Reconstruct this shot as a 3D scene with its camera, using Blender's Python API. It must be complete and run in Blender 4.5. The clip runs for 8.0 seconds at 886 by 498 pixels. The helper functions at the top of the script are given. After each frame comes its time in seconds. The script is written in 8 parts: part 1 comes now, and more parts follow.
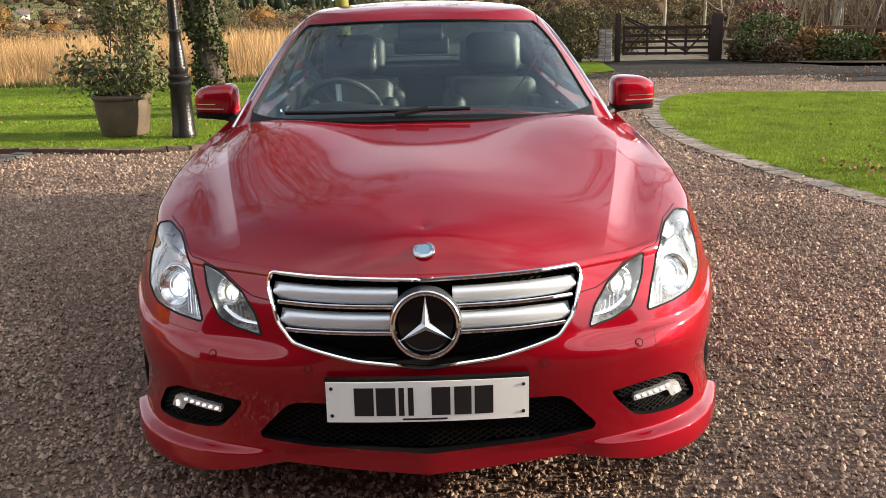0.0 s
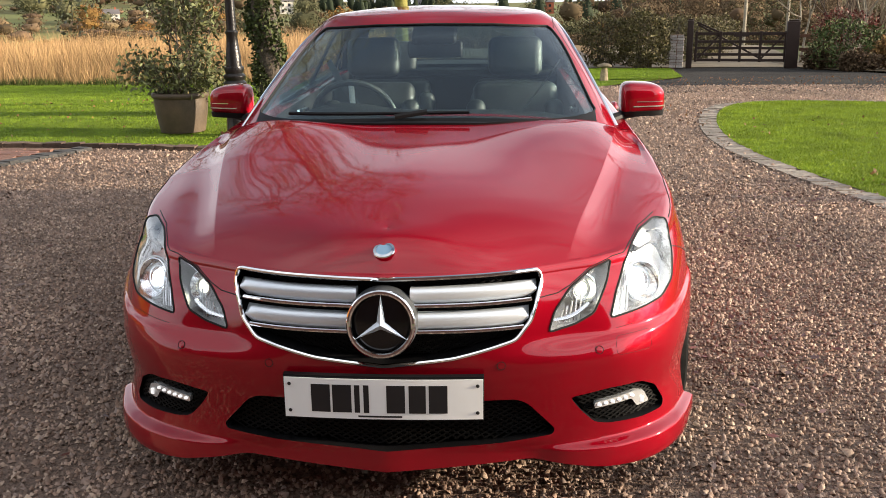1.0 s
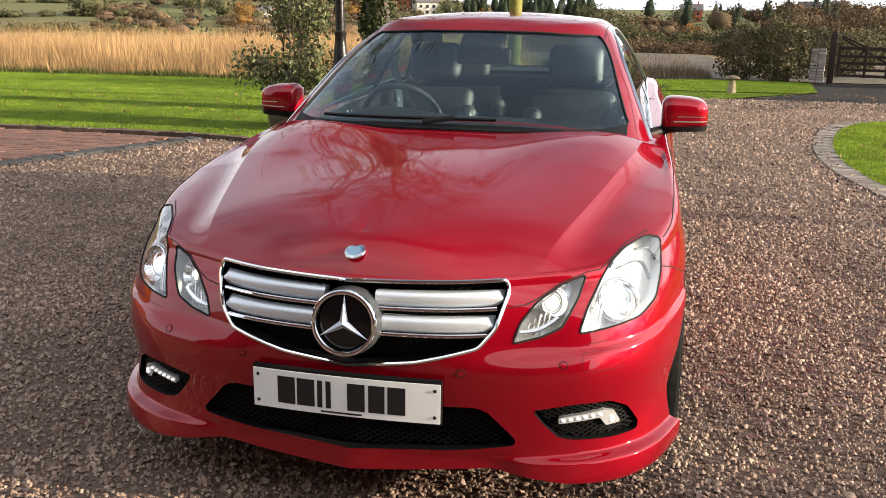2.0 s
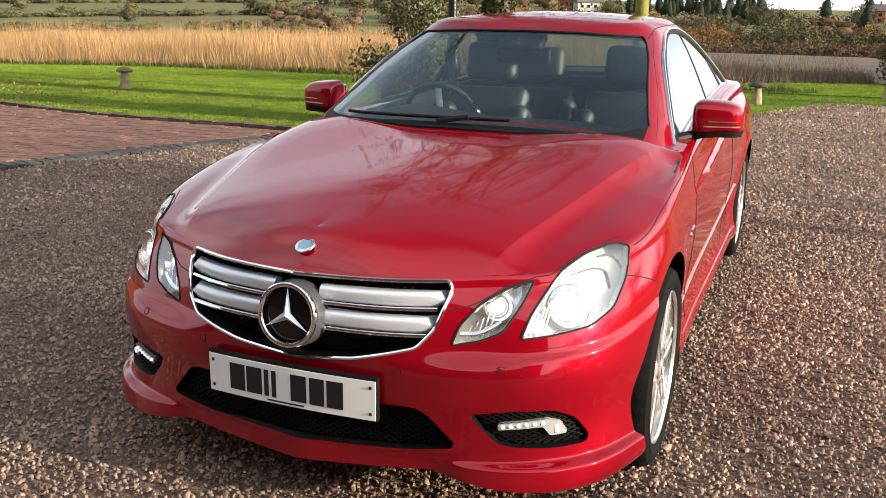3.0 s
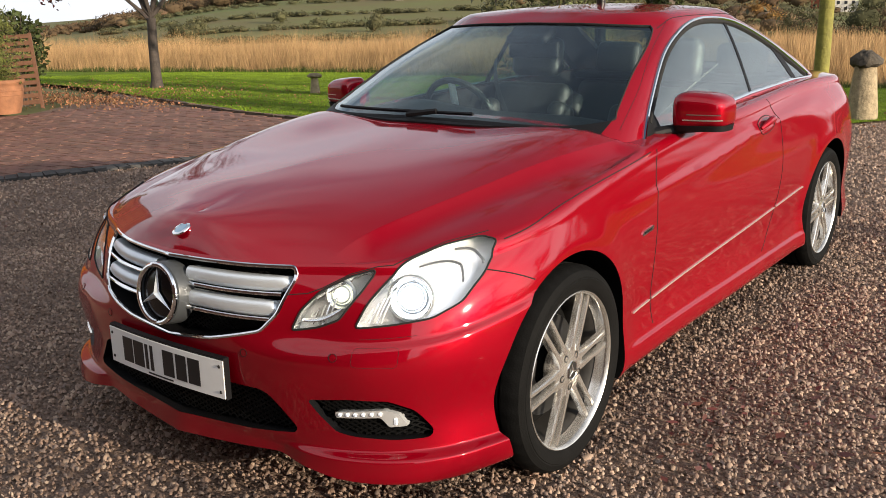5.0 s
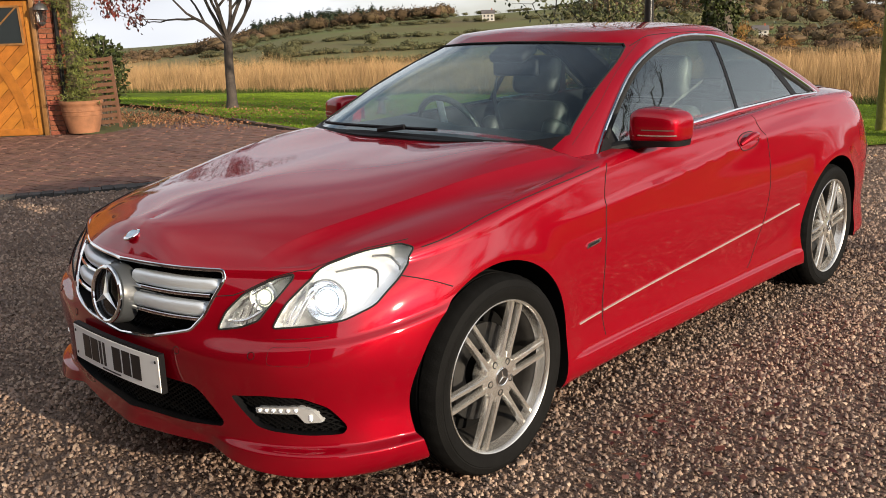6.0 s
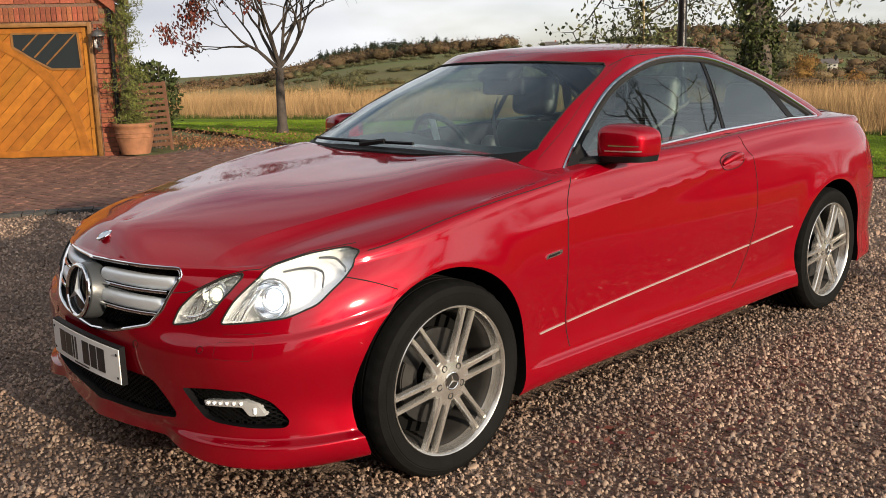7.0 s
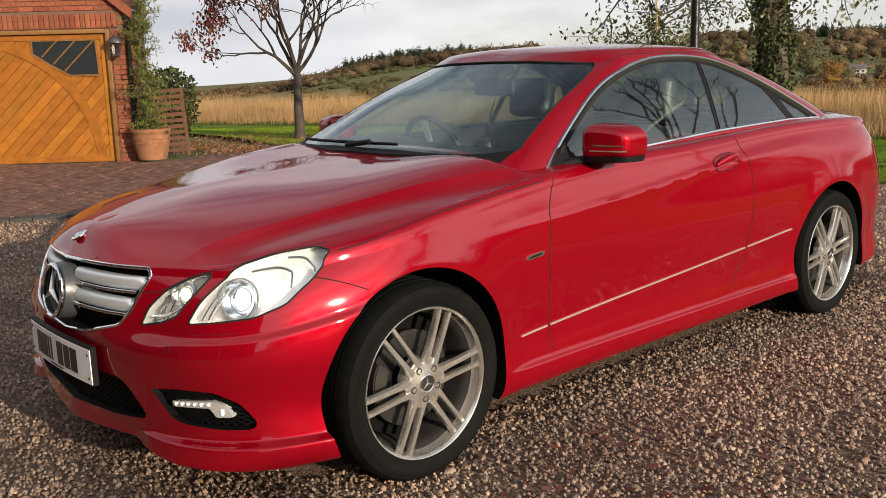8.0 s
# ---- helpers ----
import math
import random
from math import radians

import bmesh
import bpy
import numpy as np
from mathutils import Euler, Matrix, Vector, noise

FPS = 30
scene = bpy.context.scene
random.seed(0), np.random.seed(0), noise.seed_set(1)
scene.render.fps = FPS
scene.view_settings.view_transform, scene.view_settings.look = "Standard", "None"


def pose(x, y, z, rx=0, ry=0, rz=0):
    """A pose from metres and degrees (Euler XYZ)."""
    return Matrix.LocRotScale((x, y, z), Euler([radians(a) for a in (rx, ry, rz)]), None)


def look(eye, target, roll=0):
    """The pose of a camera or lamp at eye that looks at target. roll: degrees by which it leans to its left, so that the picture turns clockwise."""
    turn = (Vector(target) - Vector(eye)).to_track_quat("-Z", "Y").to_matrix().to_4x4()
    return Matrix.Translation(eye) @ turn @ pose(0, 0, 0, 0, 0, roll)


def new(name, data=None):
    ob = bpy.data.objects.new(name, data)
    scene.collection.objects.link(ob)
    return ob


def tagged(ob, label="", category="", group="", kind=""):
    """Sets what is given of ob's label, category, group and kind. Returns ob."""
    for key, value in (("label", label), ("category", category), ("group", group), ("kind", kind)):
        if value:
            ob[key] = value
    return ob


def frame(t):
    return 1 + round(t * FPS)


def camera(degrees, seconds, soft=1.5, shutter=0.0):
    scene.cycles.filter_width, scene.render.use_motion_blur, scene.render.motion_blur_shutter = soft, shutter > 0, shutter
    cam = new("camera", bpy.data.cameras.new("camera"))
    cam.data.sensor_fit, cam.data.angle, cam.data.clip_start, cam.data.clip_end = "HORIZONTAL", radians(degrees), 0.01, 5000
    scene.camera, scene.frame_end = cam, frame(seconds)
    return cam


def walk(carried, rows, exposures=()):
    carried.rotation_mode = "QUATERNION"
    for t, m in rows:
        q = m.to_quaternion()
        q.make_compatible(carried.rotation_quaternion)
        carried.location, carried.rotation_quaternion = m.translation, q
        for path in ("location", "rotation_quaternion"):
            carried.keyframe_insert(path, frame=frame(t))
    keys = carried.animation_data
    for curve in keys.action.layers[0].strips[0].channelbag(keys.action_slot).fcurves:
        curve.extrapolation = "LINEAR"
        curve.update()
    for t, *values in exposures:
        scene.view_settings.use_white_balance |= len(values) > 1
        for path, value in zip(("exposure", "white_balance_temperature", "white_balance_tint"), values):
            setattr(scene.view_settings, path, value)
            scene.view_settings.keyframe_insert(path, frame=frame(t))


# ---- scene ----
cam = camera(51.9, 8.0, soft=0.75)
PATH = [
    (0, (0.015, -2.155, 1.421), (0.044, -0.229, 0.885), -1.2),
    (0.5, (0.08, -2.17, 1.421), (0.067, -0.243, 0.885), -0.8),
    (1, (0.306, -2.177, 1.42), (0.177, -0.252, 0.893), -0.7),
    (1.5, (0.498, -2.179, 1.427), (0.239, -0.265, 0.906), 0.2),
    (3, (1.245, -1.976, 1.438), (0.518, -0.188, 0.913), 0.8),
    (3.5, (1.458, -1.905, 1.418), (0.603, -0.175, 0.891), 0.9),
    (4, (1.655, -1.8, 1.433), (0.696, -0.129, 0.896), 0.8),
    (4.5, (1.898, -1.626, 1.414), (0.829, -0.021, 0.884), -0.2),
    (6, (2.578, -1.271, 1.379), (1.254, 0.154, 0.912), -1.7),
    (6.5, (2.792, -1.175, 1.371), (1.408, 0.201, 0.935), -1.5),
    (7, (2.894, -1.112, 1.319), (1.467, 0.232, 0.919), -1.3),
    (7.5, (2.945, -1.065, 1.278), (1.494, 0.258, 0.9), -1.2),
    (8, (2.972, -0.971, 1.287), (1.507, 0.335, 0.903), -1.5),
]
walk(cam, [(t, look(eye, target, roll)) for t, eye, target, roll in PATH], [(0, 1.56, 6150, 10), (1.5, 1.51, 6150, 10), (3.5, 1.34, 6050, 10), (4.5, 1.01, 6050, 10), (6.5, 0.72, 6200, 10), (8, 0.56, 6300, 10)])

# ---- world and sun ----
SUN_AZ, SUN_EL = -1.0, 13.0  # degrees: anticlockwise from +x, and above the horizon
world = bpy.data.worlds.new("world")
scene.world = world
world.use_nodes = True
wn, wl = world.node_tree.nodes, world.node_tree.links
wn.clear()
w_out = wn.new("ShaderNodeOutputWorld")
w_bg = wn.new("ShaderNodeBackground")
w_bg.inputs["Strength"].default_value = 0.061
sky = wn.new("ShaderNodeTexSky")
sky.sky_type = "NISHITA"
sky.sun_disc = False
sky.sun_elevation = radians(SUN_EL)
sky.sun_rotation = radians(90 - SUN_AZ)
w_co = wn.new("ShaderNodeTexCoord")
w_map = wn.new("ShaderNodeMapping")
w_map.inputs["Scale"].default_value = (1.0, 1.0, 3.2)
w_noise = wn.new("ShaderNodeTexNoise")
w_noise.inputs["Scale"].default_value = 1.7
w_noise.inputs["Detail"].default_value = 5
w_noise.inputs["Roughness"].default_value = 0.55
w_ramp = wn.new("ShaderNodeValToRGB")
w_ramp.color_ramp.elements[0].position, w_ramp.color_ramp.elements[1].position = 0.27, 0.50
w_mix = wn.new("ShaderNodeMixRGB")
w_shade = wn.new("ShaderNodeValToRGB")
w_shade.color_ramp.elements[0].position, w_shade.color_ramp.elements[1].position = 0.38, 0.64
w_shade.color_ramp.elements[0].color = (12.6, 12.3, 11.9, 1)
w_shade.color_ramp.elements[1].color = (7.4, 7.45, 7.8, 1)
w_noise2 = wn.new("ShaderNodeTexNoise")
w_noise2.inputs["Scale"].default_value = 1.9
w_noise2.inputs["Detail"].default_value = 3
wl.new(w_co.outputs["Generated"], w_map.inputs["Vector"])
wl.new(w_map.outputs["Vector"], w_noise.inputs["Vector"])
wl.new(w_map.outputs["Vector"], w_noise2.inputs["Vector"])
wl.new(w_noise.outputs["Fac"], w_ramp.inputs["Fac"])
wl.new(w_noise2.outputs["Fac"], w_shade.inputs["Fac"])
# the cloud opens into clear sky overhead and to the north
w_thin = wn.new("ShaderNodeMapRange")
w_thin.inputs["From Min"].default_value, w_thin.inputs["From Max"].default_value = 0.60, 0.97
w_thin.inputs["To Min"].default_value, w_thin.inputs["To Max"].default_value = 1.0, 0.15
w_gap = wn.new("ShaderNodeVectorMath")
w_gap.operation = "DOT_PRODUCT"
w_gap.inputs[1].default_value = (-0.16, 0.62, 0.77)
wl.new(w_co.outputs["Generated"], w_gap.inputs[0])
w_cover = wn.new("ShaderNodeMath")
w_cover.operation = "MULTIPLY"
w_sep = wn.new("ShaderNodeSeparateXYZ")
wl.new(w_co.outputs["Generated"], w_sep.inputs["Vector"])
wl.new(w_gap.outputs["Value"], w_thin.inputs["Value"])
wl.new(w_ramp.outputs["Color"], w_cover.inputs[0])
wl.new(w_thin.outputs["Result"], w_cover.inputs[1])
wl.new(w_cover.outputs["Value"], w_mix.inputs["Fac"])
wl.new(sky.outputs["Color"], w_mix.inputs["Color1"])
wl.new(w_shade.outputs["Color"], w_mix.inputs["Color2"])
w_fall = wn.new("ShaderNodeMapRange")
w_fall.interpolation_type = "SMOOTHSTEP"
w_fall.inputs["From Min"].default_value, w_fall.inputs["From Max"].default_value = 0.20, 0.85
w_fall.inputs["To Min"].default_value, w_fall.inputs["To Max"].default_value = 0.95, 0.72
w_dim = wn.new("ShaderNodeVectorMath")
w_dim.operation = "SCALE"
wl.new(w_sep.outputs["Z"], w_fall.inputs["Value"])
wl.new(w_mix.outputs["Color"], w_dim.inputs[0])
# the sky is brightest on the side of the sun
w_dot = wn.new("ShaderNodeVectorMath")
w_dot.operation = "DOT_PRODUCT"
w_dot.inputs[1].default_value = (math.cos(radians(SUN_AZ)), math.sin(radians(SUN_AZ)), 0.25)
w_side = wn.new("ShaderNodeMapRange")
w_side.interpolation_type = "SMOOTHSTEP"
w_side.inputs["From Min"].default_value, w_side.inputs["From Max"].default_value = 0.30, 0.98
w_side.inputs["To Min"].default_value, w_side.inputs["To Max"].default_value = 1.0, 1.75
w_both = wn.new("ShaderNodeMath")
w_both.operation = "MULTIPLY"
wl.new(w_co.outputs["Generated"], w_dot.inputs[0])
wl.new(w_dot.outputs["Value"], w_side.inputs["Value"])
wl.new(w_fall.outputs["Result"], w_both.inputs[0])
wl.new(w_side.outputs["Result"], w_both.inputs[1])
wl.new(w_both.outputs["Value"], w_dim.inputs["Scale"])
wl.new(w_dim.outputs["Vector"], w_bg.inputs["Color"])
wl.new(w_bg.outputs["Background"], w_out.inputs["Surface"])

sun = new("sun", bpy.data.lights.new("sun", "SUN"))
sun.data.energy = 4.5
sun.data.angle = radians(0.6)
sun.data.color = (1.0, 0.81, 0.58)
s_dir = Vector((math.cos(radians(SUN_AZ)) * math.cos(radians(SUN_EL)), math.sin(radians(SUN_AZ)) * math.cos(radians(SUN_EL)), math.sin(radians(SUN_EL))))
sun.matrix_world = look(s_dir * 60, (0, 0, 0))


# ---- materials ----
def material(name, color, rough=0.6, metal=0.0, var=0.0, scale=8.0, bump=0.0, bump_scale=60.0, coat=0.0, color2=None, island=0.0, rnd=0.0, spec=0.5, coat_ior=1.5):
    """A surface of colour with stains at one scale, relief at another, and a change from piece to piece."""
    m = bpy.data.materials.new(name)
    m.use_nodes = True
    nt = m.node_tree
    b = nt.nodes["Principled BSDF"]
    b.inputs["Roughness"].default_value = rough
    b.inputs["Metallic"].default_value = metal
    b.inputs["Coat Weight"].default_value = coat
    b.inputs["Coat Roughness"].default_value = 0.05
    b.inputs["Coat IOR"].default_value = coat_ior
    b.inputs["Specular IOR Level"].default_value = spec
    b.inputs["Base Color"].default_value = (*color, 1)
    out = None
    co = nt.nodes.new("ShaderNodeTexCoord")
    if var > 0 or color2:
        n = nt.nodes.new("ShaderNodeTexNoise")
        n.inputs["Scale"].default_value = scale
        n.inputs["Detail"].default_value = 6
        n.inputs["Roughness"].default_value = 0.65
        nt.links.new(co.outputs["Object"], n.inputs["Vector"])
        r = nt.nodes.new("ShaderNodeValToRGB")
        r.color_ramp.elements[0].position, r.color_ramp.elements[1].position = 0.3, 0.7
        c2 = color2 if color2 else [c * (1 - var) for c in color]
        r.color_ramp.elements[0].color = (*c2, 1)
        r.color_ramp.elements[1].color = (*(color if color2 else [min(1, c * (1 + 0.5 * var)) for c in color]), 1)
        nt.links.new(n.outputs["Fac"], r.inputs["Fac"])
        out = r.outputs["Color"]
    if island > 0 or rnd > 0:
        src = nt.nodes.new("ShaderNodeNewGeometry").outputs["Random Per Island"] if island > 0 else nt.nodes.new("ShaderNodeObjectInfo").outputs["Random"]
        k = max(island, rnd)
        mr = nt.nodes.new("ShaderNodeMapRange")
        mr.inputs["To Min"].default_value, mr.inputs["To Max"].default_value = 1 - k, 1 + k
        nt.links.new(src, mr.inputs["Value"])
        hs = nt.nodes.new("ShaderNodeHueSaturation")
        hs.inputs["Color"].default_value = (*color, 1)
        nt.links.new(mr.outputs["Result"], hs.inputs["Value"])
        m2 = nt.nodes.new("ShaderNodeMapRange")
        m2.inputs["To Min"].default_value, m2.inputs["To Max"].default_value = 0.5 - 0.03 * k, 0.5 + 0.03 * k
        mul = nt.nodes.new("ShaderNodeMath")
        mul.operation = "FRACT"
        mul2 = nt.nodes.new("ShaderNodeMath")
        mul2.operation = "MULTIPLY"
        mul2.inputs[1].default_value = 37.0
        nt.links.new(src, mul2.inputs[0])
        nt.links.new(mul2.outputs[0], mul.inputs[0])
        nt.links.new(mul.outputs[0], m2.inputs["Value"])
        nt.links.new(m2.outputs["Result"], hs.inputs["Hue"])
        if out:
            nt.links.new(out, hs.inputs["Color"])
        out = hs.outputs["Color"]
    if out:
        nt.links.new(out, b.inputs["Base Color"])
    if bump > 0:
        n2 = nt.nodes.new("ShaderNodeTexNoise")
        n2.inputs["Scale"].default_value = bump_scale
        n2.inputs["Detail"].default_value = 5
        nt.links.new(co.outputs["Object"], n2.inputs["Vector"])
        bp = nt.nodes.new("ShaderNodeBump")
        bp.inputs["Strength"].default_value = bump
        bp.inputs["Distance"].default_value = 0.02
        nt.links.new(n2.outputs["Fac"], bp.inputs["Height"])
        nt.links.new(bp.outputs["Normal"], b.inputs["Normal"])
    return m


def glass(name, color, rough=0.0, ior=1.45, mix=0.0):
    m = bpy.data.materials.new(name)
    m.use_nodes = True
    b = m.node_tree.nodes["Principled BSDF"]
    b.inputs["Base Color"].default_value = (*color, 1)
    b.inputs["Roughness"].default_value = rough
    b.inputs["IOR"].default_value = ior
    b.inputs["Transmission Weight"].default_value = 1.0
    b.inputs["Coat Weight"].default_value = mix
    return m


def glow(name, color, strength):
    m = bpy.data.materials.new(name)
    m.use_nodes = True
    b = m.node_tree.nodes["Principled BSDF"]
    b.inputs["Base Color"].default_value = (*color, 1)
    b.inputs["Emission Color"].default_value = (*color, 1)
    b.inputs["Emission Strength"].default_value = strength
    return m


M_PAINT = material("red car paint", (0.245, 0.0005, 0.0080), 0.38, 0.35, 0.05, 3.0, coat=1.0, spec=0.0, coat_ior=1.53)
M_BLACK = material("black plastic", (0.005, 0.005, 0.006), 0.55, 0, 0.2, 20, 0.1, 300, spec=0.2)
M_GAP = material("shadow gap rubber", (0.004, 0.004, 0.004), 0.9)
M_MESH = material("black grille mesh", (0.004, 0.004, 0.004), 0.6, spec=0.12)
M_RUBBER = material("tyre rubber", (0.006, 0.006, 0.006), 0.75, 0, 0.25, 12, 0.15, 200, spec=0.08)
M_CHROME = material("chrome", (0.86, 0.87, 0.88), 0.06, 1.0)
M_SATIN = material("satin silver grille bar", (0.68, 0.73, 0.78), 0.36, 0.6)
M_ALLOY = material("silver alloy", (0.68, 0.66, 0.62), 0.26, 0.85, 0.12, 25)
# the wheel's inner shade is put into the dark barrel and disc colours
M_BARREL = material("shade-dark alloy", (0.035, 0.033, 0.031), 0.55, 0.5, 0.3, 20)
M_STRIP = material("bright side strip", (0.74, 0.72, 0.68), 0.35, 0.75)
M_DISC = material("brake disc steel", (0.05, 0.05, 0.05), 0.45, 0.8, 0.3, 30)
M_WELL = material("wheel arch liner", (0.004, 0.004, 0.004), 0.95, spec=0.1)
M_LEATHER = material("black leather", (0.022, 0.025, 0.024), 0.5, 0, 0.2, 12, 0.15, 250, spec=0.4)
M_DASH = material("dashboard black", (0.008, 0.009, 0.010), 0.6, 0, 0.2, 15, 0.1, 300, spec=0.25)
M_BELT = material("seat belt webbing", (0.07, 0.07, 0.068), 0.7)
M_GLASS = glass("windscreen glass", (0.68, 0.85, 0.88), 0.0, 1.58)
M_SIDEGLASS = glass("tinted side glass", (0.58, 0.72, 0.68), 0.0, 1.62, 0.5)
M_LENS = glass("headlamp lens", (0.97, 0.98, 0.99), 0.0, 1.45)
M_REFL = material("headlamp reflector", (0.82, 0.84, 0.86), 0.16, 1.0)
M_LAMPDARK = material("dark grey lamp trim", (0.06, 0.065, 0.07), 0.35, 0.3)
M_LAMPGREY = material("headlamp housing", (0.45, 0.47, 0.48), 0.3, 0.8)
M_HOUSING = material("bright headlamp housing", (0.70, 0.72, 0.73), 0.26, 0.6, coat=0.4)
# emission added to the bulbs brightens the inside of the lamps
M_XENON = glow("glowing headlamp bulb", (0.85, 0.93, 1.0), 2.0)
M_WARM = glow("glowing side lamp bulb", (0.95, 0.90, 0.62), 0.9)
# weak emission added so that the unlit diodes look white
M_LED = glow("led strip", (1.0, 0.98, 0.94), 0.22)
M_PLATE = material("white number plate", (0.80, 0.80, 0.78), 0.35, 0, 0.04, 5)
M_INK = material("black plate paint", (0.01, 0.01, 0.012), 0.4)
M_BADGE = material("blue enamel badge", (0.22, 0.36, 0.50), 0.2, 0.2, coat=0.8)
M_BADGE_BLACK = material("black emblem", (0.003, 0.003, 0.004), 0.18, 0, coat=0.0)


# ---- mesh tools ----
from mathutils import geometry
from mathutils.bvhtree import BVHTree


def spline(xs, ys):
    """A natural cubic through the knots, held level past the ends."""
    xs, ys = np.array(xs, float), np.array(ys, float)
    n = len(xs)
    h = np.diff(xs)
    a = np.zeros((n, n))
    r = np.zeros(n)
    a[0, 0] = a[-1, -1] = 1
    for i in range(1, n - 1):
        a[i, i - 1], a[i, i], a[i, i + 1] = h[i - 1], 2 * (h[i - 1] + h[i]), h[i]
        r[i] = 6 * ((ys[i + 1] - ys[i]) / h[i] - (ys[i] - ys[i - 1]) / h[i - 1])
    m = np.linalg.solve(a, r)

    def f(x):
        x = np.clip(np.asarray(x, float), xs[0], xs[-1])
        i = np.clip(np.searchsorted(xs, x) - 1, 0, n - 2)
        d0, d1 = x - xs[i], xs[i + 1] - x
        return (m[i] * d1 ** 3 + m[i + 1] * d0 ** 3) / (6 * h[i]) + (ys[i] / h[i] - m[i] * h[i] / 6) * d1 + (ys[i + 1] / h[i] - m[i + 1] * h[i] / 6) * d0
    return f


def smoothstep(a, b, x):
    t = np.clip((x - a) / (b - a), 0, 1)
    return t * t * (3 - 2 * t)


def mesh_of(name, verts, faces, mats=(), smooth=False):
    me = bpy.data.meshes.new(name)
    me.from_pydata([tuple(v) for v in verts], [], [tuple(int(i) for i in f) for f in faces])
    for m in mats:
        me.materials.append(m)
    if smooth:
        me.shade_smooth()
    me.update()
    return me


def link(name, me, parent=None, label=""):
    ob = new(name, me)
    if parent:
        ob.parent = parent
    return tagged(ob, label)


def finish(bm, name, mat, smooth=True, angle=35):
    bmesh.ops.recalc_face_normals(bm, faces=bm.faces)
    me = bpy.data.meshes.new(name)
    bm.to_mesh(me)
    bm.free()
    for m in (mat if isinstance(mat, (list, tuple)) else [mat]):
        me.materials.append(m)
    if smooth:
        me.shade_smooth()
        me.set_sharp_from_angle(angle=radians(angle))
    return me


def part(name, bm, mat, parent=None, label="", smooth=True, angle=35):
    return link(name, finish(bm, name, mat, smooth, angle), parent, label)


def empty(name, m, label, category, group="", kind=""):
    ob = new(name)
    ob.empty_display_size = 0.1
    ob.matrix_basis = m
    return tagged(ob, label, category, group, kind)


def add_box(bm, sx, sy, sz, at=(0, 0, 0), turn=None, bevel=0.0, seg=2):
    """A box of that size, centred, with rounded edges."""
    r = bmesh.ops.create_cube(bm, size=1.0)
    vs = r["verts"]
    bmesh.ops.scale(bm, vec=(sx, sy, sz), verts=vs)
    if bevel > 0:
        es = list({e for v in vs for e in v.link_edges})
        rb = bmesh.ops.bevel(bm, geom=es, offset=bevel, segments=seg, affect="EDGES", profile=0.5)
        vs = list({v for f in rb["faces"] for v in f.verts} | {v for v in vs if v.is_valid})
    m = Matrix.Translation(at) @ (turn.to_4x4() if turn else Matrix.Identity(4))
    bmesh.ops.transform(bm, matrix=m, verts=vs)
    return vs


def add_lathe(bm, prof, n=32, axis="Z", at=(0, 0, 0)):
    """A turned form from (radius, height) pairs."""
    rings = []
    for r, h in prof:
        ring = []
        if r < 1e-6:
            ring = [bm.verts.new((0, 0, h))] * n
        else:
            for i in range(n):
                a = 2 * math.pi * i / n
                ring.append(bm.verts.new((r * math.cos(a), r * math.sin(a), h)))
        rings.append(ring)
    made = list({v for ring in rings for v in ring})
    for a, b in zip(rings, rings[1:]):
        for i in range(n):
            j = (i + 1) % n
            vs = []
            for v in (a[i], a[j], b[j], b[i]):
                if v not in vs:
                    vs.append(v)
            if len(vs) > 2:
                bm.faces.new(vs)
    rot = {"Z": Matrix.Identity(4), "X": Matrix.Rotation(radians(90), 4, "Y"), "Y": Matrix.Rotation(radians(-90), 4, "X")}[axis]
    bmesh.ops.transform(bm, matrix=Matrix.Translation(at) @ rot, verts=made)
    return made


def add_tube(bm, pts, r, n=8, closed=False, flat=1.0, taper=None, cap=True):
    """A tube along points; taper gives the radius at each."""
    pts = [Vector(p) for p in pts]
    k = len(pts)
    rings = []
    prev = None
    for i, p in enumerate(pts):
        if closed:
            d = pts[(i + 1) % k] - pts[i - 1]
        else:
            d = pts[min(i + 1, k - 1)] - pts[max(i - 1, 0)]
        if d.length < 1e-9:
            d = Vector((0, 0, 1))
        d.normalize()
        if prev is None:
            a = d.orthogonal().normalized()
        else:
            a = (prev - d * prev.dot(d))
            a = a.normalized() if a.length > 1e-6 else d.orthogonal().normalized()
        prev = a
        b = d.cross(a)
        rr = taper[i] if taper is not None else r
        rings.append([bm.verts.new(p + (a * math.cos(2 * math.pi * j / n) + b * math.sin(2 * math.pi * j / n) * flat) * rr) for j in range(n)])
    for i in range(k if closed else k - 1):
        a, b = rings[i], rings[(i + 1) % k]
        for j in range(n):
            bm.faces.new((a[j], a[(j + 1) % n], b[(j + 1) % n], b[j]))
    if cap and not closed:
        bm.faces.new(rings[0][::-1])
        bm.faces.new(rings[-1])


def add_prism(bm, poly, a0, a1, axis="Y"):
    """A closed prism of a flat outline between two depths along an axis."""
    def put(p, d):
        return {"Y": (p[0], d, p[1]), "X": (d, p[0], p[1]), "Z": (p[0], p[1], d)}[axis]
    lo = [bm.verts.new(put(p, a0)) for p in poly]
    hi = [bm.verts.new(put(p, a1)) for p in poly]
    n = len(poly)
    fs = [bm.faces.new(lo), bm.faces.new(hi[::-1])]
    for i in range(n):
        fs.append(bm.faces.new((lo[i], hi[i], hi[(i + 1) % n], lo[(i + 1) % n])))
    bmesh.ops.recalc_face_normals(bm, faces=fs)
    return lo + hi


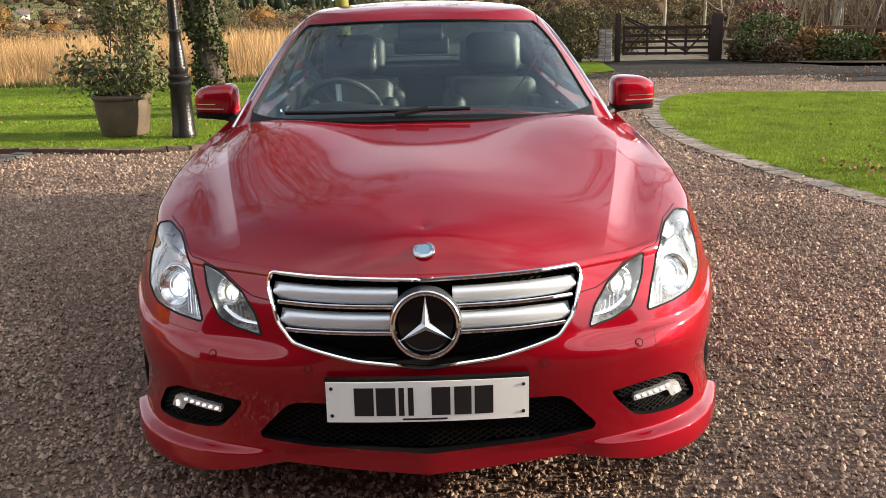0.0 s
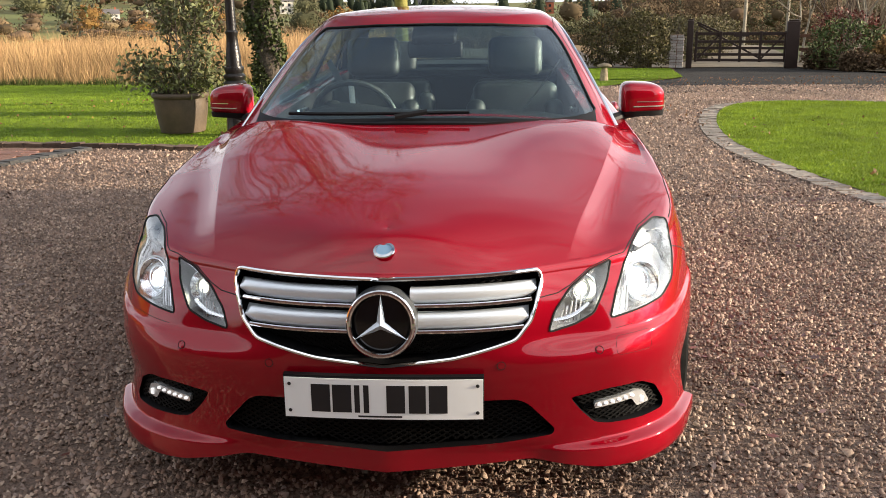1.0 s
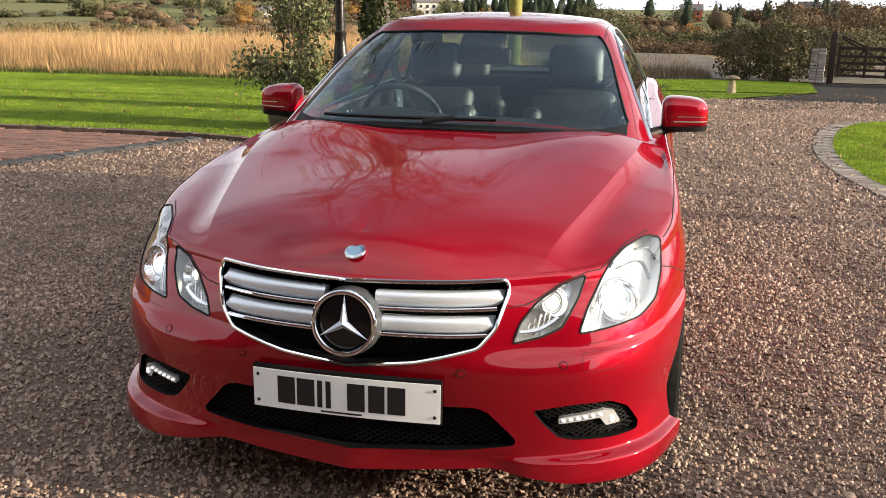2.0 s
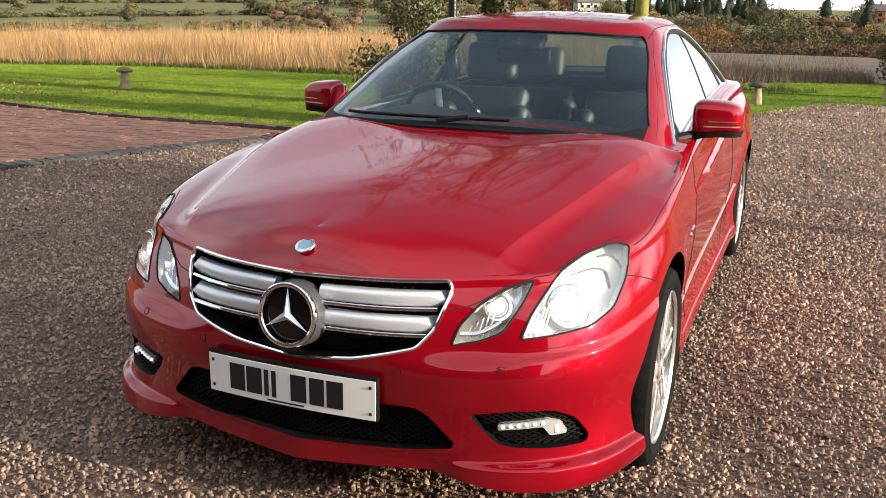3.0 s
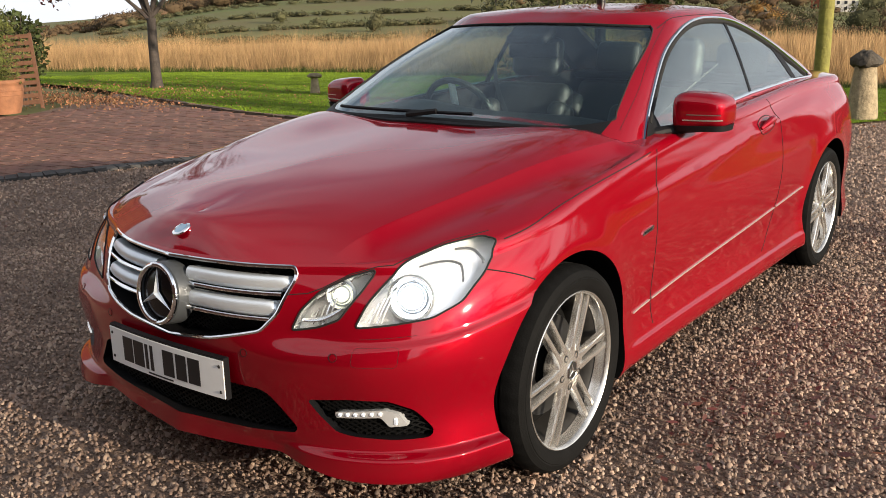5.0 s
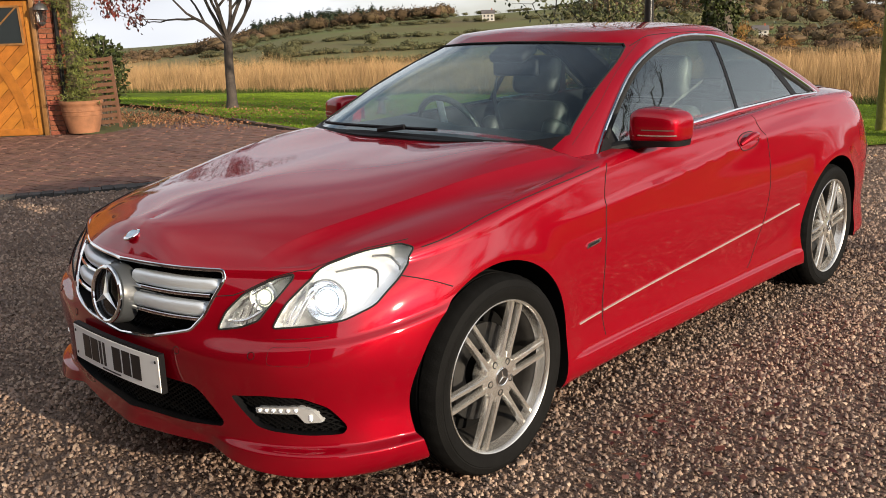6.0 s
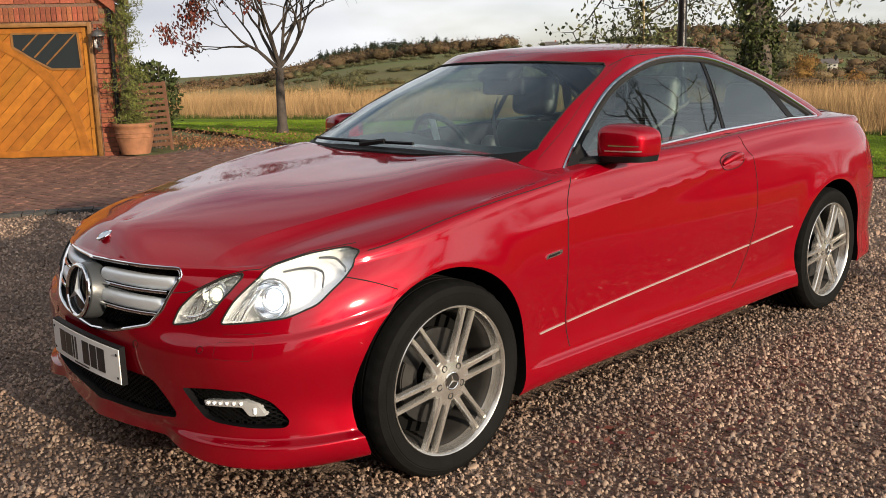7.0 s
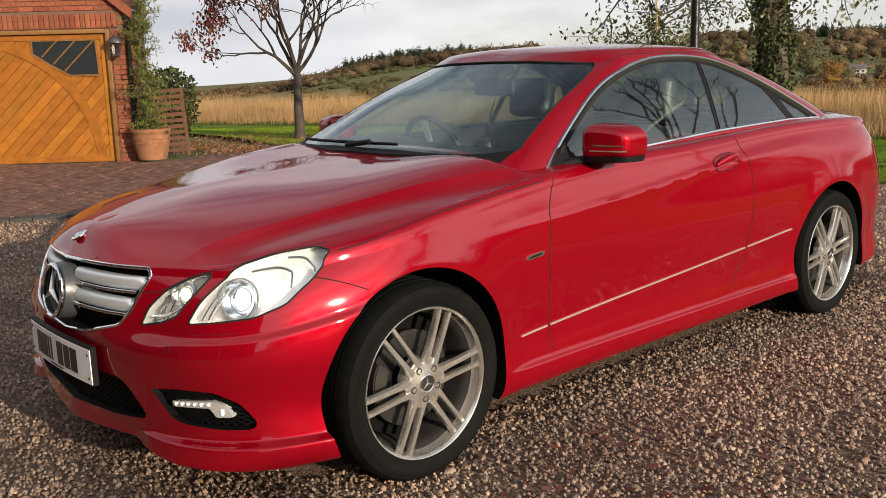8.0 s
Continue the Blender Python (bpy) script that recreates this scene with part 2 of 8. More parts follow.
def rounded(poly, r, n=4):
    """The outline with its corners rounded by radius r."""
    out = []
    k = len(poly)
    for i in range(k):
        p, a, b = Vector(poly[i]), Vector(poly[i - 1]), Vector(poly[(i + 1) % k])
        u, v = (a - p), (b - p)
        d = min(r, 0.45 * u.length, 0.45 * v.length)
        p0, p1 = p + u.normalized() * d, p + v.normalized() * d
        for j in range(n + 1):
            t = j / n
            out.append(tuple((1 - t) ** 2 * p0 + 2 * t * (1 - t) * p + t * t * p1))
    return out


def resample(poly, step, closed=True):
    out = []
    k = len(poly)
    for i in range(k if closed else k - 1):
        a, b = Vector(poly[i]), Vector(poly[(i + 1) % k])
        m = max(1, int(math.ceil((b - a).length / step)))
        for j in range(m):
            out.append(tuple(a.lerp(b, j / m)))
    if not closed:
        out.append(tuple(poly[-1]))
    return out


def curve2(pts, n=60):
    """A smooth open curve through flat points."""
    pts = np.array(pts, float)
    s = np.concatenate([[0], np.cumsum(np.linalg.norm(np.diff(pts, axis=0), axis=1))])
    t = np.linspace(0, s[-1], n)
    cols = [spline(s, pts[:, i])(t) for i in range(pts.shape[1])]
    return [tuple(c) for c in np.stack(cols, 1)]


def fill_points(poly, step):
    """Flat triangles over an outline, with inner points."""
    poly = resample(poly, step)
    k = len(poly)
    verts = [Vector(p) for p in poly]
    xs, ys = [p[0] for p in poly], [p[1] for p in poly]
    arr = np.array(poly)
    for x in np.arange(min(xs) + step, max(xs), step):
        for y in np.arange(min(ys) + step, max(ys), step):
            inside = False
            for i in range(k):
                (x0, y0), (x1, y1) = poly[i], poly[i - 1]
                if (y0 > y) != (y1 > y) and x < (x1 - x0) * (y - y0) / (y1 - y0) + x0:
                    inside = not inside
            if inside and np.min(np.hypot(arr[:, 0] - x, arr[:, 1] - y)) > step * 0.55:
                verts.append(Vector((x, y)))
    vs, es, fs, *_ = geometry.delaunay_2d_cdt(verts, [(i, (i + 1) % k) for i in range(k)], [], 1, 1e-6)
    return vs, fs


def cast(bvh, p, axis, side):
    """The surface under the flat point p, seen along an axis from that side."""
    if axis == "Y":
        o, d = Vector((p[0], -1.0 if side < 0 else 8.0, p[1])), Vector((0, -side, 0))
    elif axis == "X":
        o, d = Vector((2.0 * side, p[0], p[1])), Vector((-side, 0, 0))
    else:
        o, d = Vector((p[0], p[1], 3.0)), Vector((0, 0, -1))
    hit, nor, _, _ = bvh.ray_cast(o, d)
    return hit, nor


def slab(bm, bvh, poly, axis, side, out, inn, step=0.03, along=None):
    """A slab that follows the surface under a flat outline, from out above it to inn below it."""
    vs, fs = fill_points(poly, step)
    hits = []
    for p in vs:
        h, nr = cast(bvh, p, axis, side)
        if h is None:
            h, nr, _, _ = bvh.find_nearest(Vector((p[0], 0, p[1])) if axis == "Y" else Vector((side * 0.7, p[0], p[1])))
        hits.append((h, along if along else nr))
    hi = [bm.verts.new(h + d * out) for h, d in hits]
    lo = [bm.verts.new(h - d * inn) for h, d in hits]
    made = []
    count = {}
    for f in fs:
        made.append(bm.faces.new([hi[i] for i in f]))
        made.append(bm.faces.new([lo[i] for i in reversed(f)]))
        for i in range(len(f)):
            e = (f[i], f[(i + 1) % len(f)])
            count[e] = True
    for a, b in count:
        if (b, a) not in count:
            made.append(bm.faces.new((hi[a], lo[a], lo[b], hi[b])))
    bmesh.ops.recalc_face_normals(bm, faces=made)
    return hi


def on_surface(bvh, pts, axis, side, lift=0.0):
    res = []
    for p in pts:
        h, nr = cast(bvh, p, axis, side)
        if h is not None:
            res.append(h + nr * lift)
    return res


def boolean(me, cutters, op="DIFFERENCE", solver="MANIFOLD"):
    """The mesh with each cutter mesh taken out of it, or kept."""
    ob = bpy.data.objects.new("work", me)
    scene.collection.objects.link(ob)
    tools = []
    for c in cutters:
        t = bpy.data.objects.new("tool", c)
        scene.collection.objects.link(t)
        md = ob.modifiers.new("cut", "BOOLEAN")
        md.operation, md.solver, md.object = op, solver, t
        md.material_mode = "TRANSFER"
        tools.append(t)
    dg = bpy.context.evaluated_depsgraph_get()
    res = bpy.data.meshes.new_from_object(ob.evaluated_get(dg), preserve_all_data_layers=True, depsgraph=dg)
    for o in (ob, *tools):
        bpy.data.objects.remove(o)
    return res


def keep_normals(me, src, bvh, angle=40):
    """Shade the cut mesh with the smooth normals of the surface that it was cut from."""
    src_n = [Vector(v.normal) for v in src.vertices]
    tris = [p.vertices[:] for p in src.polygons]
    co = [v.co for v in src.vertices]
    me.shade_smooth()
    me.set_sharp_from_angle(angle=radians(angle))
    base = [Vector(c.vector) for c in me.corner_normals]
    res = list(base)
    for p in me.polygons:
        for li in p.loop_indices:
            v = me.vertices[me.loops[li].vertex_index].co
            h, nr, fi, d = bvh.find_nearest(v, 0.002)
            if h is None or d > 0.0006 or nr.dot(p.normal) < 0.85:
                continue
            poly = tris[fi]
            ws = [1.0 / max(1e-6, (co[i] - h).length) ** 2 for i in poly]
            n = Vector((0, 0, 0))
            for w, i in zip(ws, poly):
                n += src_n[i] * w
            if n.length > 0:
                res[li] = n.normalized()
    me.normals_split_custom_set([tuple(n) for n in res])


# ---- ground ----
rise = spline([-180, -110, -60, -25, -8, 3, 12, 25, 40, 47, 52, 56, 60, 75, 110, 180], [0.6, 0.6, 0.6, 0.2, -0.25, -0.35, 0.3, 1.35, 1.12, 0.88, 0.42, -0.30, -0.80, -0.75, 0.2, 0.6])


def land(x, y):
    """The height of the ground: level round the car, falling gently to the valley, then rising to the hills."""
    x, y = np.asarray(x, float), np.asarray(y, float)
    d = np.hypot(x, y)
    az = np.degrees(np.arctan2(-x, y))
    z = -0.040 * np.clip(y - 10.5, 0, 26) - 0.018 * np.clip(-x - 14.0, 0, 40) * smoothstep(-10, 5, y)
    z = z - 3.2 * smoothstep(40, 120, d)
    return z + smoothstep(110, 430, d) * (430 * np.tan(np.radians(rise(az))) + 4.6 + 1.2 * np.sin(d * 0.03 + az * 0.11))


M_GRAVEL = material("brown gravel", (0.185, 0.128, 0.096), 0.85, 0, 0.6, 70, 1.0, 75, spec=0.25)
M_TURF = material("lawn turf", (0.125, 0.185, 0.011), 0.95, 0, 0.5, 2.5, 0.9, 120, spec=0.12)
M_STRAW = material("dry reed ground", (0.20, 0.13, 0.066), 0.95, 0, 0.4, 0.8, 0.6, 12, spec=0.12)
M_FARM = material("far farmland", (0.125, 0.155, 0.052), 0.95, 0, 0.5, 0.018, color2=(0.135, 0.100, 0.055), spec=0.12)
M_TARMAC = material("old tarmac", (0.030, 0.027, 0.024), 0.95, 0, 0.45, 1.6, 1.0, 60, spec=0.15)
M_EARTH = material("bare earth", (0.07, 0.05, 0.035), 0.95, 0, 0.4, 8, 0.6, 60)


def patch(name, poly, step, mat, lift, label, category):
    """A flat piece of ground inside an outline, laid on the land."""
    vs, fs = fill_points(poly, step)
    me = mesh_of(name, [(p[0], p[1], float(land(p[0], p[1])) + lift) for p in vs], fs, [mat], True)
    return tagged(new(name, me), label, category, kind="structure")


def polar_sheet():
    rs = list(np.arange(2, 40, 2.0)) + [44, 50, 58, 68, 80, 95, 112, 132, 156, 184, 216, 252, 292, 336, 384, 432, 500, 640, 900]
    n = 180
    vs = [(0.0, 0.0, -0.06)]
    for r in rs:
        for i in range(n):
            a = 2 * math.pi * i / n
            x, y = r * math.cos(a), r * math.sin(a)
            vs.append((x, y, float(land(x, y)) - (0.06 if r < 60 else 0)))
    fs = [(0, 1 + i, 1 + (i + 1) % n) for i in range(n)]
    for k in range(len(rs) - 1):
        for i in range(n):
            j = (i + 1) % n
            fs.append((1 + k * n + i, 1 + (k + 1) * n + i, 1 + (k + 1) * n + j, 1 + k * n + j))
    return tagged(new("ground", mesh_of("ground", vs, fs, [M_FARM], True)), "rolling green and brown farmland of the valley", "ground", kind="structure")


polar_sheet()
lawn_edge = spline([-40, -26, -14, -9.5, -6.5, -3.5, -2.2, -1.2, -0.3, 0.8, 1.75, 3.0, 4.2], [10.5, 10.2, 8.6, 7.5, 7.0, 6.9, 7.05, 8.6, 9.9, 12.2, 14.4, 16.8, 18.6])
reed_edge = spline([-60, -40, -26, -16, -8, 0, 5], [8, 11.5, 14.5, 17.0, 17.6, 18.4, 19.6])
patch("gravel", [(-6.0, -7), (12, -7), (16, 3), (16, 13), (9, 16), (3, 17.5), (-1, 10.5), (-3, 7.2), (-5, 7.2), (-12.5, 8.2), (-9, 3), (-6.5, 0)], 0.6, M_GRAVEL, -0.004, "reddish brown gravel drive", "gravel")
lx = np.arange(-40, 4.3, 0.7)
patch("lawn_back", [(x, float(lawn_edge(x))) for x in lx] + [(x, max(float(reed_edge(x)), float(lawn_edge(x)) + 0.4)) for x in lx[::-1]], 0.7, M_TURF, 0.018, "sunlit mown lawn behind the drive", "lawn")
GATE_LAWN = [(-1.0, 17.6), (3.9, 18.0), (4.35, 18.9), (5.05, 24.4), (2.4, 25.2), (-0.4, 22.5)]
patch("lawn_gate", GATE_LAWN, 0.6, M_TURF, 0.036, "mown grass running up to the gate hedge", "lawn")
rx = np.arange(-60, 6, 2.0)
patch("reed_field", [(x, float(reed_edge(x)) - 0.3) for x in rx] + [(12, 40), (6, 90), (-60, 90), (-100, 60), (-100, 10)], 4.0, M_STRAW, 0.0, "field of dry golden reeds", "field")
patch("rough_field", [(-1.4, 18.0), (-4.2, 36), (-11.5, 90), (3.6, 90), (4.2, 26), (3.2, 19.2)], 3.0, material("dull rough pasture", (0.085, 0.062, 0.038), 0.95, 0, 0.45, 0.6, 0.6, 12), 0.03, "dull brown rough pasture behind the lawn", "field")
SIDE = curve2([(4.6, 1.2), (3.5, 3.0), (3.0, 4.7), (2.68, 6.4), (2.66, 7.6), (2.90, 9.1), (3.35, 10.35), (4.1, 11.1), (5.2, 10.95), (7.0, 10.3), (11, 9.6), (15, 9.2)], 90)
patch("lawn_side", SIDE + [(15, 1.2)], 0.5, M_TURF, 0.012, "rounded sunlit lawn edged with pale blocks", "lawn")
patch("road", [(2.3, 13.0), (1.85, 14.5), (2.6, 15.9), (3.1, 16.5), (3.5, 17.6), (4.25, 18.7), (5.3, 25.2), (5.0, 34), (9.3, 34), (9.0, 24.6), (9.6, 19), (14, 16.5), (22, 16), (22, 12.4), (17, 12.2), (13, 12.6), (10.5, 12.75), (8.9, 13.15), (7.6, 13.1), (6.3, 13.55), (5.4, 13.45), (4.6, 13.7), (3.6, 13.3)], 0.8, M_TARMAC, 0.012, "dark worn tarmac lane in front of the gate", "road")
XG = spline([-3, 0, 1.57, 2.73, 4.5, 5.8, 6.9], [-6.9, -6.5, -6.14, -5.6, -4.96, -4.36, -3.85])
patch("paving_bed", [(float(XG(y)), y) for y in np.arange(-3, 6.8, 0.3)] + [(-5, 6.85), (-6.5, 6.88), (-9.5, 7.35), (-10.6, 7.0), (-10.6, 5.3), (-13.4, 2.2), (-13.4, -3)], 0.5, material("paving joint sand", (0.10, 0.07, 0.055), 0.95, 0, 0.3, 20, 0.5, 80), 0.002, "sandy bed between the paving blocks", "paving")

# unseen plain wall, added to close the yard and block sky from behind
bm = bmesh.new()
add_box(bm, 30.0, 0.35, 8.5, (-2.0, -10.5, 4.2))
ob = link("wall_south", finish(bm, "wall_south", material("dark wall brick", (0.15, 0.065, 0.046), 0.9, 0, 0.4, 6, 0.4, 40), False), None)
tagged(ob, "unseen plain brick wall added behind the drive", "wall", kind="structure")


# ---- the car ----
HUB_F, HUB_R, HUB_Z = 0.815, 3.565, 0.325
AXLE_Z = 0.316

nose_y = spline([0.14, 0.17, 0.21, 0.26, 0.34, 0.45, 0.53, 0.60, 0.70, 0.78], [0.10, 0.035, 0.022, 0.030, 0.030, 0.012, 0.010, 0.020, 0.045, 0.085])
nose_len = spline([0.14, 0.25, 0.40, 0.55, 0.70, 0.85, 0.95], [0.56, 0.56, 0.58, 0.64, 0.72, 0.80, 0.85])
nose_pow = spline([0.14, 0.25, 0.40, 0.55, 0.65, 0.75, 0.85, 0.95], [2.75, 2.75, 2.72, 2.62, 2.45, 2.18, 2.02, 2.0])
tail_y = spline([0.14, 0.22, 0.40, 0.60, 0.75, 0.90, 0.98], [4.60, 4.64, 4.68, 4.695, 4.66, 4.62, 4.60])
tail_len = spline([0.14, 0.50, 0.95], [0.62, 0.74, 0.80])
plan_w = spline([0.0, 0.6, 1.0, 1.5, 2.2, 3.0, 3.6, 4.1, 4.4, 4.7], [0.862, 0.872, 0.880, 0.876, 0.880, 0.884, 0.886, 0.876, 0.862, 0.84])
wall_in = spline([0.14, 0.17, 0.20, 0.26, 0.34, 0.46, 0.56, 0.64, 0.72, 0.80, 0.88, 0.96, 1.04], [0.070, 0.022, 0.006, 0.008, 0.020, 0.014, 0.004, 0.000, 0.004, 0.016, 0.034, 0.062, 0.10])
edge_z = spline([0.0, 0.12, 0.25, 0.50, 0.80, 1.1, 1.5, 2.2, 3.0, 3.6, 4.1, 4.4, 4.7], [0.742, 0.742, 0.757, 0.810, 0.862, 0.900, 0.934, 0.958, 0.985, 0.998, 0.990, 0.975, 0.955])
bot_z = spline([0.0, 0.3, 0.8, 1.4, 3.0, 3.8, 4.7], [0.185, 0.175, 0.17, 0.175, 0.185, 0.20, 0.24])
spine_z = spline([0.0, 0.10, 0.16, 0.25, 0.40, 0.70, 1.0, 1.3, 1.7, 3.4, 3.9, 4.3, 4.58, 4.7], [0.75, 0.800, 0.828, 0.850, 0.878, 0.916, 0.946, 0.972, 0.99, 1.02, 1.030, 1.022, 0.998, 0.97])
line_z = spline([0.9, 1.4, 1.65, 2.0, 2.4, 2.71, 2.955, 3.2, 3.6], [0.740, 0.768, 0.785, 0.811, 0.848, 0.872, 0.886, 0.897, 0.915])


def body_width(y, z):
    """Half the car's width: sill, door bulge, rising crease and wheel arches."""
    w = plan_w(y) - wall_in(z)
    lz = line_z(y)
    fade = smoothstep(1.0, 1.9, y) * (1 - smoothstep(3.15, 3.5, y))
    w = w + fade * (0.014 * np.exp(-np.clip(lz - z, 0, 1) / 0.05) * (z <= lz) + 0.014 * np.exp(-((z - lz) / 0.012) ** 2) * (z > lz) - 0.004)
    for hy, amp in ((HUB_F, 0.012), (HUB_R, 0.016)):
        d = np.hypot(y - hy, z - HUB_Z)
        w = w + amp * np.exp(-((d - 0.36) / 0.07) ** 2)
    w = w - 0.024 * smoothstep(0.84, 0.98, z) * smoothstep(2.3, 3.1, y)
    # side skirt below the doors
    w = w + 0.010 * smoothstep(0.270, 0.250, z) * smoothstep(0.15, 0.20, z) * smoothstep(1.16, 1.30, y) * (1 - smoothstep(3.12, 3.26, y))
    # rear haunch
    w = w + 0.012 * np.exp(-((y - 3.62) / 0.42) ** 2 - ((z - 0.80) / 0.13) ** 2)
    return w


def lip(z):
    """The spoiler lip along the foot of the bumper."""
    return 0.026 * smoothstep(0.262, 0.244, z) * smoothstep(0.15, 0.185, z)


def superform(th, e):
    return np.abs(np.sin(th)) ** e, 1 - np.abs(np.cos(th)) ** e


def half_ring(z, u):
    """The car's outline at heights z, from the nose round one side to the tail."""
    yf, lf, pf = nose_y(z), nose_len(z), 2 / nose_pow(z)
    yr, lr = tail_y(z), tail_len(z)
    th = np.clip(u, 0, 1) * math.pi / 2
    s, c = superform(th, pf)
    y1 = yf + lf * c
    tr = np.clip(3 - u, 0, 1) * math.pi / 2
    s2, c2 = superform(tr, 2 / 2.3)
    y3 = yr - lr * c2
    mid = np.clip(u - 1, 0, 1)
    y2 = (yf + lf) * (1 - mid) + (yr - lr) * mid
    y = np.where(u <= 1, y1, np.where(u >= 2, y3, y2))
    x = body_width(y, z) * np.where(u <= 1, s, np.where(u >= 2, s2, 1.0))
    # blades of the spoiler at the two corners, and between them a tucked, shallow V
    l = lip(z) * (1 - smoothstep(0.6, 0.9, y)) * smoothstep(0.34, 0.62, x)
    tuck = 0.014 * np.clip(x / 0.42, 0, 1) * (1 - smoothstep(0.38, 0.50, x)) * (1 - smoothstep(0.235, 0.285, z)) * (u < 1)
    x = x + l * smoothstep(0.15, 0.8, np.clip(u, 0, 1)) * (x > 0.001)
    y = y - l * (1 - smoothstep(0.5, 1.0, u)) + tuck - 0.018 * np.exp(-x / 0.16) * (1 - smoothstep(0.40, 0.50, z)) * (u < 1)
    # shelf along the top of the bumper, rising towards the wheel arch
    sz = np.interp(y, [0.10, 0.29, 0.40, 0.55, 0.66], [0.545, 0.562, 0.580, 0.607, 0.638])
    b = 0.012 * (1 - smoothstep(sz - 0.010, sz + 0.010, z)) * smoothstep(0.34, 0.50, z) * smoothstep(0.34, 0.50, u) * (1 - smoothstep(0.55, 0.80, y))
    x = x + b * smoothstep(0.4, 0.9, u)
    y = y - b * (1 - smoothstep(0.6, 1.0, u))
    # prow: the grille and bumper come to a shallow point
    y = y - 0.020 * np.exp(-np.abs(x) / 0.14) * smoothstep(0.50, 0.60, z) * (u < 1) + 0.012 * (u < 1) * np.exp(-np.abs(x) / 0.3)
    y = y + 0.034 * np.exp(-((x - 0.48) / 0.17) ** 2) * smoothstep(0.50, 0.57, z) * (1 - smoothstep(0.72, 0.80, z)) * (u < 1)
    return x, y


crease_x = spline([0.10, 0.15, 0.3, 0.5, 0.7, 0.9, 1.1, 1.35], [0.445, 0.466, 0.513, 0.564, 0.613, 0.658, 0.698, 0.735])


def top_crease(x, y, z):
    """The bonnet's raised middle between two creases that run from the grille to the pillars."""
    xc = crease_x(y)
    f = smoothstep(0.14, 0.40, y) * (1 - smoothstep(1.28, 1.42, y))
    d = np.abs(x) - xc
    e = np.clip(d, 0, 1) / 0.062
    ridge = -0.0155 * e * np.exp((1 - e * e) / 2)
    spine = (0.0105 * np.exp(-(np.sqrt(x * x + 0.0025) - 0.05) / 0.20) - 0.004) * smoothstep(0.10, 0.60, y) * (1 - smoothstep(0.60, 1.25, y)) * (1 - smoothstep(0.40, 0.60, np.abs(x)))
    # the trailing corners of the bonnet stand up in front of the windscreen's foot
    ye = 1.20 + 0.30 * x * x
    horn = 0.037 * smoothstep(0.15, 0.60, np.abs(x)) * (1 - smoothstep(0.62, 0.86, np.abs(x))) * smoothstep(0.45, 1.25, y) * (1 - smoothstep(ye, ye + 0.05, y))
    return z + f * (0.004 * smoothstep(0.06, -0.10, d) + ridge) + spine + horn


def half_shell(u, ring, z_bot, z_top, fillet, spine, levels, round_n, cap_n, cap_pow, crease=None, fixed=(), raked=False):
    """A closed half form: floor, wall, rounded shoulder and crowned top, as a grid of points."""
    x0, y0 = ring(z_top - fillet, u)
    back = 0.30 if raked else 0.13
    ys = y0 + back * np.exp(-np.clip(y0 - y0.min(), 0, 9) / 0.25) - back * np.exp(-np.clip(y0.max() - y0, 0, 9) / 0.25)
    rows = []
    for w in (1.0, 0.5):
        x, y = ring(z_bot, u)
        rows.append((x * (1 - w), y * (1 - w) + ys * w, z_bot))
    for i, h in enumerate(fixed):
        z = np.maximum(h, z_bot + 0.001 * i)
        x, y = ring(z, u)
        rows.append((x, y, z))
    if len(fixed):
        z_bot = z
    for v in levels:
        z = z_bot + (z_top - fillet - z_bot) * v
        x, y = ring(z, u)
        rows.append((x, y, z))
    x1, y1, z1 = rows[-1]
    length = np.maximum(np.hypot(x1, ys - y1), 1e-6)
    dx, dy = -x1 / length, (ys - y1) / length
    slope = math.radians(72)
    # the rounding carries on from the rake of the wall below it
    x0, y0, z0 = rows[-2]
    rake = np.clip(np.arctan2((x1 - x0) * dx + (y1 - y0) * dy, z1 - z0), 0, math.radians(60)) if raked else 0.0 * x1
    radius = fillet * math.sin(slope) / (math.sin(slope) - np.sin(rake))
    for i in range(1, round_n + 1):
        a = rake + (slope - rake) * i / round_n
        inward = radius * (np.cos(rake) - np.cos(a))
        rows.append((x1 + dx * inward, y1 + dy * inward, z1 + radius * (np.sin(a) - np.sin(rake))))
    x2, y2, z2 = rows[-1]
    zs = spine(ys)
    wc = np.clip(1 - crease_x(y2) / np.maximum(x2, 1e-6), 0.06, 0.5)
    rim = cap_n // 3
    for i in range(1, cap_n + 1):
        # with a crease, the rows crowd towards it and one lies on it
        w = i / cap_n if not crease else (wc * (1 - (1 - i / rim) ** 1.8) if i <= rim else wc + (1 - wc) * ((i - rim) / (cap_n - rim)) ** 1.5)
        x, y = x2 * (1 - w), y2 * (1 - w) + ys * w
        z = z2 + (zs - z2) * (1 - (1 - w) ** cap_pow)
        if crease:
            z = crease(x, y, z)
        rows.append((x, y, z))
    return np.array([[np.broadcast_to(c, u.shape) for c in r] for r in rows])


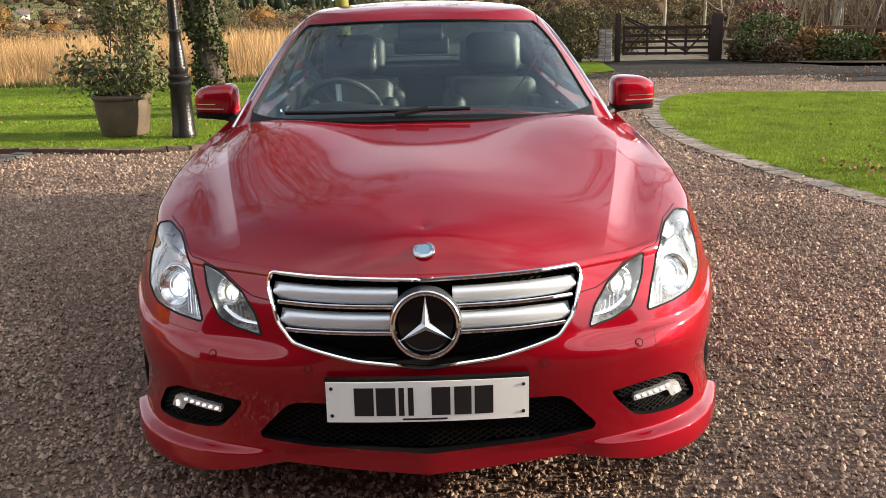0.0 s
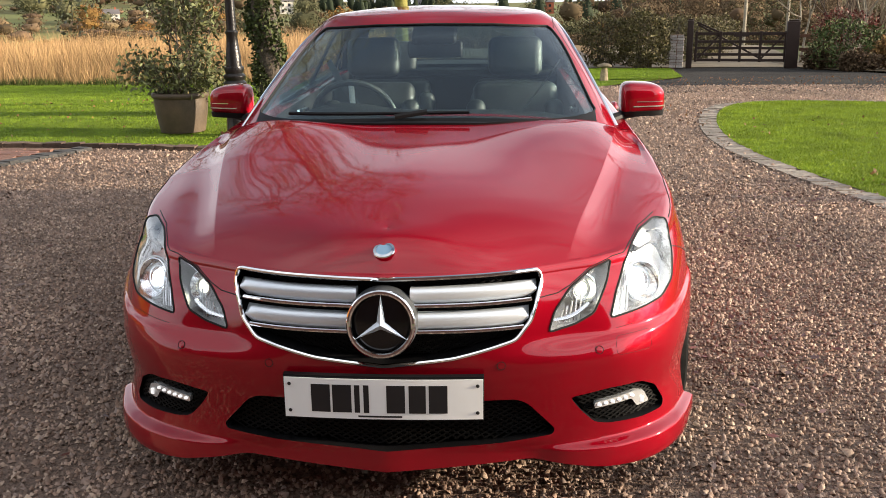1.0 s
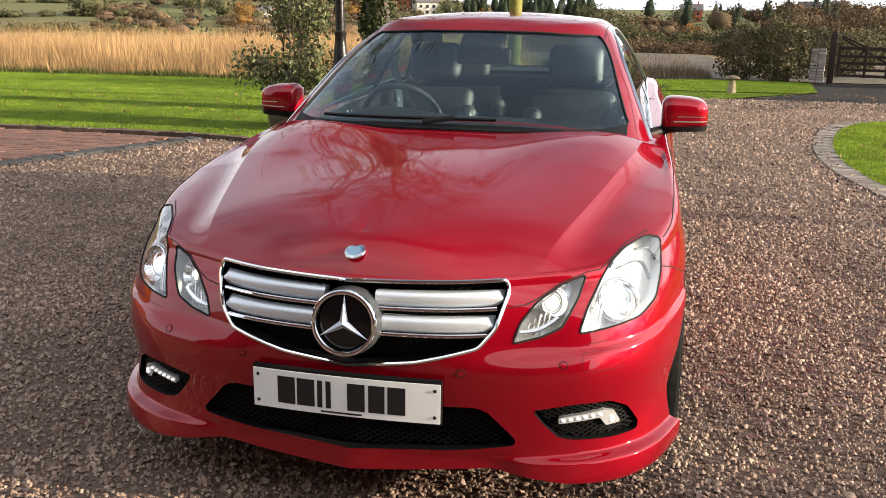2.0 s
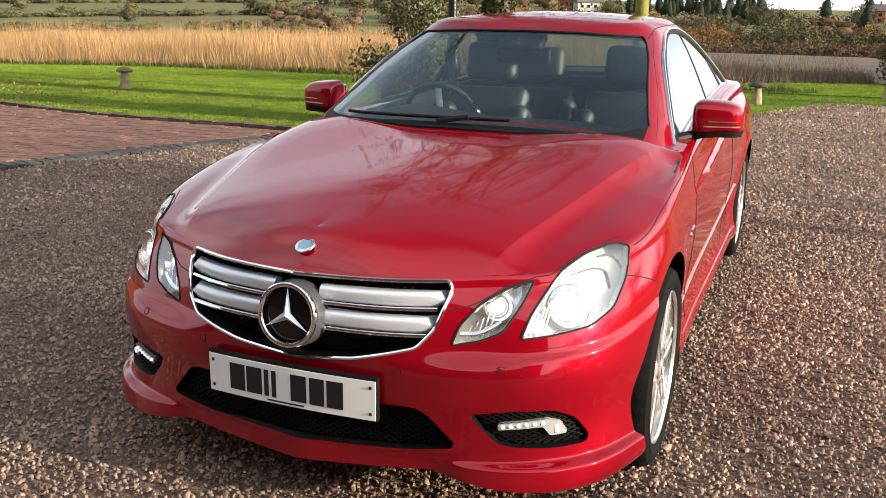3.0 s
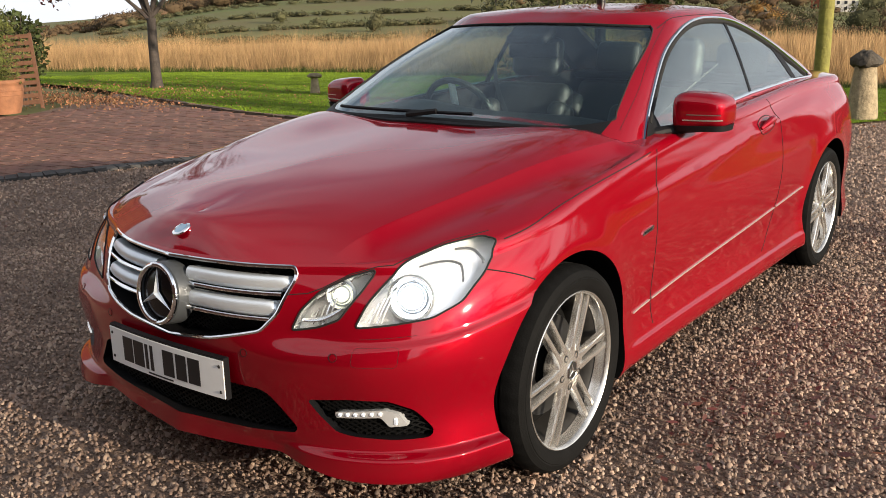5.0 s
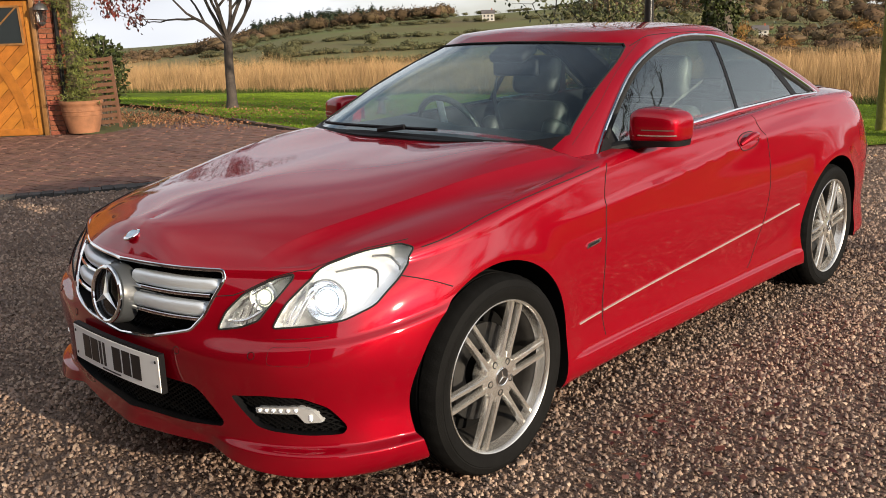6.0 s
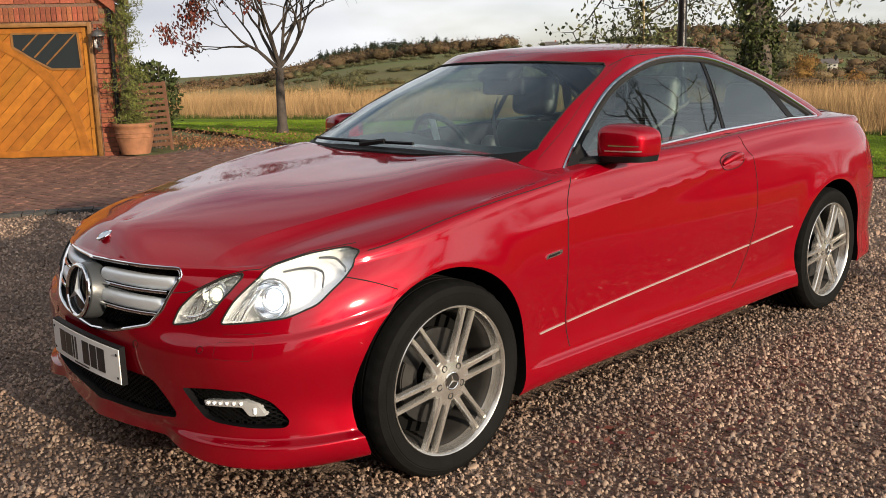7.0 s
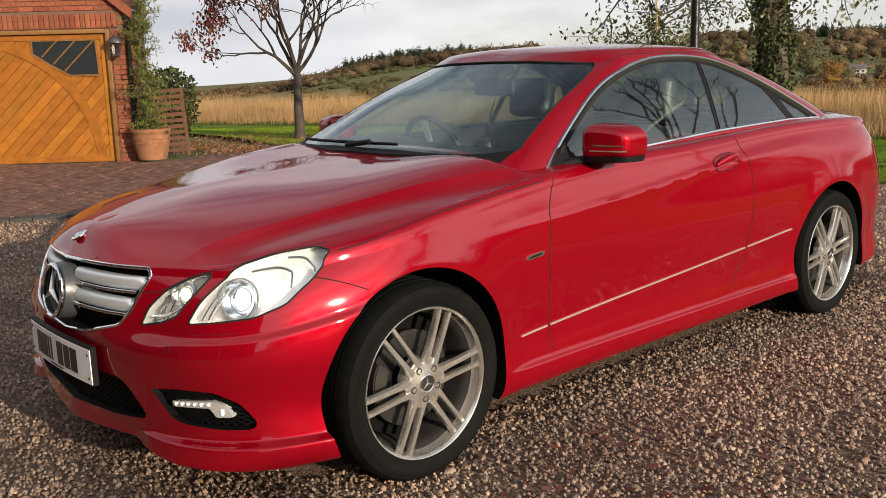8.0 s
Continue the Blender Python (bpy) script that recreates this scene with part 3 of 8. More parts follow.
def mirrored(name, grid, mats):
    """Both halves of a half form, closed and welded."""
    k, _, n = grid.shape
    bm = bmesh.new()
    for side in (1, -1):
        vs = [[bm.verts.new((side * grid[r, 0, c], grid[r, 1, c], grid[r, 2, c])) for c in range(n)] for r in range(k)]
        for r in range(k - 1):
            for c in range(n - 1):
                q = (vs[r][c], vs[r][c + 1], vs[r + 1][c + 1], vs[r + 1][c])
                bm.faces.new(q if side > 0 else q[::-1])
    for v in bm.verts:
        if abs(v.co.x) < 2e-4:
            v.co.x = 0
    bmesh.ops.remove_doubles(bm, verts=bm.verts, dist=1e-5)
    bmesh.ops.dissolve_degenerate(bm, edges=bm.edges, dist=1e-6)
    bmesh.ops.recalc_face_normals(bm, faces=bm.faces)
    me = bpy.data.meshes.new(name)
    bm.to_mesh(me)
    bm.free()
    for m in mats:
        me.materials.append(m)
    me.shade_smooth()
    return me


u_body = np.concatenate([np.linspace(0, 1, 64)[:-1], np.linspace(1, 2, 150)[:-1], np.linspace(2, 3, 48)])
xn, yn = half_ring(np.full_like(u_body, 0.62), u_body)
# heights of the lower rows: close together at the spoiler lip and at the shelf of the bumper
FIXED = [0.16, 0.175, 0.19, 0.205, 0.22, 0.232] + [0.240 + 0.003 * k for k in range(9)] + [0.272 + 0.012 * k for k in range(21)] + [0.522 + 0.0056 * k for k in range(24)]
foot = np.where(u_body < 1, np.interp(xn, [0, 0.36, 0.49, 0.56, 0.66, 0.80], [0.195, 0.222, 0.205, 0.194, 0.185, 0.178]), bot_z(yn))
grid = half_shell(u_body, half_ring, foot, edge_z(yn), 0.045 - 0.020 * (1 - smoothstep(0.0, 0.5, yn)), spine_z, np.linspace(0, 1, 20)[1:], 7, 54, 2.3, top_crease, FIXED)
body_src = mirrored("body", grid, [M_PAINT])
BODY = BVHTree.FromPolygons([v.co for v in body_src.vertices], [p.vertices[:] for p in body_src.polygons])

# the cabin above the belt
scr_y = spline([0.80, 0.90, 0.97, 1.10, 1.25, 1.36], [0.98, 1.13, 1.25, 1.50, 1.82, 2.10])
scr_len = spline([0.80, 0.97, 1.2, 1.36], [0.50, 0.45, 0.36, 0.26])
bak_y = spline([0.80, 0.97, 1.05, 1.12, 1.20, 1.28, 1.33, 1.37], [4.42, 4.20, 4.06, 3.89, 3.67, 3.41, 3.20, 2.98])
bak_len = spline([0.80, 0.99, 1.2, 1.36], [0.62, 0.62, 0.55, 0.42])
cab_w = spline([0.80, 0.86, 0.91, 0.99, 1.1, 1.2, 1.3, 1.37], [0.825, 0.798, 0.773, 0.735, 0.682, 0.630, 0.568, 0.515])
roof_edge = spline([1.9, 2.1, 2.6, 3.1, 3.4], [1.335, 1.352, 1.370, 1.352, 1.318])
roof_z = spline([1.9, 2.2, 2.65, 3.1, 3.4], [1.350, 1.378, 1.397, 1.375, 1.338])


def cab_ring_off(off):
    def ring(z, u):
        yf, lf = scr_y(z) + off, scr_len(z)
        yr, lr = bak_y(z) - off, bak_len(z)
        s, c = superform(np.clip(u, 0, 1) * math.pi / 2, 2 / (3.1 - 0.9 * smoothstep(1.12, 1.34, z)))
        s2, c2 = superform(np.clip(3 - u, 0, 1) * math.pi / 2, 2 / 2.6)
        mid = np.clip(u - 1, 0, 1)
        y = np.where(u <= 1, yf + lf * c, np.where(u >= 2, yr - lr * c2, (yf + lf) * (1 - mid) + (yr - lr) * mid))
        return (cab_w(z) - off * 0.8) * np.where(u <= 1, s, np.where(u >= 2, s2, 1.0)), y
    return ring


u_cab = np.concatenate([np.linspace(0, 1, 48)[:-1], np.linspace(1, 2, 70)[:-1], np.linspace(2, 3, 44)])
xn, yn = cab_ring_off(0)(np.full_like(u_cab, 1.34), u_cab)
cab_grid = half_shell(u_cab, cab_ring_off(0), np.full_like(u_cab, 0.84), roof_edge(yn), 0.050, roof_z, np.linspace(0, 1, 44), 8, 30, 2.3, raked=True)
cab_src = mirrored("cabin", cab_grid, [M_PAINT])
CAB = BVHTree.FromPolygons([v.co for v in cab_src.vertices], [p.vertices[:] for p in cab_src.polygons])
in_grid = half_shell(u_cab, cab_ring_off(0.05), np.full_like(u_cab, 0.70), roof_edge(yn) - 0.035, 0.03, lambda y: roof_z(y) - 0.04, np.linspace(0, 1, 30), 4, 20, 2.3, raked=True)
cab_in = mirrored("cabin_in", in_grid, [M_BLACK])

car = empty("car", Matrix.Identity(4), "glossy red two-door coupe parked on the gravel", "car")


def cutter(build, mat):
    bm = bmesh.new()
    build(bm)
    bmesh.ops.recalc_face_normals(bm, faces=bm.faces)
    bmesh.ops.triangulate(bm, faces=bm.faces)
    me = bpy.data.meshes.new("cutter")
    bm.to_mesh(me)
    bm.free()
    me.materials.append(mat)
    return me


def both(pts):
    return [(-p[0], p[1]) for p in pts][::-1]


# outlines in the front view (across, up) of one side
GRILLE = [(0.0, 0.728), (0.20, 0.731), (0.405, 0.731), (0.413, 0.700), (0.385, 0.610), (0.345, 0.563), (0.18, 0.522), (0.0, 0.498)]
grille = rounded(GRILLE[:-1] + [(0.0, 0.498)] + both(GRILLE[1:-1]), 0.012, 3)
LAMP_OUT = [(0.598, 0.592), (0.615, 0.655), (0.650, 0.730), (0.664, 0.752), (0.700, 0.776), (0.758, 0.790), (0.798, 0.781), (0.806, 0.705), (0.795, 0.645), (0.755, 0.614), (0.685, 0.603)]
LAMP_IN = [(0.430, 0.572), (0.446, 0.624), (0.487, 0.676), (0.545, 0.712), (0.605, 0.733), (0.590, 0.680), (0.553, 0.609), (0.50, 0.586)]
FOG = [(0.49, 0.395), (0.60, 0.408), (0.69, 0.405), (0.736, 0.375), (0.770, 0.312), (0.766, 0.293), (0.70, 0.292), (0.60, 0.300), (0.560, 0.310), (0.52, 0.352)]
INTAKE = [(0.0, 0.40), (0.345, 0.403), (0.375, 0.390), (0.452, 0.305), (0.445, 0.290), (0.30, 0.272), (0.0, 0.252)]
intake = rounded(INTAKE + both(INTAKE[1:-1]), 0.015, 3)


def mirror_poly(p, side):
    return p if side > 0 else both(p)


cuts = []
cuts.append(cutter(lambda bm: slab(bm, BODY, grille, "Y", -1, 0.05, 0.075, 0.04, Vector((0, -1, 0))), M_BLACK))
cuts.append(cutter(lambda bm: slab(bm, BODY, intake, "Y", -1, 0.05, 0.07, 0.04, Vector((0, -1, 0))), M_BLACK))
for side in (1, -1):
    d_lamp = Vector((0.45 * side, -0.85, 0.25)).normalized()
    cuts.append(cutter(lambda bm: slab(bm, BODY, rounded(mirror_poly(LAMP_OUT, side), 0.012, 2), "Y", -1, 0.02, 0.060, 0.03, d_lamp), M_HOUSING))
    cuts.append(cutter(lambda bm: slab(bm, BODY, rounded(mirror_poly(LAMP_IN, side), 0.010, 2), "Y", -1, 0.02, 0.060, 0.03, d_lamp), M_HOUSING))
    cuts.append(cutter(lambda bm: slab(bm, BODY, rounded(mirror_poly(FOG, side), 0.012, 2), "Y", -1, 0.05, 0.045, 0.03, Vector((0.2 * side, -0.97, 0)).normalized()), M_BLACK))
    for hy in (HUB_F, HUB_R):
        poly = [(hy - 0.012 + 0.372 * math.cos(a), HUB_Z + 0.004 + 0.362 * math.sin(a)) for a in np.linspace(0, 2 * math.pi, 73)[:-1]]
        cuts.append(cutter(lambda bm: add_prism(bm, poly, 0.52 * side, 1.1 * side, "X"), M_WELL))
cuts.append(cutter(lambda bm: add_box(bm, 1.30, 2.25, 0.9, (0, 2.60, 0.80)), M_DASH))
body_me = boolean(body_src, cuts)
keep_normals(body_me, body_src, BODY)
body = link("body", body_me, car, "glossy red painted body shell")

# window outlines in the side view (along, up)
ARCH = curve2([(1.503, 0.914), (1.597, 0.985), (1.724, 1.066), (1.939, 1.186), (2.194, 1.275), (2.44, 1.318), (2.666, 1.324), (2.871, 1.306), (3.062, 1.256), (3.252, 1.188), (3.448, 1.102), (3.66, 1.005)], 40)
BELT = [(3.66, 1.000), (3.35, 1.006), (2.69, 0.990), (2.166, 0.965), (1.75, 0.937)]
DLO = ARCH + BELT[1:]


def split_dlo(a, b):
    """The part of the window band between two upright cuts (each: foot, head)."""
    def inside(p):
        y, z = p
        t = (z - 0.99) / 0.33
        return (a is None or y > a[0] + (a[1] - a[0]) * t) and (b is None or y < b[0] + (b[1] - b[0]) * t)
    pts = resample(DLO, 0.01)
    return [p for p in pts if inside(p)][::2]


side_cut, panes = [], []
scr_half = curve2([(0.0, 0.985), (0.30, 0.983), (0.55, 0.981), (0.655, 0.985)], 16)
screen = scr_half + [(0.672, 1.0)] + curve2([(0.66, 1.02), (0.605, 1.15), (0.560, 1.245), (0.525, 1.292)], 14) + [(0.505, 1.305), (0.25, 1.318), (0.0, 1.321)]
screen = screen + both(screen[1:-1])
back_half = [(0.0, 1.045), (0.40, 1.04), (0.56, 1.05), (0.57, 1.07), (0.50, 1.24), (0.44, 1.325), (0.40, 1.338), (0.0, 1.345)]
back = rounded(back_half + both(back_half[1:-1]), 0.02, 3)
cab_cuts = [cab_in]
cab_cuts.append(cutter(lambda bm: slab(bm, CAB, screen, "Y", -1, 0.03, 0.16, 0.05, Vector((0, -0.5, 0.86))), M_BLACK))
cab_cuts.append(cutter(lambda bm: slab(bm, CAB, back, "Y", 1, 0.03, 0.16, 0.05, Vector((0, 0.5, 0.86))), M_BLACK))
for side in (1, -1):
    cab_cuts.append(cutter(lambda bm: slab(bm, CAB, DLO, "X", side, 0.03, 0.12, 0.06, Vector((side, 0, 0.0))), M_BLACK))
cab_me = boolean(cab_src, cab_cuts)
keep_normals(cab_me, cab_src, CAB)
link("roof", cab_me, car, "glossy red roof and window pillars")


bm = bmesh.new()
shelf = [[BODY.ray_cast(Vector((x, y, 2.0)), Vector((0, 0, -1)))[0] for x in np.linspace(-0.60, 0.60, 9)] for y in np.linspace(3.66, 4.14, 7)]
rows_ = [[bm.verts.new(p + Vector((0, 0, 0.006))) for p in row] for row in shelf if all(row)]
for a, b in zip(rows_, rows_[1:]):
    for i in range(8):
        bm.faces.new((a[i], a[i + 1], b[i + 1], b[i]))
part("parcel_shelf", bm, M_DASH, car, "black parcel shelf")


def pane(name, outline, axis, side, mat, label, step=0.05):
    bm = bmesh.new()
    slab(bm, CAB, outline, axis, side, -0.004, 0.008, step)
    ob = part(name, bm, mat, car, label, angle=60)
    ob.visible_shadow = False
    return ob


pane("windscreen", screen, "Y", -1, M_GLASS, "clear green-tinted windscreen")
pane("rear_window", back, "Y", 1, M_SIDEGLASS, "tinted rear window")
for side in (1, -1):
    pane("door_window", split_dlo(None, (2.70, 2.78)), "X", side, M_SIDEGLASS, "tinted frameless door window")
    pane("quarter_window", split_dlo((2.715, 2.795), (3.40, 3.13)), "X", side, M_SIDEGLASS, "tinted rear quarter window")
    pane("rear_quarter_light", split_dlo((3.43, 3.16), None), "X", side, M_SIDEGLASS, "small dark fixed quarter light")


# ---- car: trim and lamps ----
def seam(pts, axis, side, r=0.0020, mat=M_GAP, name="shut_line", bvh=None, lift=0.0, step=0.02, flat=1.0, smooth=True):
    """A narrow line that follows the surface."""
    line = curve2(pts, max(6, int(len(pts) * 8))) if smooth and len(pts) > 2 else pts
    p = on_surface(bvh or BODY, resample(line, step, False), axis, side, lift)
    bm = bmesh.new()
    add_tube(bm, p, r, 6, flat=flat)
    return part(name, bm, mat, car)


# grille
bm = bmesh.new()
rim = on_surface(BODY, resample(grille, 0.015), "Y", -1, -0.002)
add_tube(bm, rim, 0.0060, 8, closed=True)
part("grille_frame", bm, M_CHROME, car, "polished chrome grille surround")


def lattice(bm, outline, y_of, pitch, r, zs, xs):
    """Crossed thin bars across an opening."""
    for k in range(int((xs[1] - xs[0]) / pitch) + 40):
        for sgn in (1, -1):
            p = []
            x0 = xs[0] - 0.3 + k * pitch
            for t in np.linspace(0, 1, 14):
                z = zs[0] + (zs[1] - zs[0]) * t
                x = x0 + sgn * (z - zs[0]) * 1.7 + (0.3 if sgn < 0 else 0)
                inside = False
                n = len(outline)
                for i in range(n):
                    (ax, az), (bx, bz) = outline[i], outline[i - 1]
                    if (az > z) != (bz > z) and x < (bx - ax) * (z - az) / (bz - az) + ax:
                        inside = not inside
                if inside:
                    p.append((x, y_of(x, z), z))
            if len(p) > 1:
                add_tube(bm, p, r, 4, cap=False)


def body_y(x, z):
    h, _ = cast(BODY, (x, z), "Y", -1)
    return h.y if h else 0.1


bm = bmesh.new()
lattice(bm, grille, lambda x, z: body_y(x, z) + 0.055, 0.022, 0.0028, (0.50, 0.735), (-0.42, 0.42))
part("grille_mesh", bm, M_MESH, car, "black diamond grille mesh")
bm = bmesh.new()
lattice(bm, intake, lambda x, z: body_y(x, z) + 0.03, 0.026, 0.0035, (0.25, 0.405), (-0.47, 0.47))
part("intake_mesh", bm, M_MESH, car, "black diamond intake mesh")

for side in (1, -1):
    for z0, z1, xo in ((0.661, 0.704, 0.398), (0.595, 0.640, 0.378)):
        bm = bmesh.new()
        rows = []
        for x in np.linspace(0.07, xo, 20):
            yb = body_y(side * x, (z0 + z1) / 2)
            end = min(1.0, (xo - x) / 0.02 + 0.30)
            ring = [(yb + 0.020 - 0.016 * math.cos(q), (z0 + z1) / 2 + end * (z1 - z0) / 2 * math.sin(q)) for q in np.linspace(-1.5, 1.5, 9)] + [(yb + 0.046, z1 - 0.004), (yb + 0.046, z0 + 0.004)]
            rows.append([bm.verts.new((side * x, yy, zz)) for yy, zz in ring])
        for r0, r1 in zip(rows, rows[1:]):
            for i in range(len(r0)):
                j = (i + 1) % len(r0)
                bm.faces.new((r0[i], r0[j], r1[j], r1[i]))
        bm.faces.new(rows[0])
        bm.faces.new(rows[-1][::-1])
        bar = part("grille_bar", bm, M_SATIN, car, "satin silver grille bar", angle=50)
        p = [(side * x, body_y(side * x, z0) + 0.006, z0 - 0.001) for x in np.linspace(0.08, xo - 0.014, 14)]
        bm = bmesh.new()
        add_tube(bm, p, 0.0055, 8)
        part("chrome_edge", bm, M_CHROME, bar, "chrome lower edge of the bar")

# round emblem in the grille
star = Matrix.Translation((0, -0.006, 0.626)) @ Matrix.Rotation(radians(-8), 4, "X") @ Matrix.Diagonal((0.89, 1, 0.89, 1))
bm = bmesh.new()
add_lathe(bm, [(0.0, 0.0), (0.060, -0.001), (0.092, -0.010), (0.095, -0.05), (0.0, -0.05)], 48, "Z")
bmesh.ops.transform(bm, matrix=star @ Matrix.Rotation(radians(90), 4, "X"), verts=bm.verts)
emblem = part("emblem_disc", bm, M_BADGE_BLACK, car, "gloss black round emblem disc")
bm = bmesh.new()
ring_pts = [star @ Vector((0.0925 * math.cos(a), -0.004, 0.0925 * math.sin(a))) for a in np.linspace(0, 2 * math.pi, 57)[:-1]]
add_tube(bm, ring_pts, 0.0075, 10, closed=True)
part("emblem_ring", bm, M_CHROME, emblem, "chrome ring")
bm = bmesh.new()
c = bm.verts.new(star @ Vector((0, -0.016, 0)))
tips, valleys = [], []
for k in range(3):
    a = radians(90 + 120 * k)
    tips.append(bm.verts.new(star @ Vector((0.086 * math.cos(a), -0.006, 0.086 * math.sin(a)))))
    a += radians(60)
    valleys.append(bm.verts.new(star @ Vector((0.014 * math.cos(a), -0.004, 0.014 * math.sin(a)))))
for k in range(3):
    bm.faces.new((c, tips[k], valleys[k]))
    bm.faces.new((c, valleys[k - 1], tips[k]))
bm.faces.new([v for k in range(3) for v in (valleys[k - 1], tips[k])])
part("emblem_spokes", bm, M_SATIN, emblem, "three chrome spokes", angle=5)
bm = bmesh.new()
add_lathe(bm, [(0.104, -0.055), (0.103, -0.020), (0.099, -0.006), (0.094, -0.004), (0.090, -0.03)], 48, "Z")
bmesh.ops.transform(bm, matrix=star @ Matrix.Rotation(radians(90), 4, "X"), verts=bm.verts)
part("emblem_collar", bm, M_LAMPDARK, emblem, "dark collar behind the emblem")

# small round badge on the bonnet's nose
h, nr = cast(BODY, (0.0, 0.095), "Z", 1)
nr = sum((cast(BODY, (0.0, y), "Z", 1)[1] for y in (0.12, 0.15, 0.19)), nr).normalized()
h = h + nr * 0.002
q = nr.to_track_quat("Z", "Y").to_matrix().to_4x4()
bm = bmesh.new()
add_lathe(bm, [(0.0, 0.004), (0.020, 0.0035), (0.0205, 0.0), (0.0, -0.004)], 32)
bmesh.ops.transform(bm, matrix=Matrix.Translation(h) @ q, verts=bm.verts)
bb = part("bonnet_badge", bm, M_BADGE, car, "blue enamel bonnet badge")
bm = bmesh.new()
add_lathe(bm, [(0.0205, 0.0), (0.0205, 0.0045), (0.028, 0.003), (0.0295, 0.0), (0.028, -0.004)], 32)
bmesh.ops.transform(bm, matrix=Matrix.Translation(h) @ q, verts=bm.verts)
part("badge_ring", bm, M_CHROME, bb, "chrome badge ring")

# headlamps
for side in (1, -1):
    d_lamp = Vector((0.45 * side, -0.85, 0.25)).normalized()
    for outline, nm, lab in ((LAMP_OUT, "headlamp", "main headlamp behind a clear lens"), (LAMP_IN, "inner_headlamp", "slanted inner lamp with a warm bulb")):
        poly = rounded(mirror_poly(outline, side), 0.012, 3)
        bm = bmesh.new()
        slab(bm, BODY, poly, "Y", -1, 0.0, 0.003, 0.025)
        lens = part(nm, bm, M_LENS, car, lab, angle=60)
        lens.visible_shadow = False
        bm = bmesh.new()
        add_tube(bm, on_surface(BODY, resample(poly, 0.012), "Y", -1, 0.0), 0.0030, 6, closed=True)
        part("seal", bm, M_GAP, lens, "black rubber seal")
        if nm == "headlamp":
            bulbs = [((0.700, 0.664), 0.054, 0.030, M_XENON)]
        else:
            bulbs = [((0.535, 0.668), 0.036, 0.034, M_WARM)]
        for (bx, bz), r, deep, m in bulbs:
            hh, _ = cast(BODY, (bx * side, bz), "Y", -1)
            at = hh - d_lamp * deep
            rot = d_lamp.to_track_quat("Z", "Y").to_matrix().to_4x4()
            bm = bmesh.new()
            add_lathe(bm, [(r * 0.42, -0.012), (r * 0.55, -0.008), (r * 0.72, 0.0), (r * 0.9, 0.011), (r, 0.020), (r * 1.05, 0.018), (r * 0.95, -0.02)], 40)
            bmesh.ops.transform(bm, matrix=Matrix.Translation(at) @ rot, verts=bm.verts)
            bowl = part("reflector_bowl", bm, M_REFL, lens, "bright reflector bowl")
            bm = bmesh.new()
            add_lathe(bm, [(0.0, 0.012), (r * 0.20, 0.010), (r * 0.36, 0.003), (r * 0.44, -0.012), (0.0, -0.014)], 28)
            bmesh.ops.transform(bm, matrix=Matrix.Translation(at) @ rot, verts=bm.verts)
            part("bulb_lens", bm, m, lens, "projector lens")
            bm = bmesh.new()
            for q, t in ((0.62, 0.0022), (1.12, 0.0030)):
                add_tube(bm, [Matrix.Translation(at) @ rot @ Vector((r * q * math.cos(a_), r * q * math.sin(a_), 0.002 if q < 1 else 0.012)) for a_ in np.linspace(0, 2 * math.pi, 41)[:-1]], t, 6, closed=True)
            part("bezel_ring", bm, M_LAMPGREY, lens, "grey ring round the projector")
        # dark arcs over the projector, a dark brow over the inner lamp
        arcs = ([(0.690, 0.735), (0.745, 0.742), (0.780, 0.690)], [(0.735, 0.768), (0.768, 0.765), (0.794, 0.728)]) if nm == "headlamp" else ([(0.478, 0.655), (0.530, 0.694), (0.592, 0.722)], [(0.452, 0.600), (0.500, 0.606), (0.548, 0.634)])
        for k, arc in enumerate(arcs):
            line = [cast(BODY, (side * x, z), "Y", -1)[0] for x, z in curve2(arc, 12)]
            bm = bmesh.new()
            add_tube(bm, [p - d_lamp * 0.018 for p in line if p], 0.0075, 8, flat=0.5, taper=[0.0070 * (0.55 + 0.45 * math.sin(math.pi * (0.12 + 0.76 * t))) for t in np.linspace(0, 1, len([p for p in line if p]))])
            part("lamp_fin", bm, M_LAMPDARK if nm == "headlamp" else M_REFL, lens, "curved trim inside the lamp")
        # upright ribs beside the projector
        for k in range(5):
            x0, z0, z1 = ((0.618 + 0.009 * k, 0.605, 0.640 + 0.012 * k) if nm == "headlamp" else (0.468 + 0.013 * k, 0.592, 0.622 + 0.010 * k))
            line = [cast(BODY, (side * (x0 + 0.010 * t), z0 + (z1 - z0) * t), "Y", -1)[0] for t in np.linspace(0, 1, 6)]
            bm = bmesh.new()
            add_tube(bm, [p - d_lamp * 0.020 for p in line if p], 0.0026, 6)
            part("lamp_rib", bm, M_REFL if k % 2 else M_LAMPGREY, lens, "upright chrome rib inside the lamp")

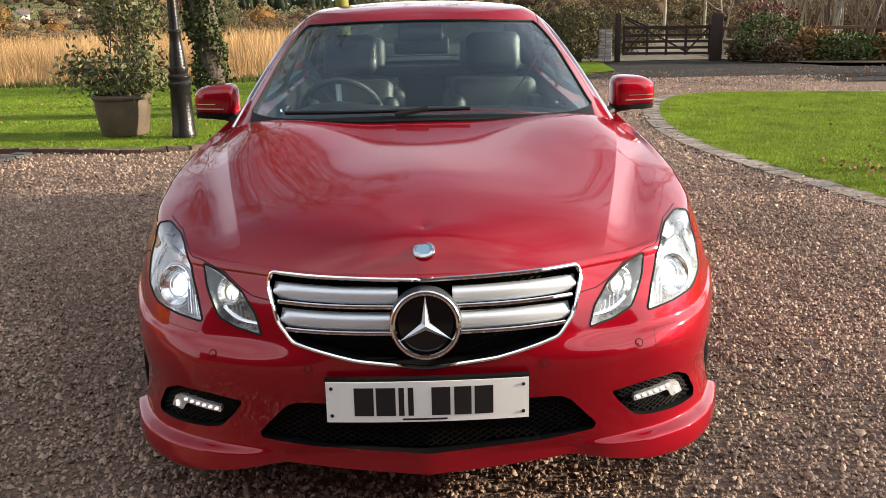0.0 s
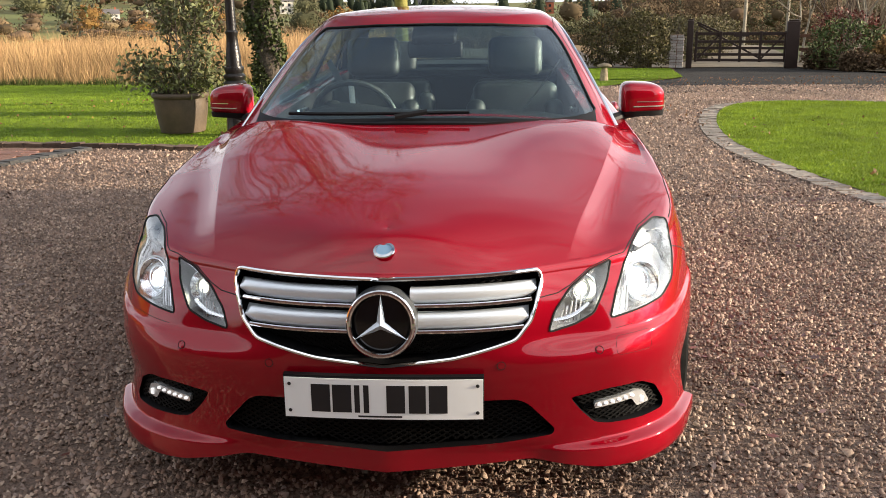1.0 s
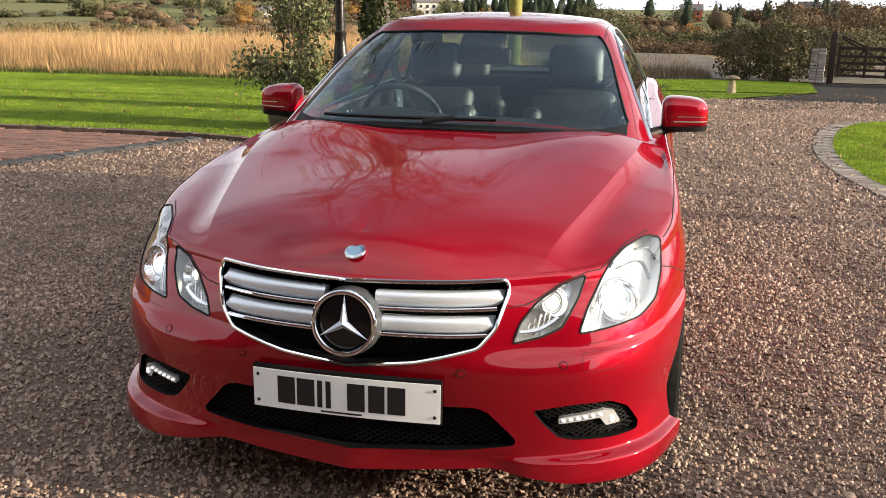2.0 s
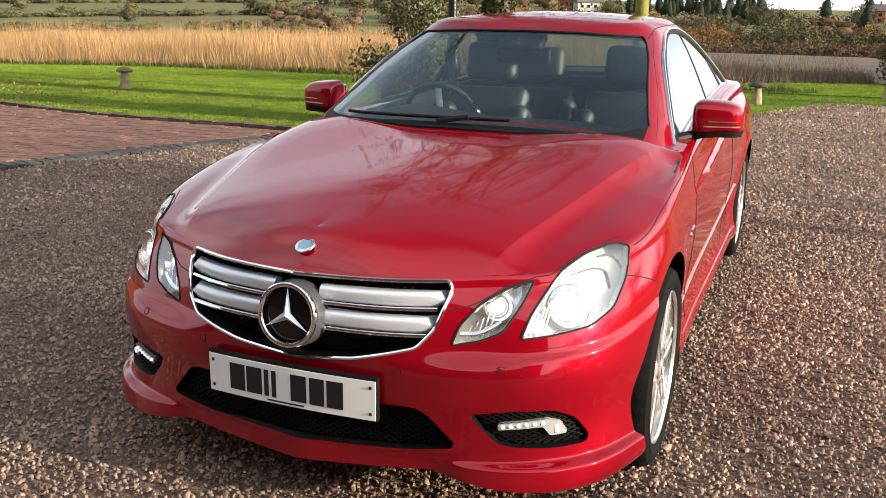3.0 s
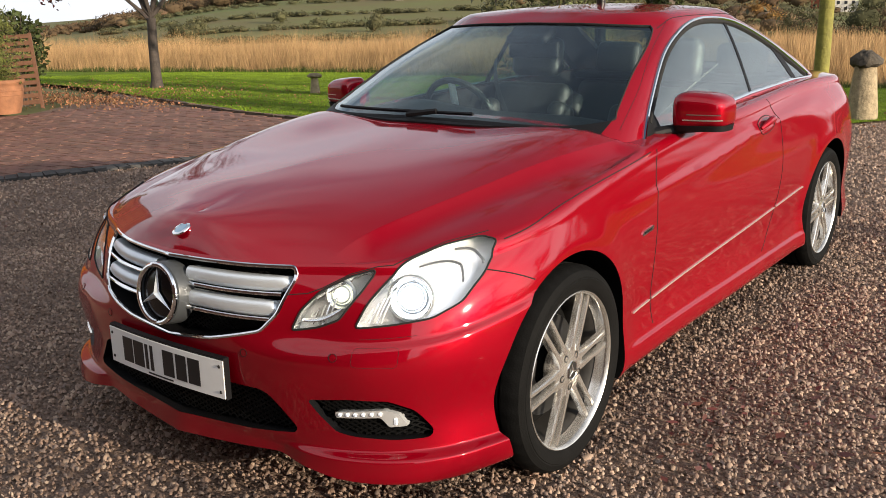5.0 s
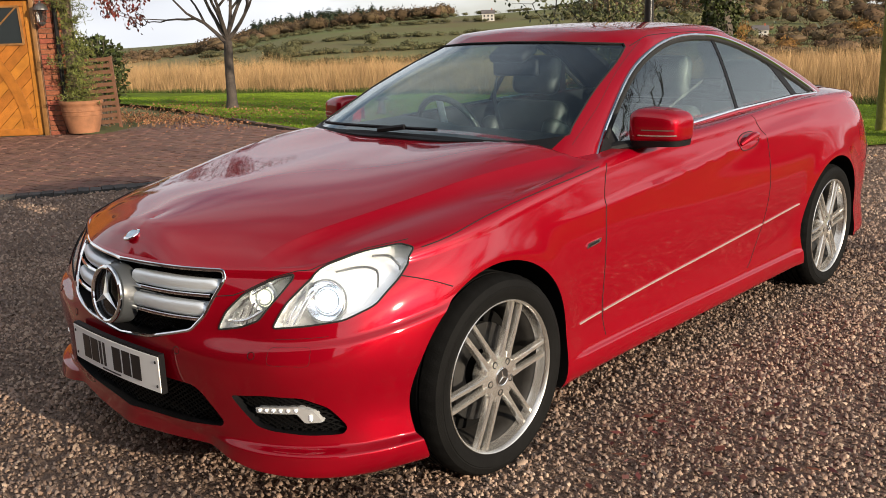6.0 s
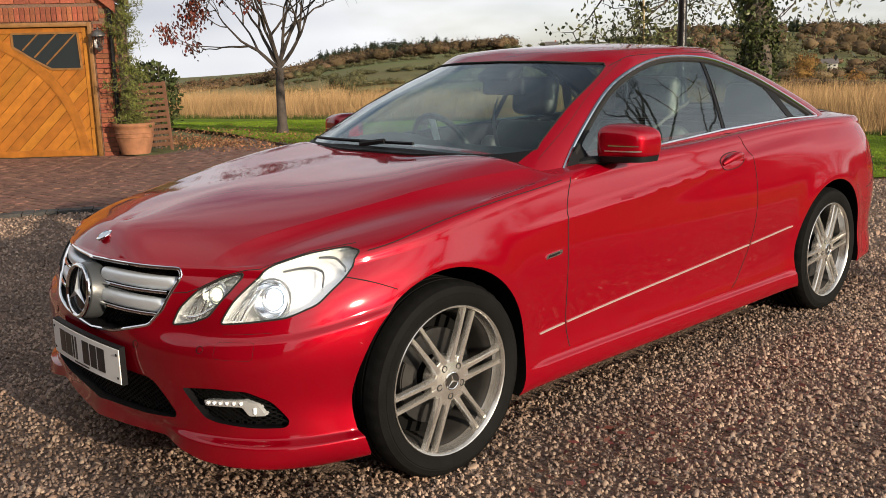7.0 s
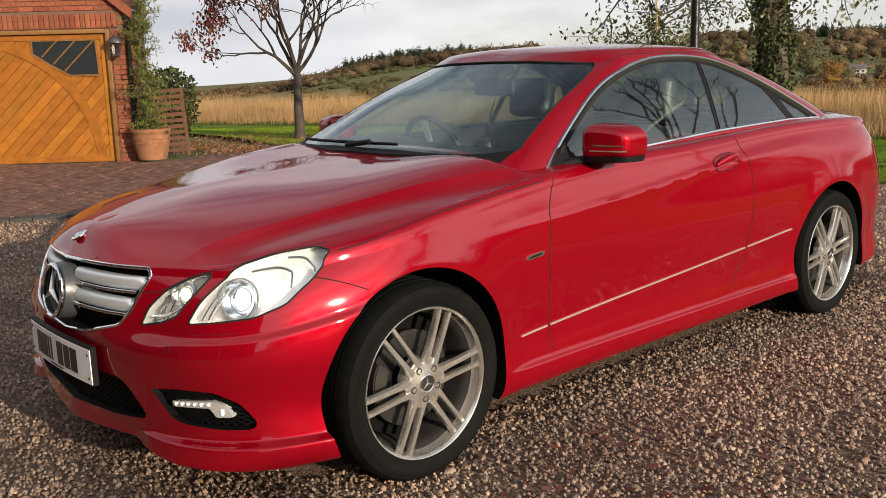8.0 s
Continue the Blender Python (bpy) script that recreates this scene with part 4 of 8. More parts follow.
# fog lamp pockets with led strips
for side in (1, -1):
    bm = bmesh.new()
    poly = mirror_poly(FOG, side)
    lattice(bm, poly, lambda x, z: body_y(x, z) + 0.022, 0.022, 0.0028, (0.28, 0.41), (0.47, 0.82) if side > 0 else (-0.82, -0.47))
    part("fog_mesh", bm, M_MESH, car, "black mesh in the bumper pocket")
    led = [(0.560, 0.366), (0.675, 0.376), (0.704, 0.364), (0.722, 0.328), (0.684, 0.326), (0.667, 0.353), (0.560, 0.348)]
    bm = bmesh.new()
    slab(bm, BODY, rounded(mirror_poly(led, side), 0.005, 2), "Y", -1, -0.004, 0.022, 0.02, Vector((0.2 * side, -0.97, 0)).normalized())
    lamp = part("daytime_lamp", bm, M_HOUSING, car, "bright bracket-shaped daytime lamp", angle=30)
    for k in range(7):
        bm = bmesh.new()
        x = 0.572 + k * 0.019 if k < 6 else 0.698
        z = 0.358 + 0.0012 * k if k < 6 else 0.342
        hh, _ = cast(BODY, (side * x, z), "Y", -1)
        add_box(bm, 0.011, 0.006, 0.008 if k < 6 else 0.018, hh + Vector((0, 0.002, 0)), None, 0.002, 1)
        part("led", bm, M_LED, lamp, "white diode with added glow")
    # parking sensors, washer cover and side trim of the bumper
    for sx, sz in ((0.306, 0.502), (0.566, 0.521)):
        hh, nn = cast(BODY, (side * sx, sz), "Y", -1)
        bm = bmesh.new()
        add_lathe(bm, [(0.0, 0.0015), (0.009, 0.001), (0.0105, -0.003)], 20)
        bmesh.ops.transform(bm, matrix=Matrix.Translation(hh) @ nn.to_track_quat("Z", "Y").to_matrix().to_4x4(), verts=bm.verts)
        so = part("parking_sensor", bm, M_PAINT, car, "small round parking sensor")
        bm = bmesh.new()
        add_tube(bm, [hh + nn * 0.0005 + nn.to_track_quat("Z", "Y").to_matrix() @ Vector((0.011 * math.cos(a), 0.011 * math.sin(a), 0)) for a in np.linspace(0, 2 * math.pi, 21)[:-1]], 0.0007, 5, closed=True)
        part("sensor_gap", bm, M_GAP, so)
    seam([(side * 0.615, 0.565), (side * 0.735, 0.575)], "Y", -1, 0.0007, smooth=False, name="washer_seam")

h_sq = [(0.616, 0.502), (0.716, 0.500), (0.714, 0.551), (0.611, 0.547)]
seam(rounded(h_sq, 0.012, 3) + [rounded(h_sq, 0.012, 3)[0]], "Y", -1, 0.0005, smooth=False, name="tow_cover_seam")

# bumper and bonnet shut lines
for side in (1, -1):
    seam([(side * x, z) for x, z in ((0.760, 0.797), (0.70, 0.782), (0.662, 0.757), (0.640, 0.742), (0.608, 0.739), (0.545, 0.718), (0.487, 0.682), (0.455, 0.668), (0.404, 0.662))], "Y", -1, 0.0015, smooth=False)
    seam([(0.545, 0.778), (0.615, 0.790), (0.71, 0.811), (0.85, 0.838), (0.99, 0.857), (1.15, 0.874), (1.30, 0.888), (1.42, 0.900)], "X", side, 0.0018)
    seam([(y, z) for y, z in ((0.46, 0.712), (0.53, 0.69), (0.60, 0.660))], "X", side, 0.0018)
    seam([(1.470, 0.905), (1.425, 0.82), (1.407, 0.70), (1.412, 0.50), (1.428, 0.31), (1.432, 0.285)], "X", side)
    seam([(2.70, 0.985), (2.735, 0.92), (2.770, 0.819), (2.778, 0.70), (2.746, 0.469), (2.671, 0.342), (2.63, 0.305), (2.60, 0.288)], "X", side)
    seam([(4.25, 0.93), (4.22, 0.80), (4.10, 0.62), (4.0, 0.60)], "X", side, 0.0026)
    # chrome rub strips along the sill
    for a, b in (((1.266, 0.368), (1.408, 0.378)), ((1.424, 0.379), (2.735, 0.468)), ((2.755, 0.469), (3.146, 0.499))):
        bm = bmesh.new()
        slab(bm, BODY, rounded([(a[0], a[1] - 0.003), (b[0], b[1] - 0.003), (b[0], b[1] + 0.003), (a[0], a[1] + 0.003)], 0.002, 2), "X", side, 0.005, 0.004, 0.05)
        part("rub_strip", bm, M_STRIP, car, "thin chrome side strip")
    bm = bmesh.new()
    slab(bm, BODY, rounded([(1.275, 0.638), (1.365, 0.646), (1.372, 0.662), (1.285, 0.655)], 0.006, 2), "X", side, 0.004, 0.003, 0.03)
    sb = part("side_badge", bm, M_CHROME, car, "small chrome badge on the wing")
    bm = bmesh.new()
    slab(bm, BODY, [(1.293, 0.644), (1.352, 0.650), (1.354, 0.656), (1.295, 0.651)], "X", side, 0.0052, 0.0, 0.03)
    part("badge_inlay", bm, M_BLACK, sb, "dark inlay")
    # window trim
    bm = bmesh.new()
    add_tube(bm, on_surface(CAB, resample(ARCH, 0.02, False), "X", side, 0.001), 0.0085, 8)
    part("window_trim", bm, M_CHROME, car, "polished window arch trim")
    bm = bmesh.new()
    add_tube(bm, on_surface(CAB, resample([ARCH[0]] + BELT[::-1], 0.03, False), "X", side, 0.001), 0.0085, 8)
    part("belt_trim", bm, M_CHROME, car, "polished belt line trim")
    for poly in (split_dlo((2.688, 2.768), (2.727, 2.807)), split_dlo((3.37, 3.10), (3.45, 3.18))):
        bm = bmesh.new()
        slab(bm, CAB, poly, "X", side, -0.002, 0.02, 0.05)
        part("window_divider", bm, M_BLACK, car, "black window divider")
    bm = bmesh.new()
    inner = [(y + (2.5 - y) * 0.016, z - 0.012) for y, z in ARCH[2:-1]]
    add_tube(bm, on_surface(CAB, resample(inner, 0.03, False), "X", side, -0.004), 0.010, 6)
    part("window_rubber", bm, M_GAP, car, "black window rubber")
    # roof rail groove
    seam([(side * x, y) for x, y in ((0.535, 2.10), (0.535, 2.4), (0.53, 2.8), (0.50, 3.2))], "Z", 1, 0.0018, bvh=CAB, name="roof_groove")
    seam([(side * x, z) for x, z in ((0.705, 0.965), (0.655, 1.10), (0.59, 1.22), (0.535, 1.32))], "Y", -1, 0.0009, bvh=CAB, name="pillar_groove")

# black border of the windscreen
bm = bmesh.new()
add_tube(bm, on_surface(CAB, resample(screen, 0.03), "Y", -1, -0.002), 0.0045, 6, closed=True)
part("screen_rubber", bm, M_GAP, car, "black windscreen border")
bm = bmesh.new()
cowl = curve2([(-0.585, 1.322), (-0.42, 1.272), (0, 1.222), (0.42, 1.272), (0.585, 1.322)], 30)
cowl = cowl + [(x, y + 0.15 - 0.10 * (abs(x) / 0.585) ** 4) for x, y in cowl[::-1]]
slab(bm, BODY, cowl, "Z", 1, 0.007, 0.012, 0.025)
part("cowl_panel", bm, M_BLACK, car, "black scuttle panel below the windscreen")
bm = bmesh.new()
skirt_in = curve2([(-0.668, 0.994), (-0.60, 0.984), (-0.3, 0.984), (0, 0.986), (0.3, 0.984), (0.60, 0.984), (0.668, 0.994)], 30)
slab(bm, CAB, skirt_in + [(x, z - 0.100 + 0.062 * (abs(x) / 0.668) ** 8) for x, z in skirt_in[::-1]], "Y", -1, 0.003, 0.006, 0.04)
part("screen_skirt", bm, M_BLACK, car, "black seal panel along the screen's foot")

# wipers
for a, b, c_ in (((-0.08, 0.988), (-0.52, 0.990), (0.18, 0.996)),):
    bm = bmesh.new()
    add_tube(bm, on_surface(CAB, resample([b, c_], 0.03, False), "Y", -1, 0.014), 0.007, 6)
    blade = part("wiper_blade", bm, M_BLACK, car, "black wiper blade at rest")
    bm = bmesh.new()
    p = on_surface(CAB, resample([(a[0] - 0.02, a[1] - 0.012), (a[0] + 0.10 * (1 if c_[0] > a[0] else -1), a[1] + 0.004)], 0.03, False), "Y", -1, 0.024)
    add_tube(bm, p, 0.011, 6)
    part("wiper_arm", bm, M_BLACK, blade, "wiper arm")

# number plate with plain bars for its characters
def plate_y(x):
    return -0.020 + 0.17 * x * x


def plate_slab(bm, x0, x1, z0, z1, y_off, thick, r=0.0, n=14):
    cols = np.linspace(x0, x1, n)
    fr, bk = [], []
    for x in cols:
        fr.append([bm.verts.new((x, plate_y(x) + y_off, z)) for z in (z0, z1)])
        bk.append([bm.verts.new((x, plate_y(x) + y_off + thick, z)) for z in (z0, z1)])
    for i in range(n - 1):
        bm.faces.new((fr[i][0], fr[i + 1][0], fr[i + 1][1], fr[i][1]))
        bm.faces.new((bk[i][0], bk[i][1], bk[i + 1][1], bk[i + 1][0]))
        bm.faces.new((fr[i][1], fr[i + 1][1], bk[i + 1][1], bk[i][1]))
        bm.faces.new((fr[i][0], bk[i][0], bk[i + 1][0], fr[i + 1][0]))
    bm.faces.new((fr[0][0], fr[0][1], bk[0][1], bk[0][0]))
    bm.faces.new((fr[-1][0], bk[-1][0], bk[-1][1], fr[-1][1]))


bm = bmesh.new()
plate_slab(bm, -0.262, 0.262, 0.364, 0.486, 0.003, 0.018)
holder = part("plate_holder", bm, M_BLACK, car, "black number plate holder", smooth=False)
bm = bmesh.new()
plate_slab(bm, -0.260, 0.260, 0.368, 0.479, 0.0, 0.004)
plate = part("number_plate", bm, M_PLATE, car, "white number plate with black bars", angle=50)
for x0, w in ((-0.188, 0.050), (-0.132, 0.050), (-0.074, 0.014), (-0.050, 0.014), (0.010, 0.048), (0.068, 0.044), (0.120, 0.048)):
    bm = bmesh.new()
    plate_slab(bm, x0, x0 + w, 0.386, 0.463, -0.0012, 0.001, n=4)
    part("character_bar", bm, M_INK, plate, smooth=False)
bm = bmesh.new()
plate_slab(bm, -0.065, 0.050, 0.3735, 0.378, -0.0010, 0.001, n=6)
part("maker_line", bm, M_INK, plate, "thin dark line of small print", smooth=False)
for x, z in ((-0.246, 0.386), (-0.246, 0.461), (0.246, 0.386), (0.246, 0.461)):
    bm = bmesh.new()
    add_lathe(bm, [(0.0, 0.003), (0.004, 0.002), (0.005, 0.0)], 12, "Y", (x, plate_y(x), z))
    bmesh.ops.scale(bm, vec=(1, -1, 1), space=Matrix.Translation((0, -plate_y(x), 0)), verts=bm.verts)
    part("screw", bm, M_DISC, plate, "plate screw")

# door mirrors
for side in (1, -1):
    MX, MW = (0.891, 0.094) if side > 0 else (0.868, 0.092)
    bm = bmesh.new()
    bmesh.ops.create_uvsphere(bm, u_segments=36, v_segments=24, radius=1.0)
    for v in bm.verts:
        x, y, z = v.co
        sx, sy, sz = (math.copysign(abs(t) ** 0.55, t) for t in (x, y, z))
        n_ = (abs(sx) ** 4.5 + abs(sy) ** 4.5 + abs(sz) ** 4.5) ** (1 / 4.5)
        sx, sy, sz = sx / n_, sy / n_, sz / n_
        hgt = 0.066 * (1 - 0.16 * sx) * (1 - 0.10 * (sy < 0) * sy * sy)
        xx = MW * sx
        yy = (0.095 if sy < 0 else 0.060) * sy + 0.045 * (sx * 0.5 + 0.5) - 0.02
        zz = hgt * sz + 0.004 * sx - 0.012 * (sx > 0) * sx * sx
        v.co = Vector((side * xx, yy, zz))
    bmesh.ops.transform(bm, matrix=Matrix.Translation((side * MX, 1.755, 1.014)), verts=bm.verts)
    top = part("mirror_housing", bm, M_PAINT, car, "red door mirror housing", angle=60)
    bm = bmesh.new()
    outline = [(0.115 * math.copysign(abs(math.cos(a)) ** 0.6, math.cos(a)), 0.058 * math.copysign(abs(math.sin(a)) ** 0.6, math.sin(a))) for a in np.linspace(0, 2 * math.pi, 33)[:-1]]
    lo = [bm.verts.new((side * (MX + x * 0.83 * MW / 0.098), 1.742 + y * 1.25 + 0.022 * (x / 0.115), 0.945)) for x, y in outline]
    hi = [bm.verts.new((side * (MX + x * 0.855 * MW / 0.098), 1.742 + y * 1.36 + 0.022 * (x / 0.115), 0.966)) for x, y in outline]
    bm.faces.new(lo)
    bm.faces.new(hi)
    for i in range(32):
        bm.faces.new((lo[i], lo[(i + 1) % 32], hi[(i + 1) % 32], hi[i]))
    skirt = part("mirror_skirt", bm, M_BLACK, top, "black mirror underside")
    bm = bmesh.new()
    add_tube(bm, [(side * 0.90, 1.735, 0.952), (side * 0.83, 1.715, 0.950), (side * 0.775, 1.655, 0.940), (side * 0.74, 1.62, 0.930)], 0.020, 10, flat=1.0, taper=[0.014, 0.019, 0.021, 0.024])
    part("mirror_arm", bm, M_BLACK, top, "black mirror arm")
    bm = bmesh.new()
    add_box(bm, 0.140, 0.004, 0.098, (side * (MX - 0.005), 1.815, 1.011), None, 0.002, 1)
    part("mirror_glass", bm, M_CHROME, top, "mirror glass")
    tvh = BVHTree.FromPolygons([v.co for v in top.data.vertices], [p.vertices[:] for p in top.data.polygons])
    bm = bmesh.new()
    strip = [(0.850, 0.9885), (0.985, 0.9885), (0.985, 0.9840), (0.850, 0.9840)]
    strip = [(MX + (x - 0.897) * MW / 0.098, z) for x, z in strip]
    slab(bm, tvh, [(side * x, z) for x, z in (strip if side > 0 else strip[::-1])], "Y", -1, 0.0025, 0.004, 0.02)
    part("mirror_indicator", bm, M_ALLOY, top, "clear indicator strip")
    bm = bmesh.new()
    slab(bm, tvh, [(side * x, z) for x, z in ([(0.860, 1.004), (0.970, 1.003), (0.970, 1.0065), (0.860, 1.0075)] if side > 0 else [(0.860, 1.004), (0.970, 1.003), (0.970, 1.0065), (0.860, 1.0075)][::-1])], "Y", -1, 0.0015, 0.002, 0.02)
    part("mirror_seam", bm, M_CHROME, top, "bright seam")
    # black triangle at the window's foot
    bm = bmesh.new()
    slab(bm, CAB, [(1.515, 0.925), (1.66, 1.012), (1.68, 0.942)], "X", side, 0.003, 0.02, 0.03)
    part("mirror_sail", bm, M_BLACK, car, "black sail panel at the mirror")
    # door handle
    hh, nn = cast(BODY, (2.575, 0.868), "X", side)
    bm = bmesh.new()
    cup = [(2.575 + 0.098 * math.copysign(abs(math.cos(a)) ** 0.8, math.cos(a)), 0.868 + 0.034 * math.sin(a) + 0.010 * math.cos(a)) for a in np.linspace(0, 2 * math.pi, 33)[:-1]]
    slab(bm, BODY, cup, "X", side, 0.0015, 0.004, 0.03)
    hc = part("handle_cup", bm, M_PAINT, car, "recessed handle cup")
    bm = bmesh.new()
    add_tube(bm, on_surface(BODY, cup, "X", side, 0.001), 0.0022, 5, closed=True)
    part("handle_gap", bm, M_GAP, hc)
    bm = bmesh.new()
    pts = [hh + nn * (0.006 + 0.026 * math.sin(math.pi * t)) + Vector((0, -0.085 + 0.17 * t, -0.012 + 0.024 * t)) for t in np.linspace(0, 1, 15)]
    add_tube(bm, pts, 0.014, 10, taper=[0.008 + 0.008 * math.sin(math.pi * t) for t in np.linspace(0, 1, 15)])
    part("door_handle", bm, M_PAINT, hc, "red pull handle")
    # rear lamp that wraps round the corner
    bm = bmesh.new()
    slab(bm, BODY, rounded([(4.18, 0.80), (4.30, 0.88), (4.52, 0.86), (4.55, 0.74), (4.35, 0.73)], 0.02, 3), "X", side, 0.003, 0.01, 0.05)
    part("tail_lamp", bm, material("red lamp glass", (0.25, 0.004, 0.006), 0.08, 0, coat=1.0), car, "dark red tail lamp")

# ---- wheels ----
M_BOLT = material("dark bolt recess", (0.03, 0.028, 0.026), 0.5, 0.5)
def build_wheel(at, side):
    """An alloy wheel with six double spokes, its tyre and its brake."""
    m = Matrix.Translation(at) @ (Matrix.Identity(4) if side > 0 else Matrix.Rotation(math.pi, 4, "Z"))
    hub = new("wheel")
    hub.parent = car
    hub.matrix_basis = m
    tagged(hub, "silver alloy wheel with a black low-profile tyre")
    prof = [(0.226, -0.095), (0.236, -0.108), (0.262, -0.116), (0.292, -0.117), (0.310, -0.108), (0.3195, -0.094), (0.3245, -0.078)]
    for gx in (-0.050, -0.017, 0.017, 0.050):
        prof += [(0.325, gx - 0.005), (0.318, gx - 0.004), (0.318, gx + 0.004), (0.325, gx + 0.005)]
    prof += [(0.3245, 0.078), (0.3195, 0.094), (0.310, 0.108), (0.292, 0.117), (0.288, 0.1165), (0.286, 0.1185), (0.268, 0.1165), (0.258, 0.1125), (0.2495, 0.108), (0.243, 0.100), (0.238, 0.09)]
    bm = bmesh.new()
    add_lathe(bm, prof, 120, "X")
    for v in bm.verts:
        r = math.hypot(v.co.y, v.co.z)
        if r > 0.317 and 0.060 < abs(v.co.x) < 0.097:
            a = math.atan2(v.co.z, v.co.y) / (2 * math.pi) * 120
            if int(round(a)) % 3 == 0:
                v.co.y *= 1 - 0.005 / r
                v.co.z *= 1 - 0.005 / r
    part("tyre", bm, M_RUBBER, hub, "black rubber tyre", angle=25)
    bm = bmesh.new()
    add_lathe(bm, [(0.238, 0.100), (0.242, 0.108), (0.2455, 0.1105), (0.2475, 0.108), (0.2455, 0.104), (0.241, 0.100), (0.2385, 0.094), (0.2365, 0.080), (0.230, 0.066), (0.2365, 0.064)], 96, "X")
    part("rim", bm, M_ALLOY, hub, "silver alloy rim", angle=30)
    # the barrel continues the rim, with the shade in its darker colour
    bm = bmesh.new()
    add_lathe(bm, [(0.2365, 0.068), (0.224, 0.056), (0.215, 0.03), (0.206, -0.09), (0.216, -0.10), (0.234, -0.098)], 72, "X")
    part("barrel", bm, M_BARREL, hub, "wheel barrel coloured dark for shade", angle=30)
    for k in range(6):
        bm = bmesh.new()
        for s in (1, -1):
            rows = []
            for r, cx, w, face, deep in [(a[0], a[1] * 1.06, a[2], a[3], a[4] * 0.45) for a in ((0.046, 0.0165, 0.0135, 0.098, 0.040), (0.075, 0.0175, 0.0108, 0.100, 0.044), (0.105, 0.0180, 0.0086, 0.1003, 0.046), (0.150, 0.0190, 0.0078, 0.1003, 0.046), (0.195, 0.0202, 0.0076, 0.0995, 0.044), (0.225, 0.0212, 0.0078, 0.0985, 0.040), (0.2400, 0.0220, 0.0088, 0.0965, 0.034))]:
                wi, wo = w * 1.05, w * 1.30
                ins, outs = s * cx - s * w, s * cx + s * w
                rows.append([(face - deep, s * cx - s * wi, r), (face - 0.005, ins, r), (face, ins + s * 0.0022, r), (face, outs - s * 0.0028, r), (face - 0.004, outs, r), (face - deep, s * cx + s * wo, r)])
            vv = [[bm.verts.new(p) for p in row] for row in rows]
            for a, b in zip(vv, vv[1:]):
                for i in range(6):
                    bm.faces.new((a[i], a[(i + 1) % 6], b[(i + 1) % 6], b[i]))
            bm.faces.new(vv[0])
            bm.faces.new(vv[-1][::-1])
        add_box(bm, 0.014, 0.030, 0.030, (0.090, 0, 0.068), None, 0.005, 2)
        bmesh.ops.transform(bm, matrix=Matrix.Rotation(radians(60 * k - 23), 4, "X"), verts=bm.verts)
        part("spoke", bm, M_ALLOY, hub, angle=25)
    bm = bmesh.new()
    add_lathe(bm, [(0.028, 0.104), (0.034, 0.1035), (0.040, 0.1015), (0.060, 0.0995), (0.070, 0.0965), (0.076, 0.088), (0.080, 0.05), (0.0, 0.03)], 60, "X")
    part("hub", bm, M_ALLOY, hub, "silver wheel centre", angle=30)
    bm = bmesh.new()
    add_lathe(bm, [(0.0, 0.1075), (0.024, 0.1070), (0.026, 0.1055), (0.026, 0.09)], 36, "X")
    cap_ = part("centre_cap", bm, M_BOLT, hub, "dark grey centre cap")
    bm = bmesh.new()
    add_tube(bm, [(0.106, 0.0275 * math.cos(a), 0.0275 * math.sin(a)) for a in np.linspace(0, 2 * math.pi, 37)[:-1]], 0.0026, 8, closed=True)
    part("cap_ring", bm, M_CHROME, cap_, "chrome ring")
    bm = bmesh.new()
    for k in range(3):
        a = radians(100 + 120 * k)
        add_tube(bm, [(0.1080, 0, 0), (0.1072, 0.0235 * math.cos(a), 0.0235 * math.sin(a))], 0.003, 5, taper=[0.0035, 0.0008])
    part("cap_spokes", bm, M_ALLOY, cap_, "three small silver spokes")
    for k in range(5):
        a = radians(72 * k + 50)
        bm = bmesh.new()
        add_lathe(bm, [(0.0, 0.0985), (0.0062, 0.0985), (0.0075, 0.0975), (0.0080, 0.1012), (0.0112, 0.1012), (0.0120, 0.0995), (0.0120, 0.085)], 16, "X", (0, 0.052 * math.cos(a), 0.052 * math.sin(a)))
        part("wheel_bolt", bm, M_BOLT, hub, "dark recessed wheel bolt")
    for k in range(5):
        a = radians(72 * k + 86)
        bm = bmesh.new()
        add_lathe(bm, [(0.0, 0.0988), (0.0032, 0.0988), (0.0036, 0.09)], 10, "X", (0, 0.060 * math.cos(a), 0.060 * math.sin(a)))
        part("hub_hole", bm, M_GAP, hub, "small dark hole in the wheel centre")
    bm = bmesh.new()
    add_lathe(bm, [(0.07, 0.012), (0.085, 0.02), (0.158, 0.02), (0.160, 0.016), (0.158, 0.0), (0.07, 0.0)], 64, "X")
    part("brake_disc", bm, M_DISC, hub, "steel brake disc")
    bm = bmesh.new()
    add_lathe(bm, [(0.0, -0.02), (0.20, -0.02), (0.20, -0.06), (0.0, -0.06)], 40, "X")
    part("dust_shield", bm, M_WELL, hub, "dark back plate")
    bm = bmesh.new()
    sector = [(r * math.cos(t), r * math.sin(t)) for r, ang in ((0.168, np.linspace(-30, 30, 13)), (0.115, np.linspace(28, -28, 11))) for t in (radians(a + (180 if side > 0 else 0)) for a in ang)]
    add_prism(bm, sector, -0.004, 0.046, "X")
    bmesh.ops.bevel(bm, geom=bm.edges[:], offset=0.004, segments=2, affect="EDGES")
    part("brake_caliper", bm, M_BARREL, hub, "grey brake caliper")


for side in (1, -1):
    for hy in (HUB_F, HUB_R):
        build_wheel((side * 0.772, hy, AXLE_Z), side)

